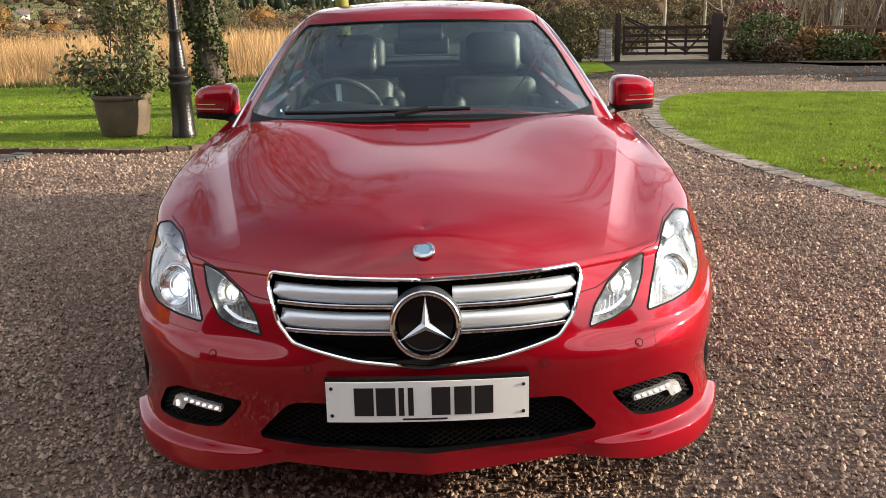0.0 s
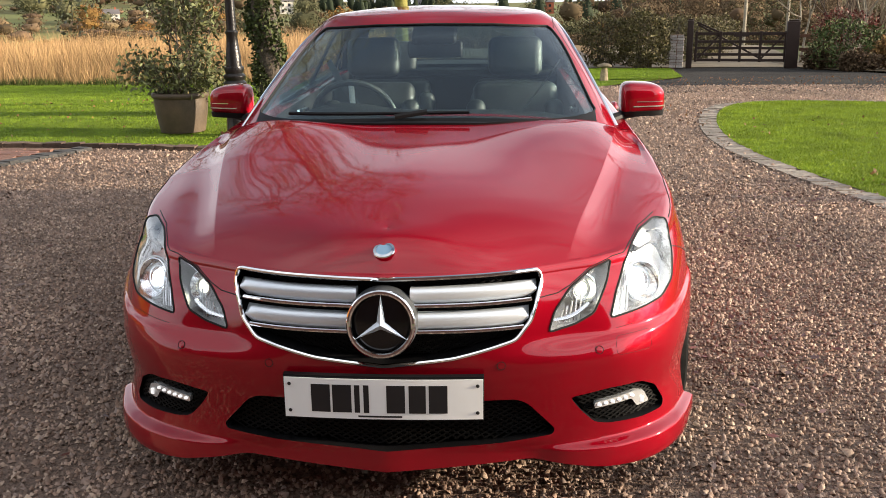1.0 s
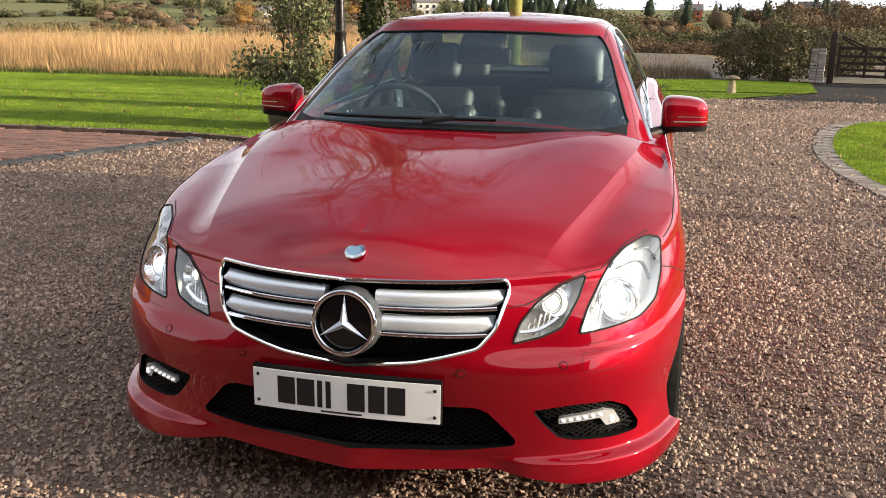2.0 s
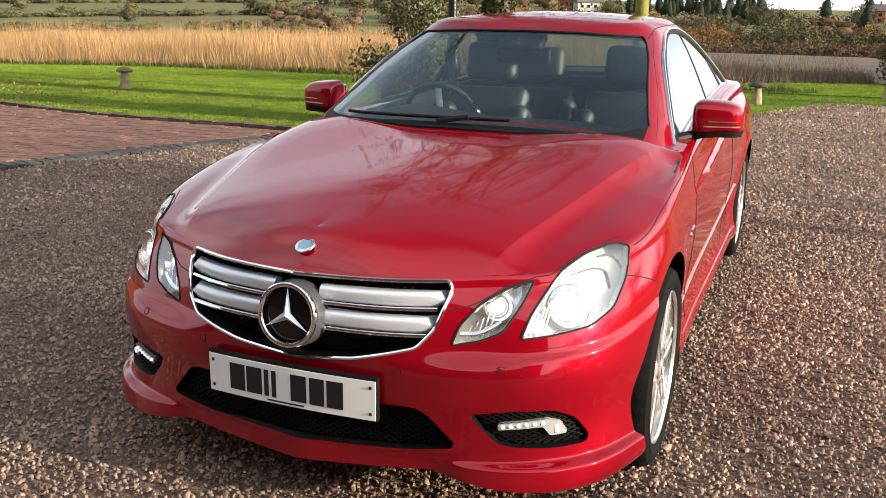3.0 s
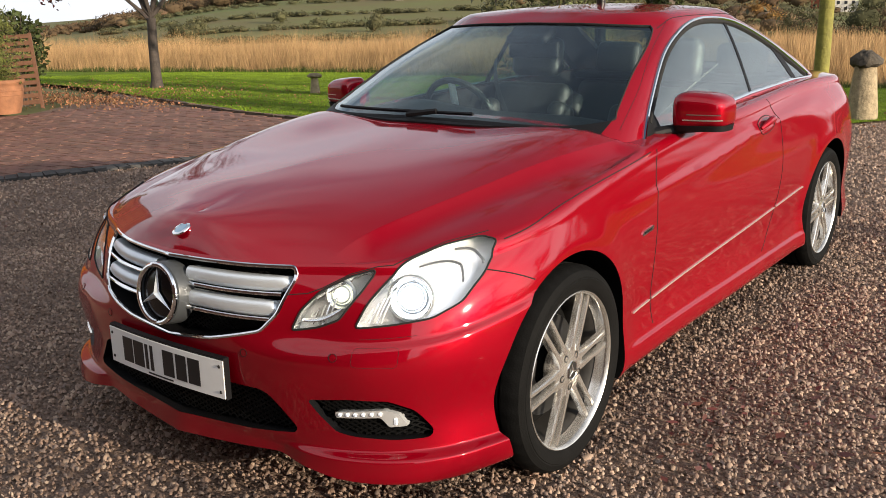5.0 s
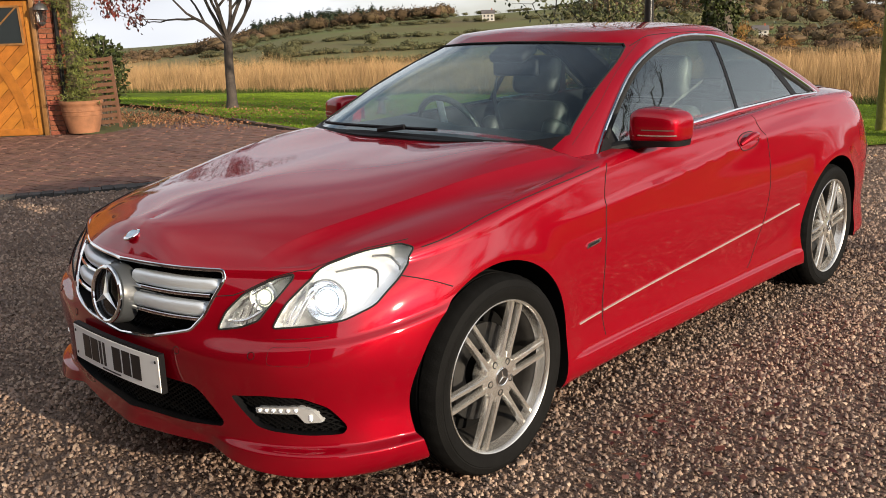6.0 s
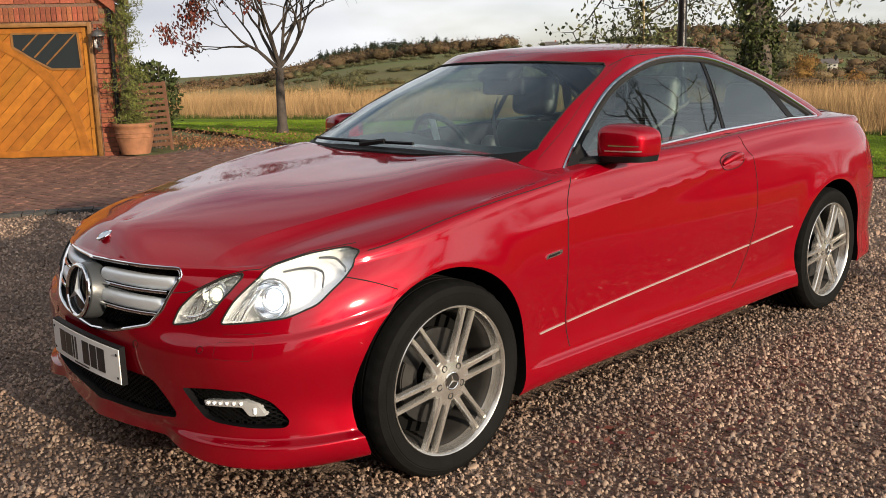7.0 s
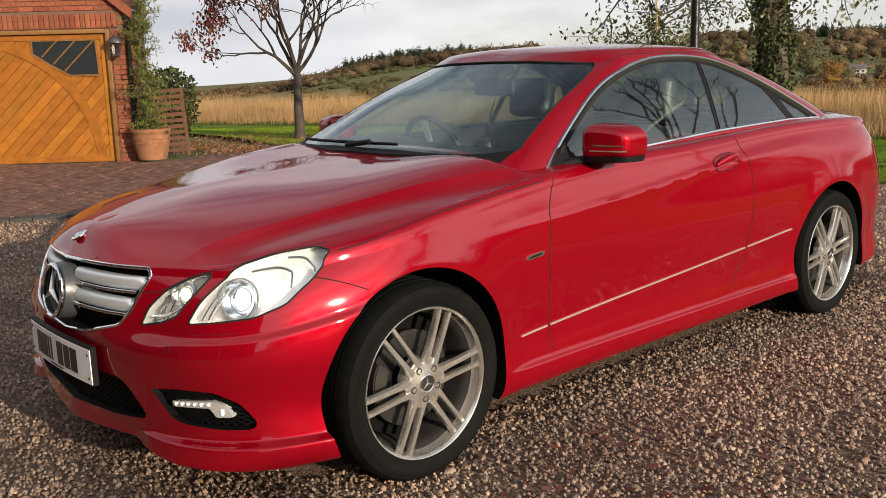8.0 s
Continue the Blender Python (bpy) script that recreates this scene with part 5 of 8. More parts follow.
# ---- car: cabin ----
bm = bmesh.new()
for x0, x1 in ((-0.63, 0.63),):
    prof = [(1.30, 0.955), (1.45, 0.975), (1.62, 0.980), (1.74, 0.965), (1.80, 0.925), (1.80, 0.80), (1.74, 0.62), (1.70, 0.40), (1.36, 0.40)]
    vs = []
    for x in np.linspace(x0, x1, 15):
        hood = 0.035 * math.exp(-((x + 0.37) / 0.17) ** 2)
        vs.append([bm.verts.new((x, y + 0.05 * (abs(x) / 0.7) ** 2, z + (hood if 1.4 < y < 1.79 and z > 0.9 else 0) - 0.045 * (abs(x) / 0.63) ** 4)) for y, z in prof])
    for a, b in zip(vs, vs[1:]):
        for i in range(len(prof)):
            bm.faces.new((a[i], a[(i + 1) % len(prof)], b[(i + 1) % len(prof)], b[i]))
    bm.faces.new(vs[0])
    bm.faces.new(vs[-1])
part("dashboard", bm, M_DASH, car, "black soft-touch dashboard", angle=50)
bm = bmesh.new()
tilt = Matrix.Translation((-0.37, 1.98, 0.90)) @ Matrix.Rotation(radians(-66), 4, "X")
add_tube(bm, [tilt @ Vector((0.185 * math.cos(a), 0.185 * math.sin(a), 0)) for a in np.linspace(0, 2 * math.pi, 41)[:-1]], 0.015, 10, closed=True)
wheel_ = part("steering_wheel", bm, M_LEATHER, car, "black leather steering wheel")
bm = bmesh.new()
for a in (0, 180, 270):
    d = Vector((math.cos(radians(a)), math.sin(radians(a)), 0))
    add_tube(bm, [tilt @ (d * 0.04 + Vector((0, 0, -0.02))), tilt @ (d * 0.18)], 0.016, 8, flat=0.5)
part("wheel_spokes", bm, M_SATIN, wheel_, "silver spokes")
bm = bmesh.new()
add_lathe(bm, [(0.0, 0.022), (0.05, 0.014), (0.066, -0.02), (0.05, -0.10), (0.0, -0.10)], 24)
bmesh.ops.transform(bm, matrix=tilt, verts=bm.verts)
part("airbag_cover", bm, M_LEATHER, wheel_, "black airbag cover")


def build_seat(x, y, name, lab, wide=0.50, back_top=1.02):
    s = new(name)
    s.parent = car
    s.matrix_basis = Matrix.Translation((x, y, 0))
    tagged(s, lab)
    lean = Matrix.Rotation(radians(-20), 3, "X")
    bm = bmesh.new()
    add_box(bm, wide, 0.52, 0.16, (0, -0.28, 0.50), Matrix.Rotation(radians(8), 3, "X"), 0.05, 4)
    part("seat_cushion", bm, M_LEATHER, s)
    bm = bmesh.new()
    h_ = back_top - 0.46
    add_box(bm, wide - 0.06, 0.12, h_, (0, 0.10, 0.46 + h_ / 2), lean, 0.05, 4)
    for sg in (1, -1):
        add_box(bm, 0.10, 0.17, h_ * 0.80, (sg * (wide / 2 - 0.05), 0.05, 0.45 + h_ * 0.45), lean, 0.045, 4)
    part("backrest", bm, M_LEATHER, s)
    bm = bmesh.new()
    add_box(bm, 0.28, 0.10, 0.20, (0, 0.22, back_top + 0.115), Matrix.Rotation(radians(-10), 3, "X"), 0.045, 4)
    part("headrest", bm, M_LEATHER, s)
    return s


for x in (-0.37, 0.37):
    build_seat(x, 2.45, "front_seat", "black leather front seat with a tall headrest")
    build_seat(x, 3.38, "rear_seat", "black leather rear seat", 0.52, 0.96)
    sg = 1 if x > 0 else -1
    bm = bmesh.new()
    pts = [(sg * 0.60, 2.62, 1.12), (sg * 0.52, 2.50, 1.02), (sg * 0.38, 2.40, 0.85), (sg * 0.20, 2.35, 0.60)]
    add_tube(bm, curve2(pts, 16), 0.018, 6, flat=0.12)
    part("seat_belt", bm, M_BELT, car, "grey seat belt")
bm = bmesh.new()
add_box(bm, 1.26, 0.46, 0.05, (0, 3.74, 0.985), None, 0.02, 2)
part("parcel_shelf", bm, M_DASH, car, "black parcel shelf")
bm = bmesh.new()
add_box(bm, 0.25, 0.03, 0.075, (0, 2.02, 1.205), None, 0.014, 3)
rv = part("rear_view_mirror", bm, M_BLACK, car, "black rear-view mirror")
bm = bmesh.new()
add_box(bm, 0.20, 0.12, 0.045, (0, 2.0, 1.268), Matrix.Rotation(radians(25), 3, "X"), 0.018, 3)
part("sensor_pod", bm, M_BLACK, rv, "sensor pod above the mirror")
for side in (1, -1):
    bm = bmesh.new()
    slab(bm, CAB, [(1.56, 0.88), (1.56, 0.925), (2.166, 0.955), (2.69, 0.98), (3.35, 0.99), (3.35, 0.90)], "X", side, -0.03, 0.06, 0.08)
    part("door_panel", bm, M_DASH, car, "black inner door panel")
    bm = bmesh.new()
    add_tube(bm, [(side * 0.655, 2.0, 0.93), (side * 0.63, 2.06, 0.925), (side * 0.63, 2.16, 0.925), (side * 0.655, 2.2, 0.93)], 0.012, 6)
    part("inner_handle", bm, M_CHROME, car, "chrome inner door handle")


# ---- planting tools ----
rng = np.random.default_rng(5)


def cloud(points, length, width, up=0.0, spread=1.0, jitter=0.4, lean=None):
    """Diamond-shaped leaves at the points, each turned its own way."""
    p = np.asarray(points, float)
    n = len(p)
    d = rng.normal(size=(n, 3)) * spread
    d[:, 2] += up
    if lean is not None:
        d += lean
    d /= np.linalg.norm(d, axis=1, keepdims=True) + 1e-9
    s = np.cross(d, rng.normal(size=(n, 3)))
    s /= np.linalg.norm(s, axis=1, keepdims=True) + 1e-9
    k = 1 + jitter * rng.uniform(-1, 1, (n, 1))
    l, w = length * k, width * k
    v = np.stack([p, p + d * l * 0.5 + s * w * 0.5, p + d * l, p + d * l * 0.5 - s * w * 0.5], 1).reshape(-1, 3)
    return v


def quads(name, v, mat, parent=None, label="", category="", kind="", tri=False):
    """A mesh of loose four-cornered (or three-cornered) leaves."""
    k = 3 if tri else 4
    n = len(v) // k
    me = bpy.data.meshes.new(name)
    me.vertices.add(n * k)
    me.vertices.foreach_set("co", np.asarray(v, np.float32).ravel())
    me.loops.add(n * k)
    me.loops.foreach_set("vertex_index", np.arange(n * k, dtype=np.int32))
    me.polygons.add(n)
    me.polygons.foreach_set("loop_start", np.arange(n, dtype=np.int32) * k)
    me.update(calc_edges=True)
    me.materials.append(mat)
    ob = new(name, me)
    if parent:
        ob.parent = parent
    return tagged(ob, label, category, kind=kind)


def blades(x, y, z, h, w, bend=0.35):
    """Upright three-cornered blades."""
    n = len(x)
    a = rng.uniform(0, 2 * math.pi, n)
    b = rng.uniform(0, 2 * math.pi, n)
    hh = h * rng.uniform(0.6, 1.25, n)
    base = np.stack([x, y, z], 1)
    s = np.stack([np.cos(a), np.sin(a), np.zeros(n)], 1) * (w / 2)
    tip = base + np.stack([np.cos(b) * hh * bend * rng.uniform(0, 1, n), np.sin(b) * hh * bend * rng.uniform(0, 1, n), hh], 1)
    return np.stack([base - s, base + s, tip], 1).reshape(-1, 3)


def grow(bm, start, way, length, radius, depth, tips, spread=0.5, up=0.15, kids=(2, 3), seg=5, wob=0.12, shrink=0.72, n=7, droop=0.0):
    """A limb that wanders, tapers and forks; the ends and twigs go into tips."""
    pts, p, d = [Vector(start)], Vector(start), Vector(way).normalized()
    for i in range(seg):
        d = (d + Vector(rng.normal(size=3)) * wob + Vector((0, 0, up - droop * (i / seg)))).normalized()
        p = p + d * (length / seg)
        pts.append(p.copy())
    r1 = radius * (0.62 if depth > 0 else 0.25)
    add_tube(bm, pts, radius, n, taper=list(np.linspace(radius, r1, len(pts))), cap=depth == 0)
    if depth <= 1:
        tips.extend(pts[1:])
    if depth > 0:
        for k in range(int(rng.integers(kids[0], kids[1] + 1))):
            w = (d + Vector(rng.normal(size=3)) * spread).normalized()
            grow(bm, pts[-1] if k < 2 else pts[-2], w, length * shrink * rng.uniform(0.8, 1.15), r1, depth - 1, tips, spread, up, kids, max(3, seg - 1), wob * 1.1, shrink, max(4, n - 1), droop)


M_BARK = material("grey brown bark", (0.080, 0.062, 0.047), 0.9, 0, 0.5, 9, 0.9, 30)
M_IVY = material("ivy leaves", (0.046, 0.058, 0.016), 0.68, 0, 0.3, 3, island=0.6, spec=0.25)
M_LAUREL = material("evergreen shrub leaves", (0.060, 0.082, 0.022), 0.7, 0, 0.3, 3, island=0.55, spec=0.25)
M_CONIFER = material("feathery conifer leaves", (0.105, 0.118, 0.028), 0.7, 0, 0.3, 3, island=0.5, spec=0.25)
M_AUTUMN = material("reddish autumn leaves", (0.105, 0.022, 0.013), 0.6, 0, 0.3, 3, island=0.5, spec=0.25)
M_LITTER = material("fallen leaves", (0.21, 0.098, 0.042), 0.75, 0, 0.3, 3, island=0.6)
M_BLADE = material("grass blades", (0.215, 0.300, 0.016), 0.6, 0, 0.5, 2.2, island=0.30, spec=0.12)
# a darker green for the back lawn and the grass by the gate
M_BLADE_BACK = material("darker grass blades", (0.155, 0.232, 0.016), 0.65, 0, 0.55, 1.6, island=0.32, spec=0.12)
M_TUFT = material("rank dark grass", (0.062, 0.080, 0.018), 0.7, 0, 0.4, 0.8, island=0.45, spec=0.12)
M_REED = material("dry reeds", (0.40, 0.258, 0.122), 0.8, 0, 0.42, 0.5, island=0.28, spec=0.12)
M_SCRUB = material("bare brown scrub", (0.105, 0.072, 0.042), 0.9, 0, 0.4, 0.3, island=0.5, spec=0.12)
M_WOOD_FAR = material("far autumn woods", (0.098, 0.067, 0.038), 0.95, 0, 0.5, 0.05, island=0.4, spec=0.12)
M_CONIFER_FAR = material("far dark conifers", (0.026, 0.034, 0.020), 0.95, 0, 0.3, 0.05, island=0.4, spec=0.12)
M_GOLD_FAR = material("far golden trees", (0.185, 0.100, 0.032), 0.95, 0, 0.4, 0.05, island=0.4, spec=0.12)
M_OLIVE_FAR = material("far olive trees", (0.080, 0.078, 0.038), 0.95, 0, 0.4, 0.05, island=0.4, spec=0.12)

# ---- lamp post ----
lamp = empty("lamp_post", Matrix.Translation((-2.58, 7.62, float(land(-2.58, 7.62)) + 0.03)), "black cast-iron lamp post with a ringed fluted base", "lamp post")
M_IRON = material("black painted iron", (0.012, 0.011, 0.011), 0.28, 0.2, 0.3, 20, 0.25, 40)
bm = bmesh.new()
add_lathe(bm, [(0.0, 0.0), (0.128, 0.0), (0.128, 0.04), (0.118, 0.07), (0.112, 0.30), (0.105, 0.50), (0.122, 0.53), (0.124, 0.56), (0.100, 0.585), (0.118, 0.615), (0.118, 0.635), (0.092, 0.66), (0.105, 0.70), (0.100, 0.73), (0.0, 0.735)], 28)
part("pedestal", bm, M_IRON, lamp)
bm = bmesh.new()
add_lathe(bm, [(0.085, 0.73), (0.078, 0.85), (0.062, 0.98), (0.058, 1.06), (0.066, 1.075), (0.066, 1.095), (0.052, 1.11), (0.047, 1.6), (0.044, 2.4), (0.042, 3.3), (0.0, 3.3)], 24)
part("shaft", bm, M_IRON, lamp)

# ---- potted shrub by the lamp post ----
def build_pot(name, at, label, r_top, r_bot, h, mat, rings):
    pot = empty(name, Matrix.Translation(at), label, "plant pot")
    bm = bmesh.new()
    prof = [(0.0, 0.0), (r_bot, 0.0)]
    for t in np.linspace(0.1, 0.85, 6):
        prof.append((r_bot + (r_top * 0.97 - r_bot) * math.sin(t * math.pi / 2) ** 1.0, h * t * 0.92))
    prof += [(r_top * 0.97, h * 0.86), (r_top * 1.03, h * 0.89), (r_top * 1.04, h * 0.97), (r_top, h), (r_top * 0.9, h), (r_top * 0.88, h * 0.9)]
    add_lathe(bm, prof, 40)
    part("vessel", bm, mat, pot, angle=50)
    for z in rings:
        bm = bmesh.new()
        rr = r_bot + (r_top * 0.97 - r_bot) * math.sin(min(1, z / 0.92) * math.pi / 2)
        add_tube(bm, [(rr * math.cos(a), rr * math.sin(a), h * z) for a in np.linspace(0, 2 * math.pi, 33)[:-1]], 0.008, 6, closed=True)
        part("moulding", bm, mat, pot)
    bm = bmesh.new()
    add_lathe(bm, [(0.0, h * 0.92), (r_top * 0.89, h * 0.91)], 24)
    part("soil", bm, M_EARTH, pot, "dark soil")
    return pot


M_STONEWARE = material("brown glazed stoneware", (0.078, 0.054, 0.032), 0.6, 0, 0.4, 6, 0.2, 40)
M_TERRA = material("weathered terracotta", (0.25, 0.110, 0.052), 0.85, 0, 0.35, 7, 0.3, 60)
PX, PY = -3.30, 7.92
PZ = float(land(PX, PY)) + 0.03
build_pot("stoneware_pot", (PX, PY, PZ), "brown stoneware pot on the lawn holding a shrub", 0.305, 0.245, 0.435, M_STONEWARE, [])
shrub = empty("potted_shrub", Matrix.Translation((PX, PY, PZ + 0.395)), "loose evergreen shrub tied to a cane", "shrub")
bm = bmesh.new()
tips = []
for k in range(9):
    a = rng.uniform(0, 6.28)
    grow(bm, (0.05 * math.cos(a), 0.05 * math.sin(a), 0), (0.35 * math.cos(a), 0.35 * math.sin(a), 1), rng.uniform(0.35, 0.8), 0.011, 2, tips, 0.45, 0.22, (2, 3), 4, 0.12, 0.75, 5)
for k in range(7):
    a = rng.uniform(0, 6.28)
    grow(bm, (0, 0, rng.uniform(0.0, 0.35)), (math.cos(a), math.sin(a), 0.35), rng.uniform(0.25, 0.45), 0.007, 1, tips, 0.4, 0.05, (2, 3), 4, 0.12, 0.75, 4)
for k in range(18):
    a = rng.uniform(0, 6.28)
    grow(bm, (0.16 * math.cos(a), 0.16 * math.sin(a), 0.0), (0.9 * math.cos(a), 0.9 * math.sin(a), rng.uniform(0.4, 1.4)), rng.uniform(0.16, 0.34), 0.006, 1, tips, 0.5, 0.1, (2, 3), 4, 0.12, 0.75, 4)
part("stem", bm, M_BARK, shrub)
tp = np.array([tuple(t) for t in tips])
tp = np.repeat(tp, 8, 0) + rng.normal(size=(len(tp) * 8, 3)) * 0.055
quads("foliage", cloud(tp, 0.066, 0.027, -0.1), material("light evergreen leaves", (0.095, 0.105, 0.034), 0.68, 0, 0.3, 3, island=0.55), shrub, "small glossy green leaves")
bm = bmesh.new()
add_tube(bm, [(0.10, -0.03, -0.02), (0.02, -0.02, 1.9)], 0.011, 8)
part("cane", bm, material("bamboo cane", (0.30, 0.23, 0.10), 0.5, 0, 0.2, 12), shrub, "yellow bamboo cane")

# ---- tall post behind the car ----
post = empty("timber_pole", Matrix.Translation((-1.11, 10.86, float(land(-1.11, 10.86)))), "tall timber pole yellow-green with algae", "pole")
bm = bmesh.new()
add_lathe(bm, [(0.0, 0.0), (0.095, 0.0), (0.09, 1.5), (0.086, 2.55), (0.07, 2.6), (0.0, 2.6)], 20)
part("shaft", bm, material("algae-covered timber", (0.20, 0.185, 0.033), 0.8, 0, 0.35, 10, 0.5, 30), post)

# ---- staddle stones ----
M_STADDLE = material("weathered limestone", (0.32, 0.255, 0.155), 0.9, 0, 0.45, 14, 0.6, 40)
M_STADDLE_PALE = material("sunlit lichened stone cap", (0.19, 0.15, 0.092), 0.95, 0, 0.5, 12, 0.8, 30)
M_STADDLE_CAP = material("lichen-dark stone cap", (0.07, 0.058, 0.043), 0.95, 0, 0.5, 12, 0.8, 30)


def build_staddle(x, y, h, label, wide=1.0, cap=1.0, cap_mat=M_STADDLE_CAP):
    s = empty("staddle_stone", Matrix.Translation((x, y, float(land(x, y)) + 0.02)), label, "staddle stone", "staddle stones on the lawn")
    bm = bmesh.new()
    add_lathe(bm, [(0.0, -0.03), (0.235 * h * wide, -0.03), (0.225 * h * wide, 0.1 * h), (0.16 * h * wide, 0.72 * h), (0.15 * h * wide, 0.78 * h), (0.0, 0.78 * h)], 20)
    for v in bm.verts:
        v.co += Vector(rng.normal(size=3)) * 0.006 * h
    part("pillar", bm, M_STADDLE, s, angle=60)
    bm = bmesh.new()
    add_lathe(bm, [(0.0, 0.765 * h), (0.30 * h * cap, 0.775 * h), (0.40 * h * cap, 0.82 * h), (0.39 * h * cap, 0.88 * h), (0.26 * h * cap, 0.96 * h), (0.10 * h * cap, 1.0 * h), (0.0, 1.0 * h)], 24)
    for v in bm.verts:
        v.co += Vector(rng.normal(size=3)) * 0.012 * h
    part("cap", bm, cap_mat, s, "weathered domed cap", angle=60)


build_staddle(-0.45, 10.25, 0.78, "tall pale staddle stone with a dark mossy cap", 1.0, 0.56)
build_staddle(-9.05, 9.75, 0.34, "small sunlit staddle stone on the lawn", 1.1, 0.95, M_STADDLE_PALE)
build_staddle(0.31, 13.8, 0.36, "small pinkish staddle stone on the lawn", 1.05, 1.1)
build_staddle(2.45, 17.6, 0.36, "small staddle stone near the gate hedge", 1.1, 1.1, M_STADDLE_PALE)

# ---- ivy-clad tree ----
ivy = empty("ivy_tree", Matrix.Translation((-2.72, 9.58, float(land(-2.72, 9.58)))), "old tree with ivy-clad trunk and drooping branches", "tree")
bm = bmesh.new()
tips = []
lean = [(0.06, 0, -0.1), (0.05, 0, 0.5), (-0.03, 0.02, 1.5), (-0.10, 0, 2.6), (-0.10, 0.03, 3.8), (-0.05, 0.0, 5.0)]
add_tube(bm, lean, 0.2, 14, taper=[0.21, 0.165, 0.155, 0.16, 0.14, 0.10])
for k, (a, zz) in enumerate(((0.3, 2.5), (1.4, 3.0), (2.6, 2.6), (3.6, 2.8), (4.6, 2.6), (5.5, 3.0), (0.9, 3.5), (3.1, 3.6), (2.0, 3.9), (5.0, 3.8), (4.1, 3.3), (0.0, 4.2), (1.6, 4.7), (3.4, 4.8), (4.9, 4.6))):
    low = k < 6
    grow(bm, (-0.08, 0, zz), (math.cos(a), math.sin(a), 0.45 if low else 0.95), 1.5 if low else 1.35, 0.045, 4, tips, 0.60, 0.10, (2, 3), 5, 0.17, 0.76, 6, 0.36 if low else 0.08)
part("trunk", bm, M_BARK, ivy, "grey trunk and limbs")
nv = 11000
a, zz = rng.uniform(0, 2 * math.pi, nv), rng.uniform(0.10, 4.2, nv)
cx = np.interp(zz, [p[2] for p in lean], [p[0] for p in lean])
rr = 0.150 + 0.035 * np.sin(a * 3 + zz * 4) + 0.03 * np.sin(zz * 9 + a) + rng.exponential(0.026, nv)
quads("ivy", cloud(np.stack([cx + rr * np.cos(a), rr * np.sin(a), zz], 1), 0.046, 0.040, -0.5, 0.7), M_IVY, ivy, "dense dark green ivy leaves")
tp = np.array([tuple(t) for t in tips])
tp = np.repeat(tp, 7, 0) + rng.normal(size=(len(tp) * 7, 3)) * 0.12
quads("foliage", cloud(tp, 0.060, 0.036, -0.7, 0.7), material("drooping olive leaves", (0.065, 0.070, 0.023), 0.5, 0, 0.3, 3, island=0.6), ivy, "sparse hanging green leaves")

# ---- young cherry tree ----
cherry = empty("cherry_tree", Matrix.Translation((-12.75, 9.25, float(land(-12.75, 9.25)))), "small bare tree with a few red leaves", "tree")
bm = bmesh.new()
tips = []
add_tube(bm, [(0, 0, -0.05), (0.01, 0, 0.2), (0.0, 0, 0.8), (0.03, 0.0, 1.3)], 0.14, 12, taper=[0.14, 0.10, 0.088, 0.082])
for k, (dx, dy, dz) in enumerate(((-0.62, -0.5, 1.0), (-0.3, 0.0, 1.2), (0.3, 0.3, 1.15), (0.65, 0.7, 0.9), (-0.42, -0.62, 0.95), (0.15, -0.2, 1.1), (0.5, 0.2, 1.0))):
    grow(bm, (0.02, 0, 1.22 + 0.03 * k), (dx, dy, dz), 0.82, 0.043, 5, tips, 0.40, 0.10, (2, 3), 4, 0.14, 0.79, 6, 0.05)
part("trunk", bm, material("dark cherry bark", (0.055, 0.042, 0.034), 0.8, 0, 0.45, 9, 0.8, 30), cherry, "slim brown trunk and bare branches")
tp = np.array([tuple(t) for t in tips])
keep = rng.uniform(size=len(tp)) < np.where((tp[:, 0] * 0.7 + tp[:, 1] * 0.7) < -0.25, np.where(tp[:, 2] < 2.9, 0.75, 0.15), 0.03)
tp = np.repeat(tp[keep], 3, 0)
tp = tp + rng.normal(size=tp.shape) * 0.07
quads("foliage", cloud(tp, 0.085, 0.045, -0.9, 0.5), M_AUTUMN, cherry, "drooping dark red leaves")

# ---- garage ----
GC, GD = Vector((-11.15, 4.78, 0)), Vector((-0.635, -0.772, 0)).normalized()
GN = Vector((GD.y, -GD.x, 0)) * -1
GN = GN if GN.x > 0 else -GN
GARAGE = Matrix(((GD.x, GN.x, 0, GC.x), (GD.y, GN.y, 0, GC.y), (0, 0, 1, 0), (0, 0, 0, 1)))  # along the wall, out of the wall, up
M_BRICK = material("red facing brick", (0.24, 0.070, 0.033), 0.85, 0, 0.35, 25, 0.5, 60, rnd=0.28)
M_BRICK_REST = material("red facing brickwork", (0.24, 0.070, 0.033), 0.85, 0, 0.35, 25, 0.5, 60, island=0.28)
M_MORTAR = material("sandy mortar", (0.15, 0.088, 0.060), 0.95, 0, 0.3, 30, 0.4, 80)
M_OAK = material("varnished orange oak", (0.31, 0.116, 0.016), 0.35, 0, 0.35, 7, 0.25, 50, coat=0.3, rnd=0.16)
M_OAK_DARK = material("oak frame", (0.20, 0.098, 0.030), 0.4, 0, 0.35, 9, 0.25, 50)
M_TILE = material("clay roof tile", (0.12, 0.05, 0.033), 0.9, 0, 0.4, 12, 0.6, 50)
DOOR_W, DOOR_H, WALL_L, WALL_R = 4.30, 1.99, 4.85, -0.42
garage = empty("garage", GARAGE, "red brick garage with a sunlit arched oak door", "garage")
EAVES, RIDGE_S, PITCH = 2.32, 2.2, 0.85


def gable_top(s):
    return EAVES + PITCH * (2.62 - abs(s - RIDGE_S))


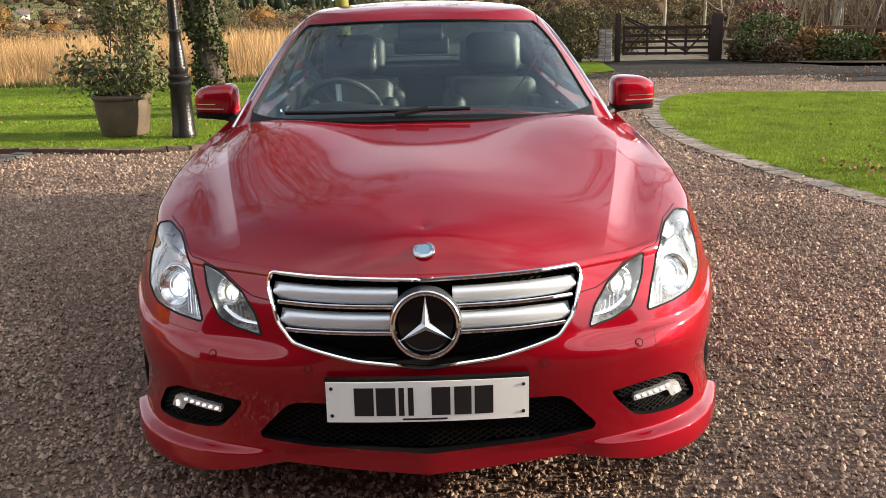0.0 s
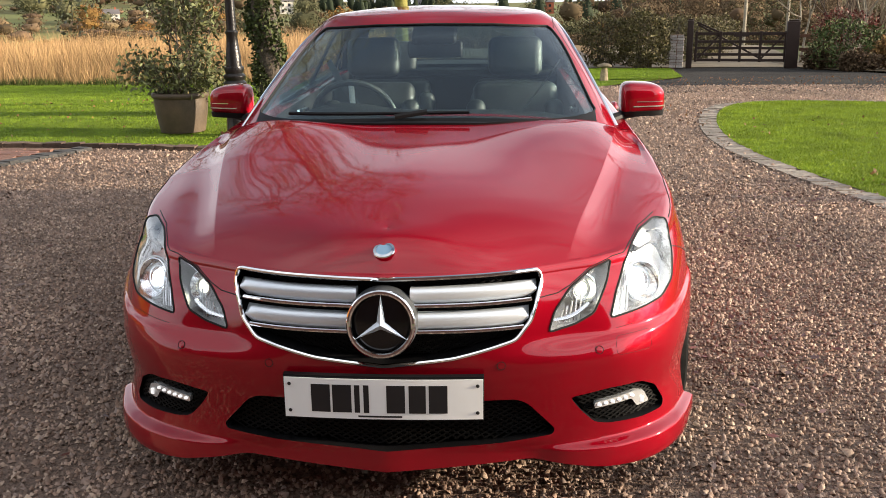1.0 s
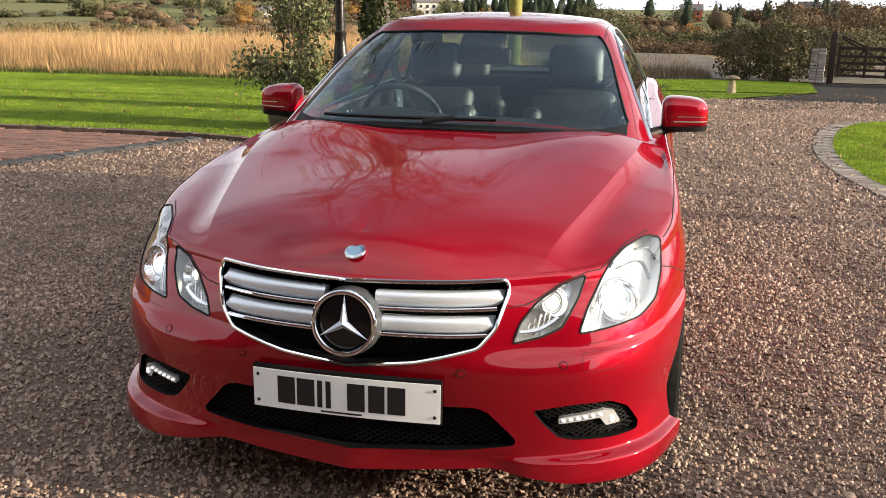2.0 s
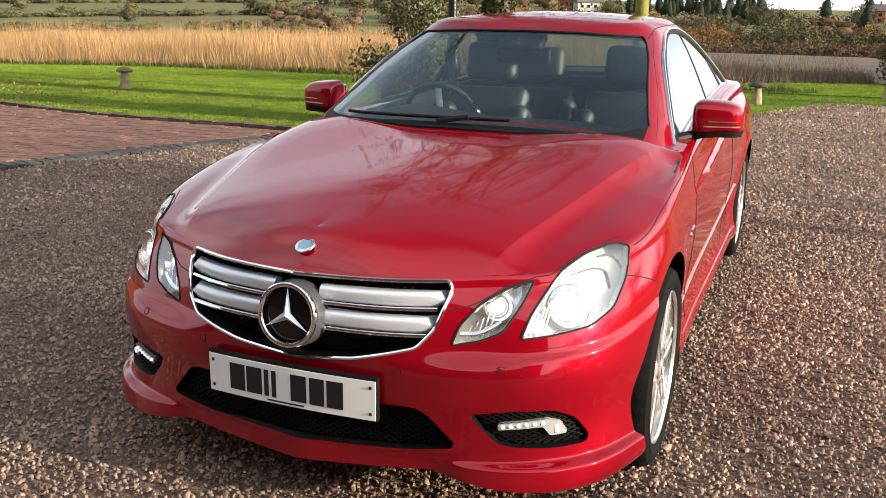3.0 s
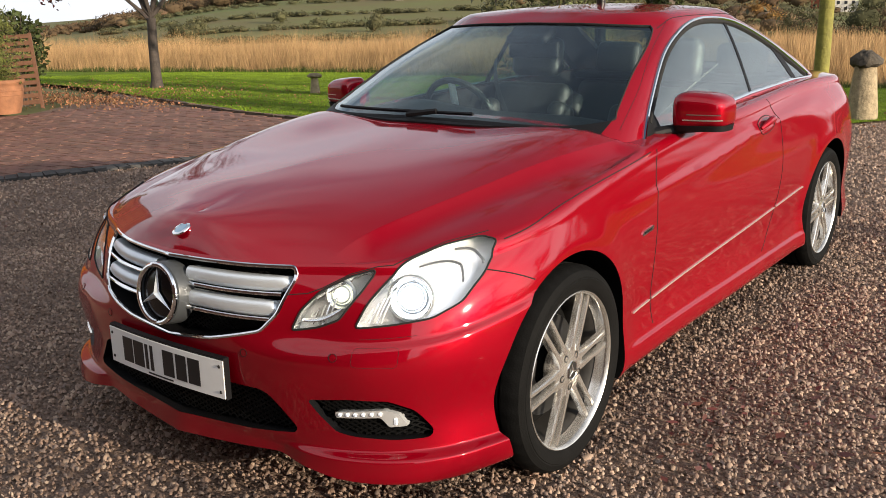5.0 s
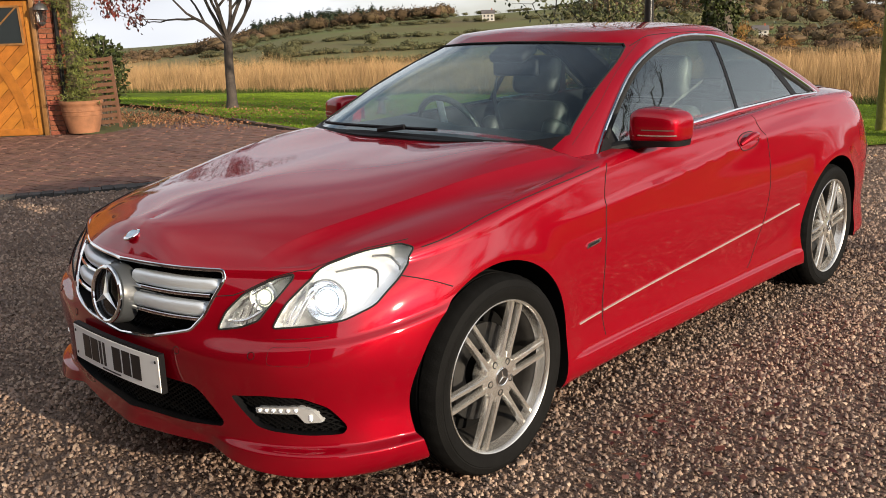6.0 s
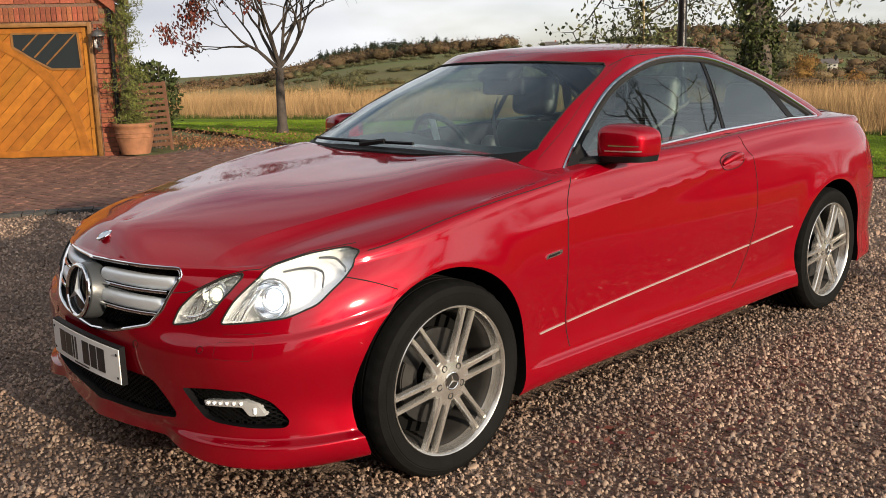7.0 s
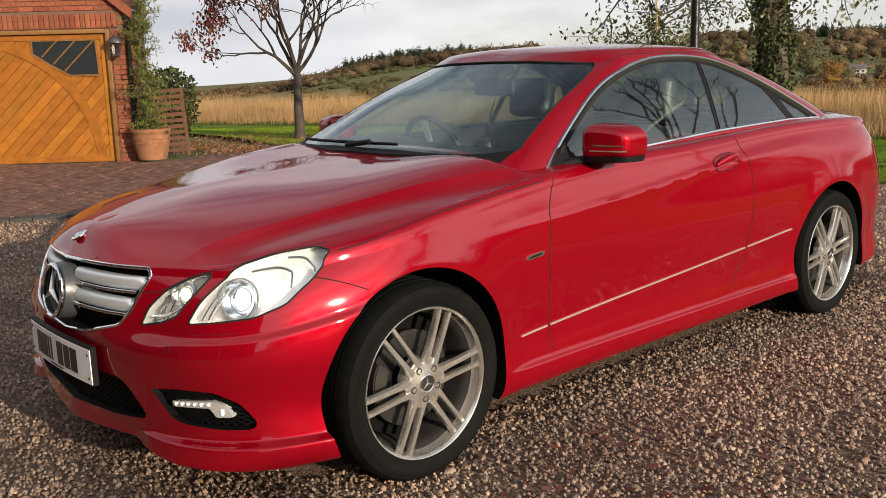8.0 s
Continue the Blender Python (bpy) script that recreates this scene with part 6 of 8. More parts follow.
bm = bmesh.new()
out = [(WALL_R + 0.01, 0.0), (-0.07, 0.0), (-0.07, DOOR_H + 0.07), (DOOR_W + 0.07, DOOR_H + 0.07), (DOOR_W + 0.07, 0.0), (WALL_L, 0.0), (WALL_L, gable_top(WALL_L)), (RIDGE_S, gable_top(RIDGE_S)), (WALL_R + 0.01, gable_top(WALL_R))]
add_prism(bm, out, -0.012, -0.22, "Y")
wall = part("front_wall", bm, M_MORTAR, garage, "brick gable wall", smooth=False)
bm = bmesh.new()
add_box(bm, 0.20, 0.3, EAVES, (WALL_R + 0.11, -0.37, EAVES / 2))
part("side_wall", bm, M_MORTAR, garage, "brick side wall", smooth=False)
bm = bmesh.new()
add_box(bm, 0.20, 0.3, EAVES, (WALL_L - 0.10, -0.37, EAVES / 2))
part("far_wall", bm, M_MORTAR, garage, "brick side wall", smooth=False)
bm = bmesh.new()
add_box(bm, 5.2, 0.2, EAVES, (RIDGE_S, -0.62, EAVES / 2))
part("back_wall", bm, M_MORTAR, garage, "brick back wall", smooth=False)
for sgn in (1, -1):
    bm = bmesh.new()
    s0, s1 = RIDGE_S, RIDGE_S + sgn * 2.66
    z0, z1 = EAVES + PITCH * 2.62 + 0.14, EAVES + PITCH * (2.62 - 2.66) + 0.14
    poly = [(s0, z0), (s1, z1), (s1, z1 - 0.10), (s0, z0 - 0.12)]
    add_prism(bm, poly, 0.09, -0.74, "Y")
    part("roof_slope", bm, M_TILE, garage, "clay tiled roof", smooth=False)
    bm = bmesh.new()
    poly = [(s0, z0 - 0.10), (s1, z1 - 0.09), (s1, z1 - 0.25), (s0, z0 - 0.27)]
    add_prism(bm, poly, 0.065, 0.095, "Y")
    part("barge_board", bm, M_BRICK_REST, garage, "red verge along the gable", smooth=False)
# door frame, boards, arch and windows
for s0, s1, z0, z1, nm in ((-0.065, 0.0, 0, DOOR_H + 0.065, "frame_post"), (DOOR_W, DOOR_W + 0.065, 0, DOOR_H + 0.065, "frame_post"), (0.0, DOOR_W, DOOR_H, DOOR_H + 0.065, "frame_head")):
    bm = bmesh.new()
    add_box(bm, s1 - s0, 0.10, z1 - z0, ((s0 + s1) / 2, -0.045, (z0 + z1) / 2), None, 0.006, 2)
    part(nm, bm, M_OAK_DARK, garage, "oak door frame")
door = new("garage_door")
door.parent = garage
door.matrix_basis = Matrix.Translation((0, -0.07, 0))
tagged(door, "varnished orange oak door with diagonal boards and an arch")
AC, AR = DOOR_W / 2, 2.0


def clip_poly(poly, nx, nz, c):
    """The part of a flat outline on one side of a line."""
    res = []
    for i in range(len(poly)):
        p, q = poly[i], poly[(i + 1) % len(poly)]
        a, b = p[0] * nx + p[1] * nz - c, q[0] * nx + q[1] * nz - c
        if a >= 0:
            res.append(p)
        if (a >= 0) != (b >= 0):
            t = a / (a - b)
            res.append((p[0] + (q[0] - p[0]) * t, p[1] + (q[1] - p[1]) * t))
    return res


def arch_z(s):
    return math.sqrt(max(0.0, 1 - ((s - AC) / AR) ** 2)) * 1.98


for half in (0, 1):
    lo_s, hi_s = (0.005, AC - 0.004) if half == 0 else (AC + 0.004, DOOR_W - 0.005)
    sg = 1 if half == 0 else -1
    # inside the arch: diagonal boards; the outline steps along the arch
    ss = np.linspace(AC, AC - AR * 0.995, 26) if half == 0 else np.linspace(AC, AC + AR * 0.995, 26)
    fan = [(float(np.clip(s, lo_s, hi_s)), min(DOOR_H - 0.01, arch_z(s))) for s in ss]
    fan = [((lo_s if half else hi_s), 0.02)] + fan[:-1] + [(fan[-1][0], 0.02)]
    fan = [(s, max(z, 0.02)) for s, z in fan]
    full = [(lo_s, 0.02), (hi_s, 0.02), (hi_s, DOOR_H - 0.01), (lo_s, DOOR_H - 0.01)]
    nx, nz = sg * 0.707, 0.707
    cs = [s * nx + z * nz for s, z in full]
    c = min(cs)
    while c < max(cs):
        b = clip_poly(clip_poly(full, nx, nz, c + 0.003), -nx, -nz, -(c + 0.135 - 0.003))
        if len(b) > 2:
            bm = bmesh.new()
            add_prism(bm, b, -0.022, -0.002 + 0.001 * rng.uniform(-1, 1), "Y")
            part("board", bm, M_OAK, door, smooth=False)
        c += 0.135
    bm = bmesh.new()
    ring = []
    for r0 in (1.0, 0.93):
        ring.append([(AC - sg * AR * r0 * math.cos(t), 1.98 * r0 * math.sin(t)) for t in np.linspace(0.01, 1.52, 30)])
    band = ring[0] + ring[1][::-1]
    band = [(float(np.clip(s, lo_s, hi_s)), min(z, DOOR_H - 0.008)) for s, z in band]
    add_prism(bm, band, -0.01, 0.012, "Y")
    part("arch_rail", bm, M_OAK, door, "curved oak rail", smooth=False)
    for s0, s1, z0, z1 in (((0.005, 0.10, 0.02, DOOR_H - 0.01), (0.10, AC - 0.1, DOOR_H - 0.09, DOOR_H - 0.01), (0.10, AC, 0.02, 0.12)) if half == 0 else ((DOOR_W - 0.10, DOOR_W - 0.005, 0.02, DOOR_H - 0.01), (AC + 0.1, DOOR_W - 0.10, DOOR_H - 0.09, DOOR_H - 0.01), (AC, DOOR_W - 0.10, 0.02, 0.12))):
        bm = bmesh.new()
        add_box(bm, s1 - s0, 0.03, z1 - z0, ((s0 + s1) / 2, 0.0, (z0 + z1) / 2), None, 0.004, 1)
        part("door_rail", bm, M_OAK, door)
    win = [(1.15, 1.90), (0.17, 1.90), (0.15, 1.36), (0.60, 1.36), (0.88, 1.52), (1.15, 1.70)]
    win = win if half == 0 else [(DOOR_W - s, z) for s, z in win]
    bm = bmesh.new()
    add_prism(bm, win, -0.006, 0.0045, "Y")
    wp = part("door_window", bm, material("dark garage glass", (0.02, 0.026, 0.03), 0.05, 0, coat=0.5), door, "dark glazed corner light", smooth=False)
    for k in range(len(win)):
        p, q = Vector((win[k][0], 0.006, win[k][1])), Vector((win[(k + 1) % len(win)][0], 0.006, win[(k + 1) % len(win)][1]))
        bm = bmesh.new()
        add_tube(bm, [p, q], 0.020, 4)
        part("glazing_bead", bm, M_OAK_DARK, wp)
    for k in (0.42, 0.70, 0.98):
        a_, b_ = (k - 0.22, 1.89), (k + 0.30, 1.39)
        seg_ = [(a_[0] + (b_[0] - a_[0]) * t, a_[1] + (b_[1] - a_[1]) * t) for t in np.linspace(0, 1, 24)]
        seg_ = [p for p in seg_ if p[0] > 0.16 and p[1] > 1.37 + max(0, (p[0] - 0.60)) * 0.63]
        if len(seg_) > 1:
            if half:
                seg_ = [(DOOR_W - s, z) for s, z in seg_]
            bm = bmesh.new()
            add_tube(bm, [(seg_[0][0], 0.006, seg_[0][1]), (seg_[-1][0], 0.006, seg_[-1][1])], 0.014, 4)
            part("glazing_bar", bm, M_OAK_DARK, wp)

# wall lantern
lant = empty("wall_lantern", GARAGE @ Matrix.Translation((-0.20, 0.0, 1.72)), "grey wall lantern beside the garage door", "lantern")
M_PEWTER = material("grey painted lantern metal", (0.10, 0.10, 0.10), 0.4, 0.6, 0.2, 20)
bm = bmesh.new()
add_box(bm, 0.08, 0.03, 0.16, (0, 0.015, 0.06), None, 0.008, 2)
part("back_plate", bm, M_PEWTER, lant)
bm = bmesh.new()
add_tube(bm, curve2([(0, 0.02, 0.10), (0, 0.10, 0.16), (0, 0.15, 0.20)], 8), 0.012, 6)
part("arm", bm, M_PEWTER, lant)
bm = bmesh.new()
add_lathe(bm, [(0.0, 0.25), (0.018, 0.24), (0.022, 0.215), (0.055, 0.20), (0.085, 0.17), (0.104, 0.13), (0.107, 0.112), (0.0, 0.112)], 16, "Z", (0, 0.15, 0))
part("hood", bm, M_PEWTER, lant, smooth=False)
bm = bmesh.new()
add_lathe(bm, [(0.080, 0.115), (0.055, -0.06), (0.0, -0.07)], 6, "Z", (0, 0.15, 0))
part("lantern_glass", bm, glass("frosted lantern glass", (0.9, 0.92, 0.9), 0.25), lant, smooth=False)
bm = bmesh.new()
add_lathe(bm, [(0.0, -0.05), (0.060, -0.055), (0.05, -0.08), (0.015, -0.11), (0.0, -0.12)], 6, "Z", (0, 0.15, 0))
part("base", bm, M_PEWTER, lant, smooth=False)
# rainwater pipe at the corner
pipe = empty("drainpipe", GARAGE @ Matrix.Translation((-0.36, 0.045, 0)), "black rainwater pipe on the garage corner", "drainpipe")
bm = bmesh.new()
add_tube(bm, [(0, 0, 0.05), (0, 0, 2.25)], 0.032, 10)
part("pipe", bm, M_BLACK, pipe)

# ---- potted conifer ----
TX, TY = -10.68, 5.17
build_pot("terracotta_pot", (TX, TY, 0.05), "weathered terracotta pot on the paving", 0.300, 0.215, 0.475, M_TERRA, [0.55, 0.68])
con = empty("potted_conifer", Matrix.Translation((TX, TY, 0.46)), "feathery green conifer in a terracotta pot", "conifer")
bm = bmesh.new()
add_tube(bm, [(0, 0, 0), (0.01, 0, 0.8), (-0.03, 0.02, 1.5), (-0.05, 0.03, 2.05)], 0.02, 8, taper=[0.028, 0.02, 0.012, 0.004])
ends = []
for k in range(170):
    z = 2.15 * rng.uniform(0, 1) ** 1.35
    a = rng.uniform(0, 6.28)
    l = float(np.interp(z, (0, 0.3, 0.6, 0.9, 1.15, 1.45, 1.8, 2.15), (0.34, 0.42, 0.34, 0.20, 0.24, 0.36, 0.26, 0.06))) * rng.uniform(0.35, 1.25)
    d = Vector((math.cos(a), math.sin(a), rng.uniform(0.0, 0.6) if z < 1.0 else rng.uniform(0.2, 0.9)))
    p0 = Vector((-0.02 * z, 0.01 * z, z))
    pts = [p0, p0 + d * l * 0.5, p0 + d * l + Vector((0, 0, -0.05))]
    add_tube(bm, pts, 0.004, 4, taper=[0.006, 0.004, 0.001])
    for t in np.linspace(0.15, 1.0, 13):
        ends.append(tuple(p0 + d * l * t + Vector((0, 0, -0.05 * t * t))))
part("stem", bm, M_BARK, con)
tp = np.repeat(np.array(ends), 3, 0)
quads("foliage", cloud(tp + rng.normal(size=tp.shape) * 0.020, 0.070, 0.011, 0.5, 0.8), M_CONIFER, con, "feathery yellow-green sprays")

# ---- slatted screen beside the pot, and a dark shrub behind ----
slat = empty("slatted_screen", Matrix.Translation((-11.42, 5.86, 0.0)) @ Matrix.Rotation(radians(50), 4, "Z") @ Matrix.Rotation(radians(-3), 4, "Y"), "brown slatted timber screen leaning by the garage", "screen")
M_SLAT = material("brown stained timber", (0.12, 0.052, 0.025), 0.7, 0, 0.3, 12, 0.3, 50)
for x in (-0.27, 0.27):
    bm = bmesh.new()
    add_box(bm, 0.05, 0.05, 1.12, (x, 0, 0.56), None, 0.004, 1)
    part("upright", bm, M_SLAT, slat)
for k in range(11):
    bm = bmesh.new()
    add_box(bm, 0.54, 0.022, 0.062, (0, -0.012, 0.10 + k * 0.098), None, 0.003, 1)
    part("slat", bm, M_SLAT, slat)


def build_bush(name, x, y, rx, ry, h, n, mat, label, leaf=0.08, lw=0.045, z0=0.05, dark=True, cat="shrub", stems=14):
    b = empty(name, Matrix.Translation((x, y, float(land(x, y)))), label, cat)
    bm = bmesh.new()
    for k in range(stems):
        a, q = rng.uniform(0, 6.28), rng.uniform(0, 0.8)
        add_tube(bm, curve2([(0.3 * rx * math.cos(a), 0.3 * ry * math.sin(a), -0.02), (0.6 * rx * q * math.cos(a), 0.6 * ry * q * math.sin(a), h * 0.5), (rx * q * math.cos(a), ry * q * math.sin(a), h * 0.92)], 6), 0.015, 5, taper=[0.02, 0.017, 0.014, 0.011, 0.008, 0.004])
    part("stem", bm, M_BARK, b)
    m = n
    u = rng.normal(size=(m, 3))
    u /= np.linalg.norm(u, axis=1, keepdims=True)
    r = rng.uniform(0.72, 1.0, m) * (1 + 0.16 * np.sin(u[:, 0] * 7 + 1) * np.cos(u[:, 1] * 6) + 0.10 * np.sin(u[:, 2] * 11 + u[:, 0] * 5))
    p = np.stack([u[:, 0] * rx * r, u[:, 1] * ry * r, z0 + (h - z0) * (0.5 + 0.5 * u[:, 2] * r)], 1)
    p = p[p[:, 2] > 0.0]
    quads("foliage", cloud(p, leaf, lw, 0.1, 0.9), mat, b)
    return b


build_bush("dark_shrub", -12.2, 6.28, 0.46, 0.45, 1.50, 1700, M_IVY, "dark evergreen shrub behind the slatted screen", 0.09, 0.05, 0.3)

# ---- gate, posts, hedge and planting by the lane ----
M_GATE = material("dark stained gate timber", (0.022, 0.010, 0.006), 0.85, 0, 0.3, 8, 0.3, 40)
GL, GR = Vector((5.72, 25.3, 0)), Vector((8.45, 24.7, 0))
gz = float(land(7, 25))
gdir = (GR - GL).normalized()
gate_m = Matrix.Translation((GL.x, GL.y, gz)) @ Matrix.Rotation(math.atan2(gdir.y, gdir.x), 4, "Z")
GW = (GR - GL).length
gate = empty("field_gate", gate_m, "closed dark five-bar timber gate", "gate")
for k, z in enumerate((0.24, 0.40, 0.58, 0.76, 0.98)):
    bm = bmesh.new()
    add_box(bm, GW - 0.30, 0.035, 0.075 if k < 4 else 0.09, (GW / 2, 0, z), None, 0.006, 1)
    part("bar", bm, M_GATE, gate)
for x in (0.18, 0.85, GW / 2, GW - 0.85, GW - 0.18):
    bm = bmesh.new()
    add_box(bm, 0.075, 0.05, 0.86, (x, -0.03, 0.62), None, 0.006, 1)
    part("stile", bm, M_GATE, gate)
for a, b in (((0.2, 0.22), (0.85, 0.98)), ((0.2, 1.24), (GW - 0.85, 0.30)), ((GW - 0.85, 0.24), (GW - 0.2, 0.98)), ((0.18, 1.30), (0.9, 0.98))):
    bm = bmesh.new()
    add_tube(bm, [(a[0], 0.03, a[1]), (b[0], 0.03, b[1])], 0.035, 4)
    part("brace", bm, M_GATE, gate)
bm = bmesh.new()
add_box(bm, 0.42, 0.02, 0.10, (GW / 2 + 0.02, -0.065, 0.95), None, 0.004, 1)
part("sign_board", bm, M_GATE, gate, "dark board on the gate")
for x, w, h in ((0.0, 0.17, 1.38), (GW, 0.34, 1.34)):
    p = empty("gate_post", gate_m @ Matrix.Translation((x, 0, 0)), "stout dark timber gate post" if w > 0.2 else "slim dark timber gate post", "gate post")
    bm = bmesh.new()
    add_box(bm, w, w, h, (0, 0, h / 2 - 0.02), None, 0.02, 2)
    part("post", bm, M_GATE, p)
    bm = bmesh.new()
    add_box(bm, w * 0.8, w * 0.8, 0.05, (0, 0, h), None, 0.015, 2)
    part("post_cap", bm, M_GATE, p)
stub = empty("brick_pier", gate_m @ Matrix.Translation((-0.36, 0.1, 0)), "low pale brick pier beside the gate", "pier")
M_PALE = material("pale reclaimed brick", (0.40, 0.36, 0.33), 0.9, 0, 0.3, 20, 0.4, 50, rnd=0.25)
bm = bmesh.new()
add_box(bm, 0.36, 0.30, 0.96, (0, 0, 0.47))
part("core", bm, M_MORTAR, stub, smooth=False)
for k in range(12):
    for j in (0, 1):
        bm = bmesh.new()
        add_box(bm, 0.19 if (k + j) % 2 else 0.17, 0.32, 0.066, (-0.10 + 0.20 * j, -0.005, 0.05 + k * 0.078), None, 0.005, 1)
        part("brick", bm, M_PALE, stub, smooth=False)
# post and rail fence beyond the gate
patch("lane_verge", [(8.7, 24.6), (8.9, 22.4), (9.8, 20.6), (11.2, 19.6), (14.5, 17.4), (22, 16.6), (26, 30), (9.4, 30)], 0.9, material("leaf-strewn verge", (0.10, 0.070, 0.036), 0.95, 0, 0.5, 3, 0.9, 30), 0.045, "leaf-strewn earth bank beside the lane", "verge")
fence = empty("rail_fence", gate_m @ Matrix.Translation((GW + 0.2, 0, 0)), "weathered post and rail fence", "fence")
for k in range(5):
    bm = bmesh.new()
    add_box(bm, 0.10, 0.10, 1.15, (0.8 + k * 1.8, 0, 0.5), None, 0.01, 1)
    part("post", bm, M_SLAT, fence)
for z in (0.55, 0.92):
    bm = bmesh.new()
    add_box(bm, 8.6, 0.04, 0.09, (4.3, 0.05, z), None, 0.006, 1)
    part("rail", bm, M_SLAT, fence)
M_TAWNY = material("tawny dry grasses", (0.21, 0.125, 0.045), 0.85, 0, 0.4, 2, island=0.5, spec=0.25)
M_HEDGE = material("clipped hedge leaves", (0.080, 0.068, 0.025), 0.7, 0, 0.3, 2, island=0.6, spec=0.25)
build_bush("clipped_hedge", 4.45, 25.5, 0.75, 1.4, 1.75, 7000, M_HEDGE, "tall clipped hedge beside the gate", 0.075, 0.05, 0.0, cat="hedge")
build_bush("clipped_hedge", 3.45, 26.4, 0.8, 1.2, 1.65, 5000, M_HEDGE, "tall clipped hedge beside the gate", 0.075, 0.05, 0.0, cat="hedge")
for x, y, rx, h, m, lab in ((9.45, 23.3, 0.95, 1.35, M_LAUREL, "rounded evergreen shrub by the lane"), (10.45, 22.5, 0.6, 0.9, M_TAWNY, "tawny dry shrub by the lane"), (11.1, 21.9, 0.85, 0.75, M_LAUREL, "low green shrub by the lane"), (12.2, 21.5, 0.8, 0.72, M_TAWNY, "tawny dry shrub by the lane"), (13.5, 21.0, 1.0, 0.85, M_IVY, "low green shrub by the lane"), (9.35, 22.0, 0.5, 0.5, M_SCRUB, "low brown plant by the gate post"), (8.95, 23.6, 0.5, 0.62, M_SCRUB, "low brown plant by the gate post")):
    build_bush("lane_shrub", x, y, rx, rx * 0.9, h, 2600, m, lab, 0.09, 0.05, 0.0)
# the verge and the hedge that run on behind the gate
patch("verge", [(4.6, 25.6), (9.6, 25.2), (11.5, 34), (15, 52), (6.5, 52), (4.2, 34)], 1.2, material("dry tawny verge", (0.20, 0.155, 0.095), 0.95, 0, 0.45, 1.2, 0.7, 14), 0.035, "dry tawny grass verge behind the gate", "verge")
for k in range(7):
    build_bush("field_hedge", 5.9 + 0.85 * k, 29.0 + 2.5 * k, 0.75, 1.6, 1.62 + 0.12 * math.sin(k * 2.4), 1900, M_HEDGE, "low olive brown hedge running on behind the gate", 0.09, 0.06, 0.0, cat="hedge")
build_bush("red_shrub", 9.75, 24.3, 0.85, 0.8, 1.66, 1100, M_AUTUMN, "shrub with red autumn leaves by the lane", 0.08, 0.045, 0.6)


def build_bare_tree(x, y, h, label, name="birch_tree", seed_kids=(2, 3), stems=1, mat=None, thick=1.0):
    t = empty(name, Matrix.Translation((x, y, float(land(x, y)))), label, "tree")
    bm = bmesh.new()
    tips_ = []
    for k in range(stems):
        w = Vector((rng.uniform(-0.25, 0.25), rng.uniform(-0.25, 0.25), 1))
        grow(bm, (0.15 * k, 0.1 * k, -0.05), w, h * 0.36, thick * (0.03 + 0.012 * h), 4, tips_, 0.34, 0.14, seed_kids, 5, 0.07, 0.72, 6)
    part("trunk", bm, mat or M_BIRCH, t, "bare branches")
    return t


M_TWIG = material("brown sapling bark", (0.10, 0.068, 0.045), 0.85, 0, 0.4, 5, 0.4, 30)
M_BIRCH = material("pale birch bark", (0.26, 0.225, 0.165), 0.8, 0, 0.45, 5, 0.4, 30)
for k, (x, y, h) in enumerate(((11.5, 28.5, 4.5), (12.8, 27.2, 5.2), (13.9, 29.0, 5.0), (15.2, 27.4, 4.6), (16.6, 28.6, 5.4), (10.4, 30.5, 4.4), (18.2, 27.0, 5.0), (14.6, 25.6, 4.2))):
    build_bare_tree(x, y, h, "slim bare birch tree by the lane", stems=2, thick=0.6)
for k in range(16):
    build_bare_tree(11.5 + 1.05 * k + rng.uniform(-0.5, 0.5), 29.5 + 3.5 * math.sin(k * 2.3), rng.uniform(4.2, 6.2), "slim bare sapling in the wood by the lane", stems=3, mat=M_TWIG, thick=0.55)
build_bare_tree(11.7, 20.4, 18.0, "tall bare tree beyond the lane", "bare_tree", (3, 3), 1, M_BARK, 0.45)
build_bare_tree(16.5, 4.2, 6.0, "slim bare tree at the far edge of the side lawn", "bare_tree", (2, 3), 1, M_BARK, 0.9)

# thin close-set trunks of the copse behind them
bm = bmesh.new()
for k in range(300):
    y = rng.uniform(29, 48)
    x = 0.37 * (y + 2) + 20 * rng.uniform(0, 1) ** 1.2 + 0.8 * math.sin(3.1 * k)
    z = float(land(x, y)) - 0.05
    h, a = rng.uniform(2.6, 5.5), rng.uniform(0, 6.28)
    lean_ = Vector((rng.normal() * 0.20, rng.normal() * 0.12, 1))
    top = Vector((x, y, z)) + lean_ * h
    add_tube(bm, [(x, y, z), Vector((x, y, z)) + lean_ * h * 0.5 + Vector((rng.normal() * 0.06, 0, 0)), top], 0.03, 4, taper=[0.034, 0.024, 0.006])
    for j in range(5):
        p0 = Vector((x, y, z)) + lean_ * h * rng.uniform(0.3, 0.9)
        a = rng.uniform(0, 6.28)
        add_tube(bm, [p0, p0 + Vector((math.cos(a), math.sin(a), 1.3)) * rng.uniform(0.3, 0.7)], 0.01, 3, taper=[0.012, 0.004])
ob = part("copse", bm, material("tan sapling bark", (0.24, 0.175, 0.11), 0.85, 0, 0.4, 0.8, island=0.45))
tagged(ob, "thin close-set bare trunks of the copse", "copse", kind="stuff")

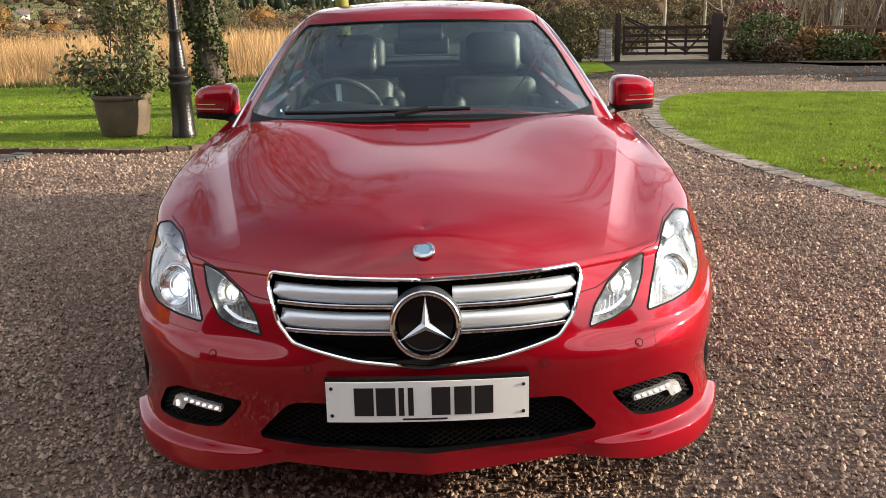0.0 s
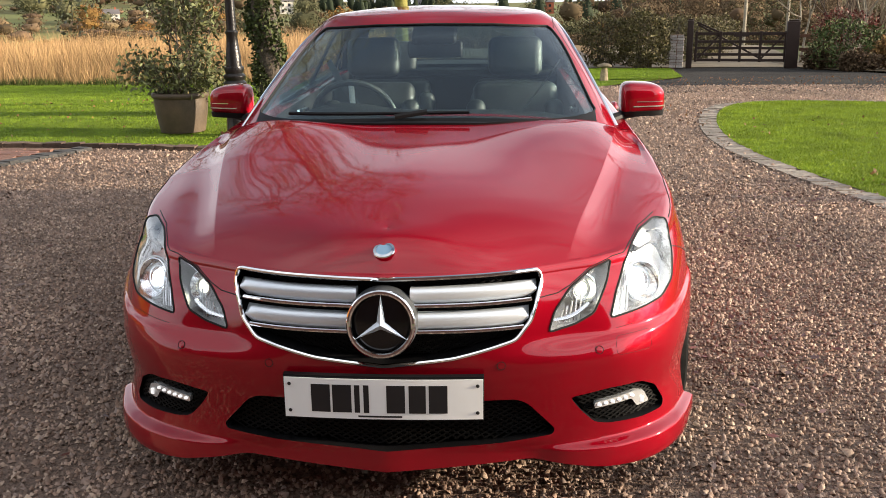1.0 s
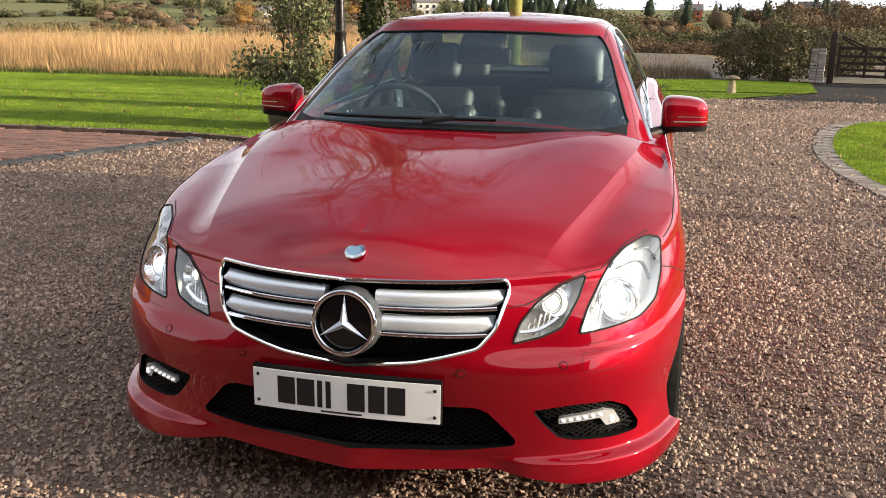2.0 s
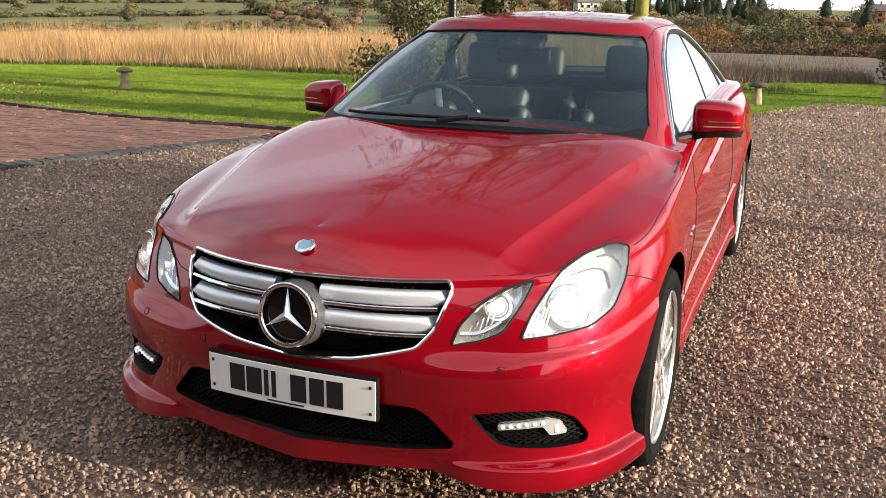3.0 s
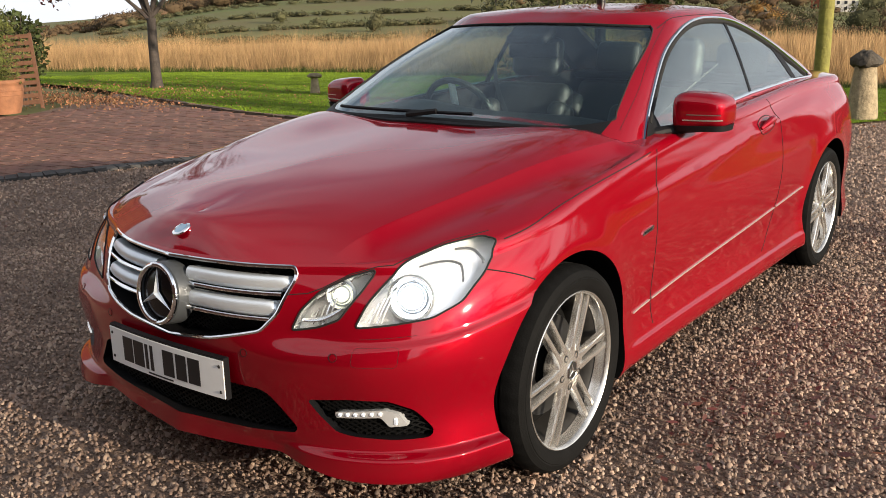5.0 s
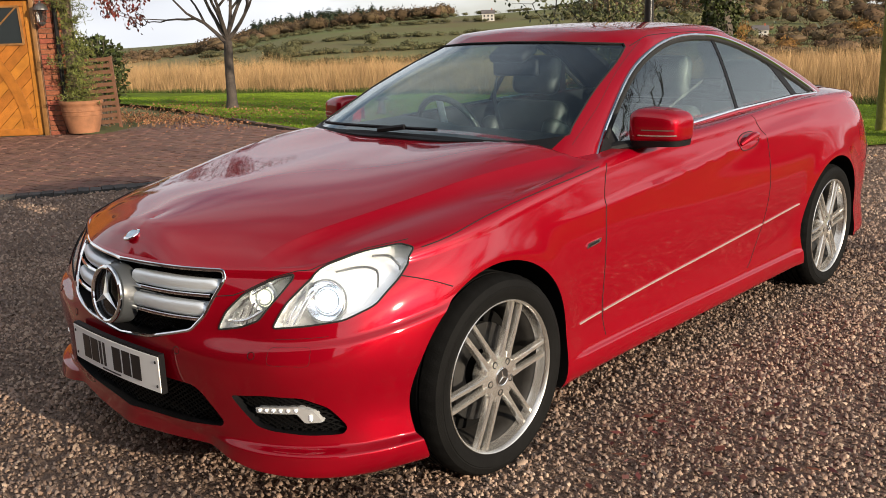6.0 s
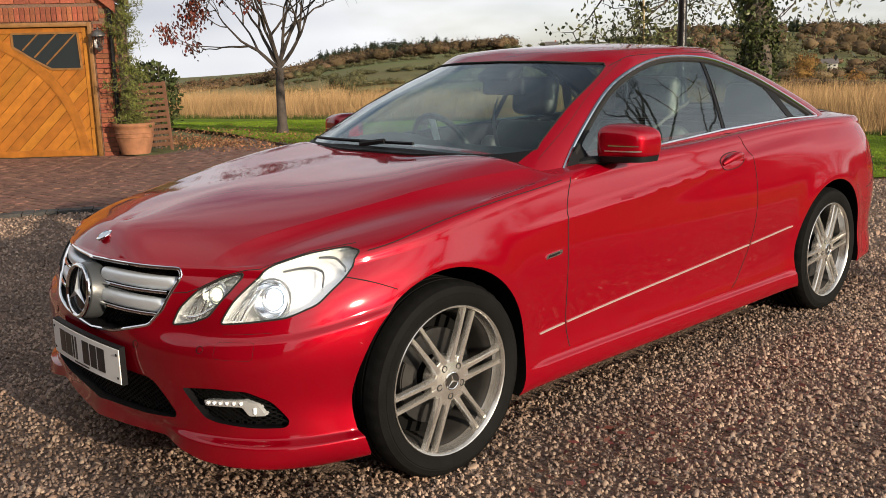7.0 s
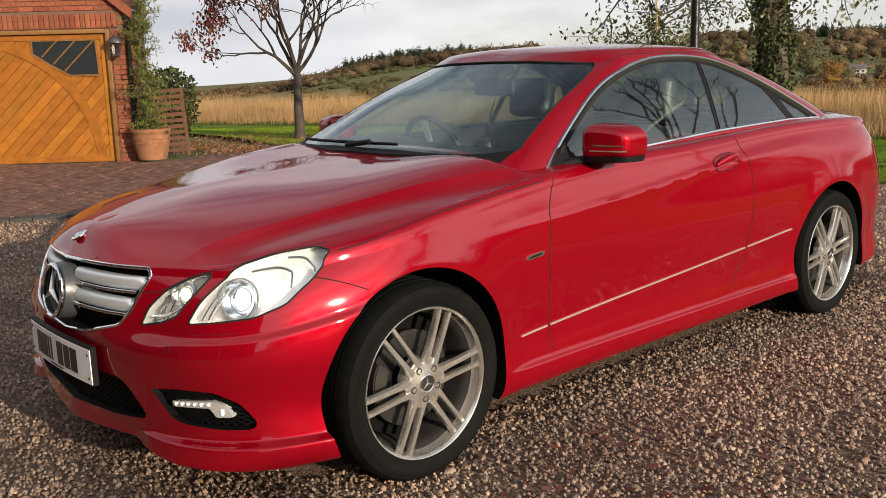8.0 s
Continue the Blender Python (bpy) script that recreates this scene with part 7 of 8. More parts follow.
# ---- tall trees at the boundary, whose shadows cross the lawn ----
def build_full_tree(x, y, h, w, label):
    t = empty("broad_tree", Matrix.Translation((x, y, float(land(x, y)))), label, "tree")
    bm = bmesh.new()
    tips_ = []
    add_tube(bm, [(0, 0, -0.1), (0.05, 0, h * 0.2), (0, 0.05, h * 0.42)], 0.2, 10, taper=[0.26, 0.2, 0.16])
    for k in range(7):
        a = k * 0.9
        grow(bm, (0, 0.03, h * (0.22 + 0.03 * k)), (w * math.cos(a), w * math.sin(a), 1.1), h * 0.24, 0.07, 3, tips_, 0.5, 0.12, (2, 3), 4, 0.12, 0.75, 6)
    part("trunk", bm, M_BARK, t, "grey trunk and limbs")
    tp = np.array([tuple(q) for q in tips_])
    tp = np.repeat(tp, 6, 0)
    quads("crown", cloud(tp + rng.normal(size=tp.shape) * 0.22, 0.16, 0.09, -0.3), M_OLIVE_FAR, t, "thinning olive brown leaves")


build_full_tree(21.5, 14.4, 8.0, 0.6, "tall thinning tree on the boundary")

# unseen shrubs, added to cast dappled shade on the gravel and bumper
for x, y, h, n in ((15.2, -3.7, 3.9, 1500), (15.6, -6.4, 4.0, 1500), (15.0, -1.0, 4.1, 700)):
    build_bush("shade_shrub", x, y, 1.2, 1.6, h, n, M_SCRUB, "unseen half-bare shrub added to shade the drive", 0.17, 0.09, 0.0, cat="shrub", stems=26)

# ---- unseen thicket, added along the boundary to darken side reflections ----
for k in range(12):
    yy = -12 + 3.3 * k
    build_bush("added_thicket", 23.5 + 1.2 * math.sin(k * 2.1), yy, 1.7, 2.1, 3.0 + 0.35 * math.sin(k * 1.7), 1500, M_SCRUB if k % 3 else M_IVY, "unseen brown leafless thicket added along the boundary", 0.22, 0.10, 0.0, cat="thicket")

# ---- far houses, poles and woods ----
M_WHITE = material("white rendered wall", (0.40, 0.38, 0.34), 0.9, 0, 0.1, 0.5)
M_SLATE = material("slate roof", (0.10, 0.09, 0.09), 0.8, 0, 0.3, 0.5)
M_DARKWIN = material("dark window", (0.02, 0.022, 0.025), 0.1)


def build_house(az, d, w, h, turn, label, wall_mat):
    x, y = -d * math.sin(radians(az)), d * math.cos(radians(az))
    ho = empty("house", Matrix.Translation((x, y, float(land(x, y)) - 0.2)) @ Matrix.Rotation(radians(az + turn), 4, "Z"), label, "house")
    bm = bmesh.new()
    add_box(bm, w, w * 0.6, h, (0, 0, h / 2))
    part("wall", bm, wall_mat, ho, smooth=False)
    bm = bmesh.new()
    add_prism(bm, [(-w * 0.36, h), (w * 0.36, h), (0, h + w * 0.30)], -w * 0.54, w * 0.54, "X")
    part("roof", bm, M_SLATE, ho, smooth=False)
    bm = bmesh.new()
    add_box(bm, w * 0.08, w * 0.08, w * 0.25, (w * 0.3, 0, h + w * 0.30))
    part("chimney", bm, M_BRICK_REST, ho, smooth=False)
    for k in range(3):
        for z in (0.28, 0.72):
            bm = bmesh.new()
            add_box(bm, w * 0.12, 0.12, h * 0.22, (-w * 0.3 + k * w * 0.3, -w * 0.3 - 0.02, h * z))
            part("window", bm, M_DARKWIN, ho, smooth=False)


for az, d, w, h, turn, lab, m in ((23.3, 205, 3.3, 1.5, 10, "white cottage below the hill", M_WHITE), (13.5, 250, 6, 3.4, 20, "pale house among trees", M_WHITE), (14.6, 265, 5, 3.4, -20, "brick house among trees", M_BRICK_REST), (39.5, 300, 4, 2.4, 0, "white farmhouse on the slope", M_WHITE), (-10.5, 300, 6, 3.4, 15, "pale house among trees", M_WHITE), (-9.0, 290, 6, 3.6, -10, "brick house among trees", M_BRICK_REST), (-2.5, 280, 6, 3.4, 5, "brick house among trees", M_BRICK_REST), (4.5, 260, 6, 3, 15, "white bungalow among trees", M_WHITE)):
    build_house(az, d, w, h, turn, lab, m)
for x, y, h in ((15.5, 58, 8.0), (20.5, 66, 8.0)):
    p = empty("telegraph_pole", Matrix.Translation((x, y, float(land(x, y)))), "grey telegraph pole beyond the gate", "pole")
    bm = bmesh.new()
    add_tube(bm, [(0, 0, 0), (0, 0, h)], 0.11, 8)
    part("shaft", bm, M_BIRCH, p)


def ball():
    """A small faceted ball: corners and faces."""
    bm = bmesh.new()
    bmesh.ops.create_icosphere(bm, subdivisions=2, radius=1.0)
    bm.verts.index_update()
    v = np.array([tuple(q.co) for q in bm.verts])
    t = np.array([[q.index for q in f.verts] for f in bm.faces])
    bm.free()
    return v, t


BALL, BALL_F = ball()


def tree_cloud(name, spots, mat, label, n=170, cone=False, leaf=0.19):
    """Many far trees: lumpy crowns set with leaf clumps, with uneven outlines."""
    vs, fs, count = [], [], 0
    for x, y, h, w in spots:
        z = float(land(x, y))
        ph = rng.uniform(0, 6.28, 6)

        def lump(u):
            return 1 + 0.20 * np.sin(u[:, 0] * 4 + ph[0]) * np.cos(u[:, 1] * 4 + ph[1]) + 0.16 * np.sin(u[:, 2] * 6 + ph[2] + u[:, 0] * 5) + 0.10 * np.sin(u[:, 1] * 11 + ph[3]) * np.cos(u[:, 0] * 12 + ph[4])

        away = math.hypot(x, y)
        size = min(max(0.2, leaf * w), 0.0021 * away)
        m = int(n * (2.2 if away < 140 else 1.0) * min(3.4, (max(0.2, leaf * w) / size) ** 2))
        u = rng.normal(size=(m, 3))
        u /= np.linalg.norm(u, axis=1, keepdims=True)
        k = np.where(rng.uniform(size=m) < 0.25, rng.uniform(0.98, 1.15, m), rng.uniform(0.68, 1.0, m))
        pts = []
        for q, r in ((BALL, lump(BALL) * (0.20 if away < 140 else 0.68)), (u, lump(u) * k)):
            t = 0.5 + 0.5 * q[:, 2]
            wide = (np.clip(1.06 - t, 0.02, 1.1) ** 0.9 if cone else 1.0)
            p = np.stack([x + q[:, 0] * w * r * wide, y + q[:, 1] * w * r * wide, z + h * (0.47 + 0.50 * q[:, 2] * r)], 1)
            p[:, 2] = np.maximum(p[:, 2], z - 0.1)
            pts.append(p)
        c = cloud(pts[1], size, size * 1.5, 0.35, 1.0).reshape(-1, 4, 3)[:, [0, 1, 3]].reshape(-1, 3)
        vs += [pts[0], c]
        fs += [BALL_F + count, np.arange(len(c)).reshape(-1, 3) + count + len(BALL)]
        count += len(BALL) + len(c)
    v, f = np.concatenate(vs), np.concatenate(fs)
    me = bpy.data.meshes.new(name)
    me.vertices.add(len(v))
    me.vertices.foreach_set("co", v.astype(np.float32).ravel())
    me.loops.add(len(f) * 3)
    me.loops.foreach_set("vertex_index", f.astype(np.int32).ravel())
    me.polygons.add(len(f))
    me.polygons.foreach_set("loop_start", np.arange(len(f), dtype=np.int32) * 3)
    me.update(calc_edges=True)
    me.shade_smooth()
    me.materials.append(mat)
    return tagged(new(name, me), label, "woods", kind="stuff")


def ring_spots(n, az0, az1, d0, d1, h0, h1, wk):
    res = []
    for _ in range(n):
        az, d = radians(rng.uniform(az0, az1)), rng.uniform(d0, d1)
        h = rng.uniform(h0, h1)
        res.append((-d * math.sin(az), d * math.cos(az), h, h * wk * rng.uniform(0.8, 1.2)))
    return res


hedgerows = []
for d in (165, 205, 250, 300, 355):
    hedgerows += ring_spots(64, 30, 57, d - 2, d + 2, 0.8, 1.5, 1.4)
tree_cloud("far_woods", ring_spots(190, 14, 33, 250, 430, 2.5, 5, 0.75) + ring_spots(260, 42, 57, 350, 430, 3.0, 5.5, 0.8) + ring_spots(210, 55.5, 80, 370, 440, 1.6, 3.2, 1.0) + ring_spots(90, -40, -3, 150, 330, 4, 7, 0.6) + ring_spots(40, -3, 12, 150, 250, 1.8, 3.2, 0.8) + ring_spots(20, -8, 10, 90, 130, 1.6, 2.8, 0.8) + ring_spots(80, -40, -8, 68, 110, 3.0, 5.0, 0.6) + ring_spots(90, -44, -21, 38, 52, 0.9, 1.9, 0.8) + ring_spots(60, 5, 33, 120, 210, 1.6, 3.2, 0.9), M_WOOD_FAR, "brown autumn woods on the hills", 95)
tree_cloud("far_hedgerows", hedgerows, M_OLIVE_FAR, "hedgerows between the far fields", 140)
tree_cloud("far_scrub", ring_spots(130, -2, 56, 92, 130, 0.8, 1.6, 1.5) + ring_spots(60, 14, 33, 140, 240, 1.2, 2.4, 1.3) + ring_spots(60, -10, 6, 70, 95, 0.7, 1.3, 1.2) + ring_spots(70, -44, -20, 50, 66, 1.2, 2.4, 0.9) + ring_spots(50, -21, -8, 84, 130, 1.2, 2.2, 0.9), M_SCRUB, "brown scrub along the valley floor", 105, leaf=0.15)
tree_cloud("far_olive_trees", ring_spots(45, -40, 34, 130, 380, 3.0, 5.5, 0.7) + ring_spots(26, -8, 12, 88, 135, 1.6, 3.0, 0.8) + ring_spots(14, 34, 56, 180, 340, 2.0, 3.5, 0.7) + ring_spots(12, -45, -14, 70, 110, 3, 5, 0.6), M_OLIVE_FAR, "olive green trees across the valley", 300)
tree_cloud("far_conifers", ring_spots(46, 3, 11, 230, 290, 7, 10, 0.26) + ring_spots(170, 46, 54, 385, 440, 5, 8, 0.5) + ring_spots(40, -30, 0, 200, 300, 6, 9, 0.32) + ring_spots(90, 18, 30, 390, 440, 4, 6, 0.45), M_CONIFER_FAR, "dark conifers on the skyline", 150, True)
tree_cloud("far_golden_trees", ring_spots(16, -8, 10, 90, 140, 1.8, 3.2, 0.75) + ring_spots(4, 20, 45, 110, 150, 1.2, 2.2, 0.9) + ring_spots(6, 8, 30, 150, 240, 2.5, 4.5, 0.7), M_GOLD_FAR, "golden and orange autumn trees", 300)

# ---- reeds, grass, fallen leaves ----
def inside_poly(x, y, poly):
    res = np.zeros(len(x), bool)
    for i in range(len(poly)):
        (x0, y0), (x1, y1) = poly[i], poly[i - 1]
        c = ((y0 > y) != (y1 > y)) & (x < (x1 - x0) * (y - y0) / (y1 - y0 + 1e-12) + x0)
        res ^= c
    return res


n = 210000
x = rng.uniform(-58, 5.5, n)
d = rng.exponential(6.0, n) + rng.normal(size=n) * 0.25
y = reed_edge(x) + d
k = ((x < 0.5) | ((x < 2.6) & (y > 20.5))) & ~inside_poly(x, y, GATE_LAWN)
x, y, d = x[k], y[k], d[k]
clump = 0.75 + 0.35 * np.sin(x * 1.7 + np.sin(y * 2.1) * 2) * np.cos(x * 0.6 + y * 0.9)
tall = 1.16 * (0.42 + 0.58 * np.clip(d / 1.6, 0, 1)) * np.clip(clump, 0.3, 1.2) ** 0.35 * rng.triangular(0.45, 1.0, 1.12, len(x)) * (1 - 0.38 * smoothstep(-4.5, 0.5, x))
dull = x > 1.0 - 0.14 * (y + 2) + rng.normal(size=len(x)) * 0.25
k = ~dull
quads("reeds", blades(x[k], y[k], land(x[k], y[k]), tall[k], 0.012, 0.60), M_REED, None, "tall dry golden reeds", "reeds", "stuff", True)
M_WEED = material("dull dry weeds", (0.105, 0.075, 0.043), 0.9, 0, 0.4, 0.5, island=0.4)
quads("field_weeds", blades(x[dull], y[dull], land(x[dull], y[dull]), tall[dull] * 0.55, 0.016, 0.8), M_WEED, None, "dull brown weeds of the rough pasture", "weeds", "stuff", True)
n = 60000
x = rng.uniform(-90, 1.5, n)
y = 30 + rng.uniform(0, 60, n)
k = x < 1.0 - 0.14 * (y + 2)
x, y = x[k], y[k]
n = len(x)
quads("far_reeds", blades(x, y, land(x, y), 1.15 * rng.uniform(0.6, 1.05, n) * (1 - 0.3 * smoothstep(-6, 1, x)), 0.05, 0.5), M_REED, None, "tall dry golden reeds farther off", "reeds", "stuff", True)
n = 26000
x = rng.uniform(-40, 1.2, n)
y = reed_edge(x) + rng.normal(size=n) * 0.30 - 0.10
tuft = 0.6 + 0.6 * np.sin(x * 2.3 + 1.5 * np.sin(x * 0.9)) ** 2
quads("rough_grass", blades(x, y, land(x, y), 0.15 * tuft, 0.016, 0.8), M_TUFT, None, "rank dark grass at the foot of the reeds", "grass", "stuff", True)


n = 330000
x = rng.uniform(-20, 4.2, n)
y = rng.uniform(6.8, 18.6, n)
k = (y > lawn_edge(x) + 0.03) & (y < reed_edge(x)) & (rng.uniform(size=n) < np.clip(1.5 - np.hypot(x + 2, y) / 24, 0.25, 1))
x, y = x[k], y[k]
quads("lawn_grass", blades(x, y, land(x, y) + 0.014, 0.024, 0.008, 1.1), M_BLADE_BACK, None, "short mown grass", "grass", "stuff", True)
n = 60000
x, y = rng.uniform(-1.0, 5.1, n), rng.uniform(17.6, 25.2, n)
k = inside_poly(x, y, GATE_LAWN)
x, y = x[k], y[k]
quads("gate_grass", blades(x, y, land(x, y) + 0.032, 0.026, 0.010, 1.1), M_BLADE_BACK, None, "short mown grass by the gate", "grass", "stuff", True)
n = 280000
x = rng.uniform(2.6, 8.8, n)
y = rng.uniform(2.0, 11.2, n)
k = inside_poly(x, y, SIDE + [(15, 1.2)])
x, y = x[k], y[k]
quads("side_grass", blades(x, y, land(x, y) + 0.008, 0.021, 0.0062, 1.2), M_BLADE, None, "short mown grass", "grass", "stuff", True)
n = 1700
q = rng.uniform(0, 1, 420)
x = np.concatenate([rng.normal(-12.6, 2.0, n), rng.normal(-11.9, 1.2, 2600), rng.uniform(-9, 3, 350), rng.uniform(3, 8, 160), np.interp(q, (0, 0.5, 1), (4.9, 3.7, 3.1)) + rng.exponential(0.35, 420) + 0.1, rng.uniform(3.2, 13, 1300)])
y = np.concatenate([rng.normal(8.6, 0.9, n), rng.normal(7.0, 0.40, 2600), rng.uniform(7.3, 12, 350), rng.uniform(3, 9, 160), np.interp(q, (0, 0.5, 1), (1.8, 3.3, 5.2)) + 0.1, rng.uniform(13.2, 18.5, 1300)])
p = np.stack([x, y, land(x, y) + 0.040], 1)
quads("leaf_litter", cloud(p, 0.034, 0.024, 0.0, 1.0, lean=np.array([0, 0, 0.0])) * np.array([1, 1, 1]), M_LITTER, None, "fallen brown leaves under the trees", "leaves", "stuff")
n = 2600
x, y = rng.uniform(-4.5, 4.5, n), rng.uniform(-0.8, 8.5, n)
x[300:], y[300:] = rng.uniform(0.9, 3.4, n - 300), rng.uniform(-0.6, 5.0, n - 300)
k = (rng.uniform(size=n) < 0.10 + 1.3 * np.clip(np.sin(x * 3.1 + 1.2 * np.sin(y * 1.7)) * np.sin(y * 2.6 + x), 0, 1)) | (np.arange(n) < 300)
x, y = x[k], y[k]
k = ~((np.abs(x) < 0.95) & (y > -0.1) & (y < 4.8))
p = np.stack([x[k], y[k], 0.018 + 0 * x[k]], 1)
v = cloud(p, 0.042, 0.026, 0.0, 1.0).reshape(-1, 4, 3)
v[:, :, 2] = 0.016 + (v[:, :, 2] - 0.016) * 0.25
quads("drive_leaves", np.maximum(v.reshape(-1, 3), (-99, -99, 0.008)), material("wet dark red leaves", (0.085, 0.028, 0.02), 0.5, 0, 0.3, 3, island=0.5), None, "wet fallen leaves on the gravel", "leaves", "stuff")

# ---- gravel stones ----
M_STONES = bpy.data.materials.new("mixed gravel stones")
M_STONES.use_nodes = True
nt = M_STONES.node_tree
b = nt.nodes["Principled BSDF"]
b.inputs["Roughness"].default_value = 0.7
b.inputs["Specular IOR Level"].default_value = 0.3
g = nt.nodes.new("ShaderNodeNewGeometry")
r = nt.nodes.new("ShaderNodeValToRGB")
els = r.color_ramp.elements
els[0].position, els[0].color = 0.0, (0.162, 0.120, 0.094, 1)
els[1].position, els[1].color = 1.0, (0.486, 0.382, 0.292, 1)
for pos, c in ((0.22, (0.232, 0.162, 0.122, 1)), (0.45, (0.319, 0.222, 0.167, 1)), (0.62, (0.265, 0.210, 0.181, 1)), (0.8, (0.389, 0.283, 0.215, 1))):
    el = els.new(pos)
    el.color = c
nz = nt.nodes.new("ShaderNodeTexNoise")
nz.inputs["Scale"].default_value = 1.1
nz.inputs["Detail"].default_value = 4
tc = nt.nodes.new("ShaderNodeTexCoord")
nt.links.new(tc.outputs["Object"], nz.inputs["Vector"])
mx = nt.nodes.new("ShaderNodeMixRGB")
mx.blend_type = "MULTIPLY"
mx.inputs["Fac"].default_value = 0.8
rp = nt.nodes.new("ShaderNodeValToRGB")
rp.color_ramp.elements[0].position, rp.color_ramp.elements[0].color = 0.35, (0.56, 0.54, 0.53, 1)
rp.color_ramp.elements[1].position, rp.color_ramp.elements[1].color = 0.65, (1.1, 1.05, 1.0, 1)
nt.links.new(nz.outputs["Fac"], rp.inputs["Fac"])
nt.links.new(g.outputs["Random Per Island"], r.inputs["Fac"])
nt.links.new(r.outputs["Color"], mx.inputs["Color1"])
nt.links.new(rp.outputs["Color"], mx.inputs["Color2"])
nt.links.new(mx.outputs["Color"], b.inputs["Base Color"])


def stones(name, x, y, size, label):
    """Broken angular stones half sunk in the drive."""
    n = len(x)
    base = np.array([(1, 0, -0.4), (0, 1, -0.4), (-1, 0, -0.4), (0, -1, -0.4), (0.35, 0, 0.85), (-0.35, 0, 0.85)], float)
    v = base[None] * rng.uniform(0.65, 1.25, (n, 6, 1)) + rng.normal(size=(n, 6, 3)) * 0.16
    a = rng.uniform(0, 6.28, n)
    t = rng.normal(size=n) * 0.55
    v = v * np.array([1.0, 0.78, 0.74])
    vx, vz = v[..., 0] * np.cos(t)[:, None] + v[..., 2] * np.sin(t)[:, None], -v[..., 0] * np.sin(t)[:, None] + v[..., 2] * np.cos(t)[:, None]
    vx, vy = vx * np.cos(a)[:, None] - v[..., 1] * np.sin(a)[:, None], vx * np.sin(a)[:, None] + v[..., 1] * np.cos(a)[:, None]
    s = size * rng.lognormal(0, 0.28, n)[:, None]
    p = np.stack([x[:, None] + vx * s, y[:, None] + vy * s, (rng.uniform(-0.18, 0.82, n) * size)[:, None] + vz * s], 2)
    f = np.array([(0, 1, 4), (1, 5, 4), (1, 2, 5), (2, 3, 5), (3, 4, 5), (3, 0, 4)])
    idx = (f[None] + 6 * np.arange(n)[:, None, None]).reshape(-1)
    me = bpy.data.meshes.new(name)
    me.vertices.add(n * 6)
    me.vertices.foreach_set("co", p.astype(np.float32).ravel())
    me.loops.add(n * 18)
    me.loops.foreach_set("vertex_index", idx.astype(np.int32))
    me.polygons.add(n * 6)
    me.polygons.foreach_set("loop_start", np.arange(n * 6, dtype=np.int32) * 3)
    me.update(calc_edges=True)
    me.materials.append(M_STONES)
    return tagged(new(name, me), label, "gravel", kind="stuff")


n = 172000
x, y = rng.uniform(-4.2, 4.2, n), rng.uniform(-1.0, 5.2, n)
keep = rng.uniform(size=n) < (1 - 0.55 * smoothstep(3.4, 5.2, y)) * smoothstep(-1.0, -0.4, y) * (1 - smoothstep(3.0, 4.2, np.abs(x)))
x, y = x[keep], y[keep]
k = ~((np.abs(x) < 0.62) & (y > 0.5) & (y < 4.2)) & ~inside_poly(x, y, SIDE + [(15, 1.2)])
stones("gravel_stones", x[k], y[k], 0.0084, "loose reddish brown gravel stones")
n = 175000
x, y = rng.uniform(-7.0, 7.0, n), rng.uniform(-0.6, 14.0, n)
keep = rng.uniform(size=n) < np.maximum(smoothstep(3.0, 5.0, y), smoothstep(2.9, 4.0, np.abs(x))) * (1 - smoothstep(5.6, 7.0, x))
x, y = x[keep], y[keep]
k = (x > XG(y) + 0.12) & ~inside_poly(x, y, SIDE + [(15, 1.2)]) & ((y < lawn_edge(x) - 0.1) | (x > 4.0)) & (y < 13.4)
stones("gravel_stones_far", x[k], y[k], 0.0115, "loose gravel stones farther along the drive")

# ---- edging and paving blocks ----
def block_mesh(name, l, w, h, mat, r=0.006):
    bm = bmesh.new()
    vs = [bm.verts.new((sx * (l / 2 - (r if z > 0 else 0)), sy * (w / 2 - (r if z > 0 else 0)), z)) for z in (-h, 0.0) for sx, sy in ((-1, -1), (1, -1), (1, 1), (-1, 1))]
    mid = [bm.verts.new((sx * l / 2, sy * w / 2, -r)) for sx, sy in ((-1, -1), (1, -1), (1, 1), (-1, 1))]
    bm.faces.new(vs[4:])
    for i in range(4):
        j = (i + 1) % 4
        bm.faces.new((mid[i], mid[j], vs[4 + j], vs[4 + i]))
        bm.faces.new((vs[i], vs[j], mid[j], mid[i]))
    return finish(bm, name, mat, False)


def along(path, step):
    """Places at even steps along a path, with the way it runs."""
    pts = np.array(path)
    s = np.concatenate([[0], np.cumsum(np.linalg.norm(np.diff(pts, axis=0), axis=1))])
    for t in np.arange(step / 2, s[-1], step):
        x, y = np.interp(t, s, pts[:, 0]), np.interp(t, s, pts[:, 1])
        x2, y2 = np.interp(t + 0.05, s, pts[:, 0]), np.interp(t + 0.05, s, pts[:, 1])
        yield x, y, math.atan2(y2 - y, x2 - x)


def row_of_blocks(name, label, path, step, me, lift, side=0.0, part_name="edging_block", tilt=0.03):
    row = empty(name, Matrix.Identity(4), label, "edging", kind="structure")
    for x, y, a in along(path, step):
        ob = new(part_name, me)
        ob.parent = row
        x, y = x - math.sin(a) * side, y + math.cos(a) * side
        ob.matrix_basis = Matrix.Translation((x, y, float(land(x, y)) + lift + rng.uniform(-0.004, 0.004))) @ Euler((rng.normal() * tilt, rng.normal() * tilt, a + rng.normal() * 0.03)).to_matrix().to_4x4()
    return row


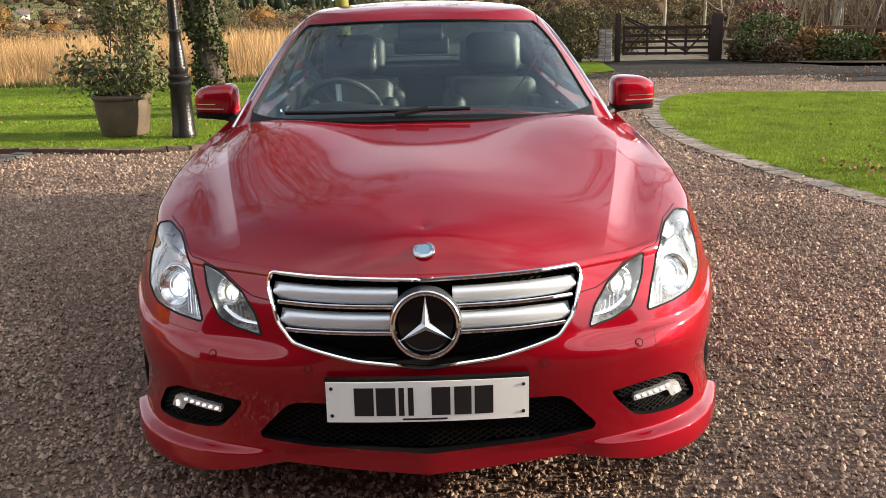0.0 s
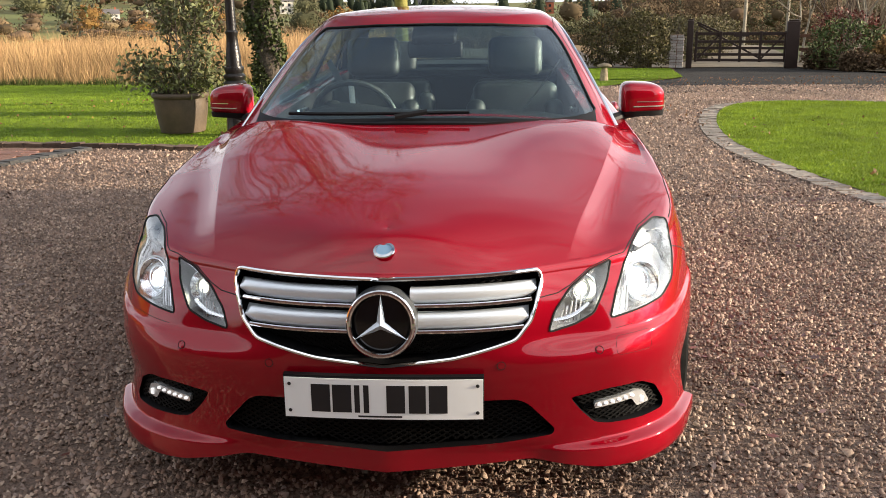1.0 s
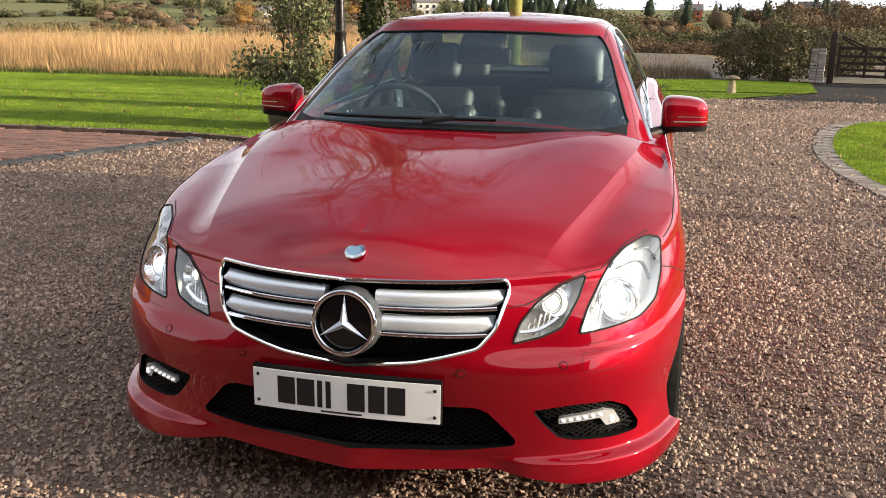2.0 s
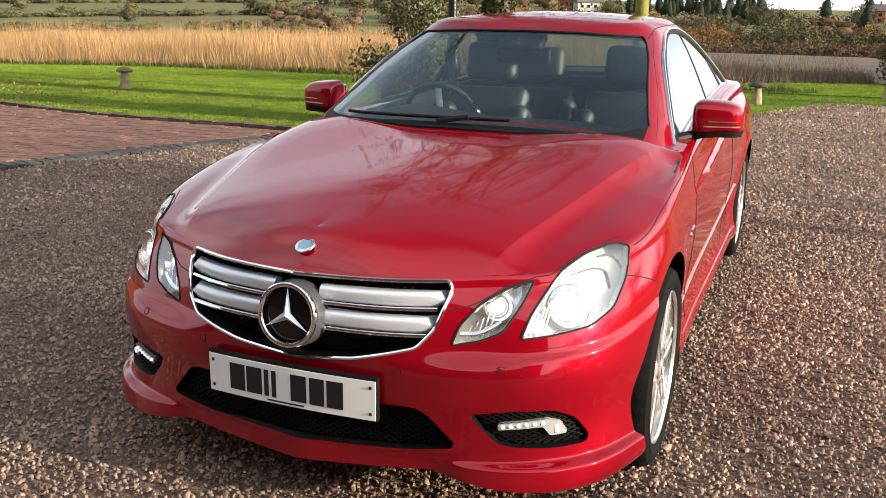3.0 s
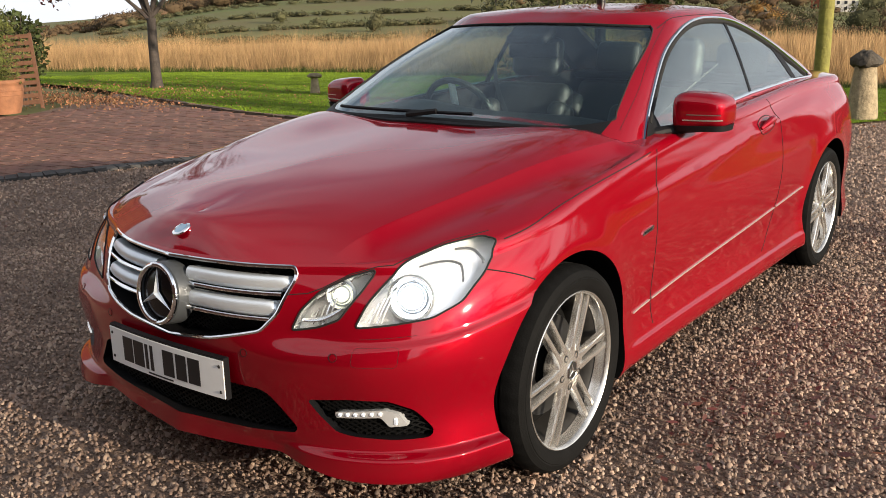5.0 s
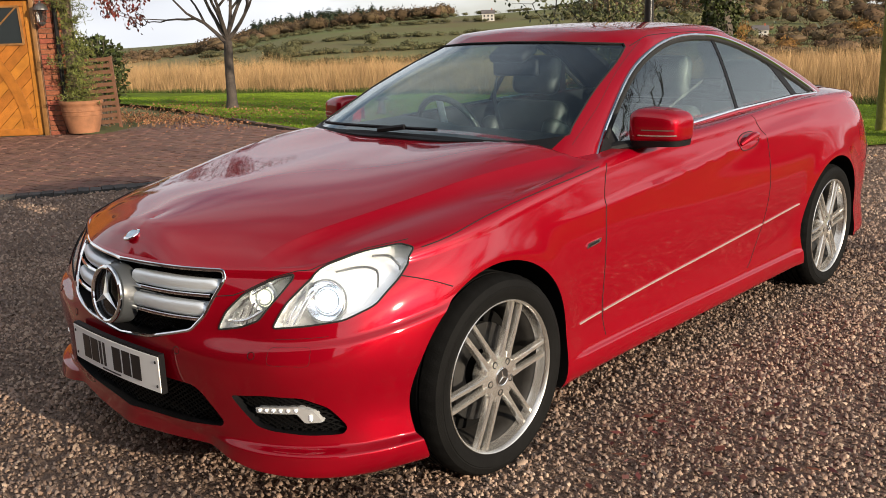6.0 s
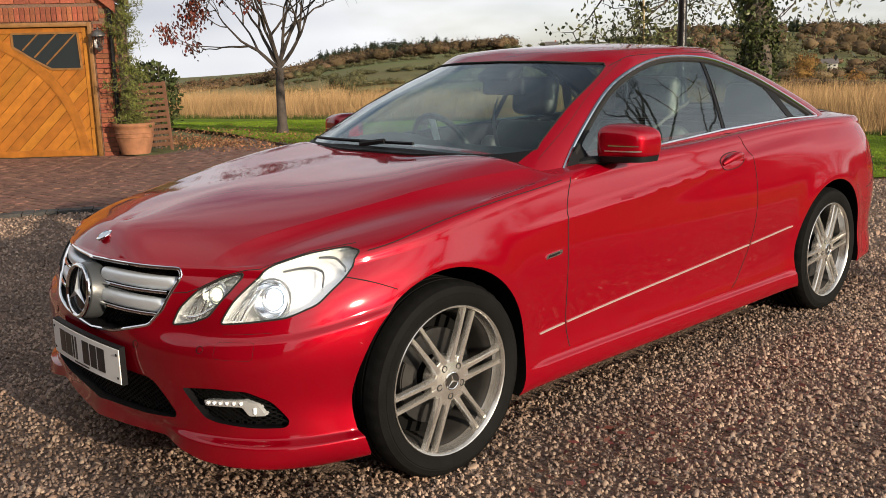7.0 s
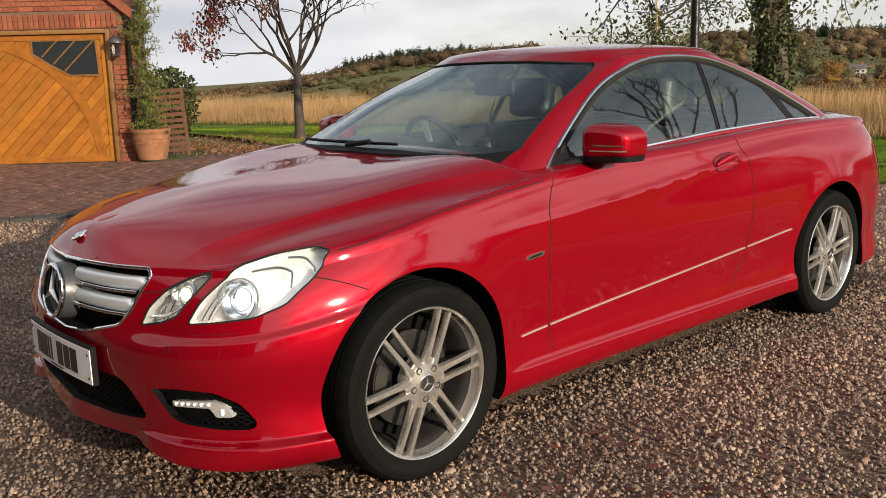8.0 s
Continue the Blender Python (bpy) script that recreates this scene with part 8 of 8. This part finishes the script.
M_PALEBLOCK = material("pale grey edging block", (0.22, 0.19, 0.158), 0.9, 0, 0.5, 14, 0.5, 50, rnd=0.3)
M_DARKBLOCK = material("charcoal edging block", (0.050, 0.048, 0.046), 0.85, 0, 0.4, 10, 0.5, 50, rnd=0.3)
row_of_blocks("edging_lawn", "row of pale weathered edging blocks round the lawn", SIDE[:75], 0.115, block_mesh("edging_block", 0.105, 0.20, 0.06, M_PALEBLOCK), 0.012, 0.10)
row_of_blocks("edging_paving", "row of charcoal blocks between paving and gravel", [(float(XG(y)), y) for y in np.arange(-3, 6.95, 0.2)], 0.105, block_mesh("dark_block", 0.098, 0.20, 0.06, M_DARKBLOCK), 0.026, 0.0)
row_of_blocks("edging_back_lawn", "mossy brown kerb along the back lawn", [(x, float(lawn_edge(x)) - 0.06) for x in np.arange(-10.6, -1.3, 0.2)], 0.215, block_mesh("kerb_block", 0.205, 0.10, 0.10, material("mossy brown kerb brick", (0.09, 0.060, 0.040), 0.95, 0, 0.5, 10, 0.6, 50, rnd=0.3)), 0.042, 0.0, tilt=0.05)

M_PAVE = material("red clay paver", (0.165, 0.080, 0.056), 0.8, 0, 0.35, 12, 0.5, 60, rnd=0.25)
M_PAVE_REST = material("red clay paving", (0.165, 0.080, 0.056), 0.8, 0, 0.35, 12, 0.5, 60, island=0.25)
pave = empty("paving_red", Matrix.Identity(4), "red block paving in front of the garage", "paving", kind="structure")
PAVE_POLY = [(float(XG(y)) - 0.12, y) for y in np.arange(-3, 6.8, 0.3)] + [(-5, 6.78), (-6.5, 6.80), (-9.5, 7.2), (-10.5, 6.9), (-10.5, 5.35), (-13.3, 2.2), (-13.3, -3)]
gx, gy = [], []
for j, yy in enumerate(np.arange(-2.9, 7.2, 0.104)):
    for xx in np.arange(-13.2, -3.8, 0.207):
        gx.append(xx + (0.1035 if j % 2 else 0))
        gy.append(yy)
gx, gy = np.array(gx), np.array(gy)
ca, sa = math.cos(0.12), math.sin(0.12)
gx, gy = -8 + (gx + 8) * ca - (gy - 2) * sa, 2 + (gx + 8) * sa + (gy - 2) * ca
k = inside_poly(gx, gy, PAVE_POLY)
gx, gy = gx[k], gy[k]
order = np.argsort(np.hypot(gx + 4.2, gy - 4.5))
paver = block_mesh("paver", 0.198, 0.096, 0.05, M_PAVE, 0.005)
rest_v, rest_f = [], []
tmpl = np.array([tuple(v.co) for v in paver.vertices])
tf = [tuple(p.vertices) for p in paver.polygons]
for c, i in enumerate(order):
    m = Matrix.Translation((gx[i], gy[i], 0.022 + rng.uniform(-0.003, 0.003))) @ Euler((rng.normal() * 0.006, rng.normal() * 0.006, 0.12 + rng.normal() * 0.008)).to_matrix().to_4x4()
    if c < 300:
        ob = new("paver", paver)
        ob.parent = pave
        ob.matrix_basis = m
    else:
        mm = np.array(m)
        o = len(rest_v)
        rest_v.extend((tmpl @ mm[:3, :3].T + mm[:3, 3]).tolist())
        rest_f.extend([tuple(q + o for q in f) for f in tf])
ob = link("paver_field", mesh_of("paver_field", rest_v, rest_f, [M_PAVE_REST]), pave, "red paving blocks farther off")
tagged(ob, kind="stuff")

# ---- garage bricks ----
spots = []
for row in range(60):
    z = 0.04 + row * 0.075
    if z > gable_top(RIDGE_S):
        break
    for q in range(-3, 24):
        s = WALL_R + 0.11 + q * 0.225 + (0.1125 if row % 2 else 0)
        if s < WALL_R + 0.1 or s > WALL_L - 0.1 or z > gable_top(s) - 0.06:
            continue
        if z < DOOR_H + 0.05 or (-0.30 < s < DOOR_W + 0.30 and z < DOOR_H + 0.32):
            continue
        spots.append((s, z, 0.215, 0.065))
    if z < DOOR_H + 0.05:
        for edge, sg in ((WALL_R, 1), (WALL_L, -1)):
            for mid, l in (((0.1125, 0.215), (0.280, 0.10)) if row % 2 else ((0.055, 0.10), (0.2225, 0.215))):
                spots.append((edge + sg * mid, z, l, 0.065))
for q in range(59):
    spots.append((-0.15 + q * 0.078, DOOR_H + 0.185, 0.066, 0.215))
spots.sort(key=lambda t: abs(t[0] - 0.3) + 0.3 * abs(t[1] - 1.5))
meshes = {}
rest_v, rest_f = [], []
for c, (s, z, l, h) in enumerate(spots):
    if (l, h) not in meshes:
        bm = bmesh.new()
        add_box(bm, l, 0.05, h, (0, -0.020, 0), None, 0.004, 1)
        meshes[(l, h)] = finish(bm, "brick", M_BRICK, False)
    me = meshes[(l, h)]
    if c < 300:
        ob = new("brick", me)
        ob.parent = wall
        ob.matrix_basis = Matrix.Translation((s, rng.uniform(-0.003, 0.003), z))
    else:
        o = len(rest_v)
        rest_v.extend([(v.co.x + s, v.co.y, v.co.z + z) for v in me.vertices])
        rest_f.extend([tuple(i + o for i in p.vertices) for p in me.polygons])
ob = link("brickwork", mesh_of("brickwork", rest_v, rest_f, [M_BRICK_REST]), wall, "red brick courses farther off")
tagged(ob, kind="stuff")
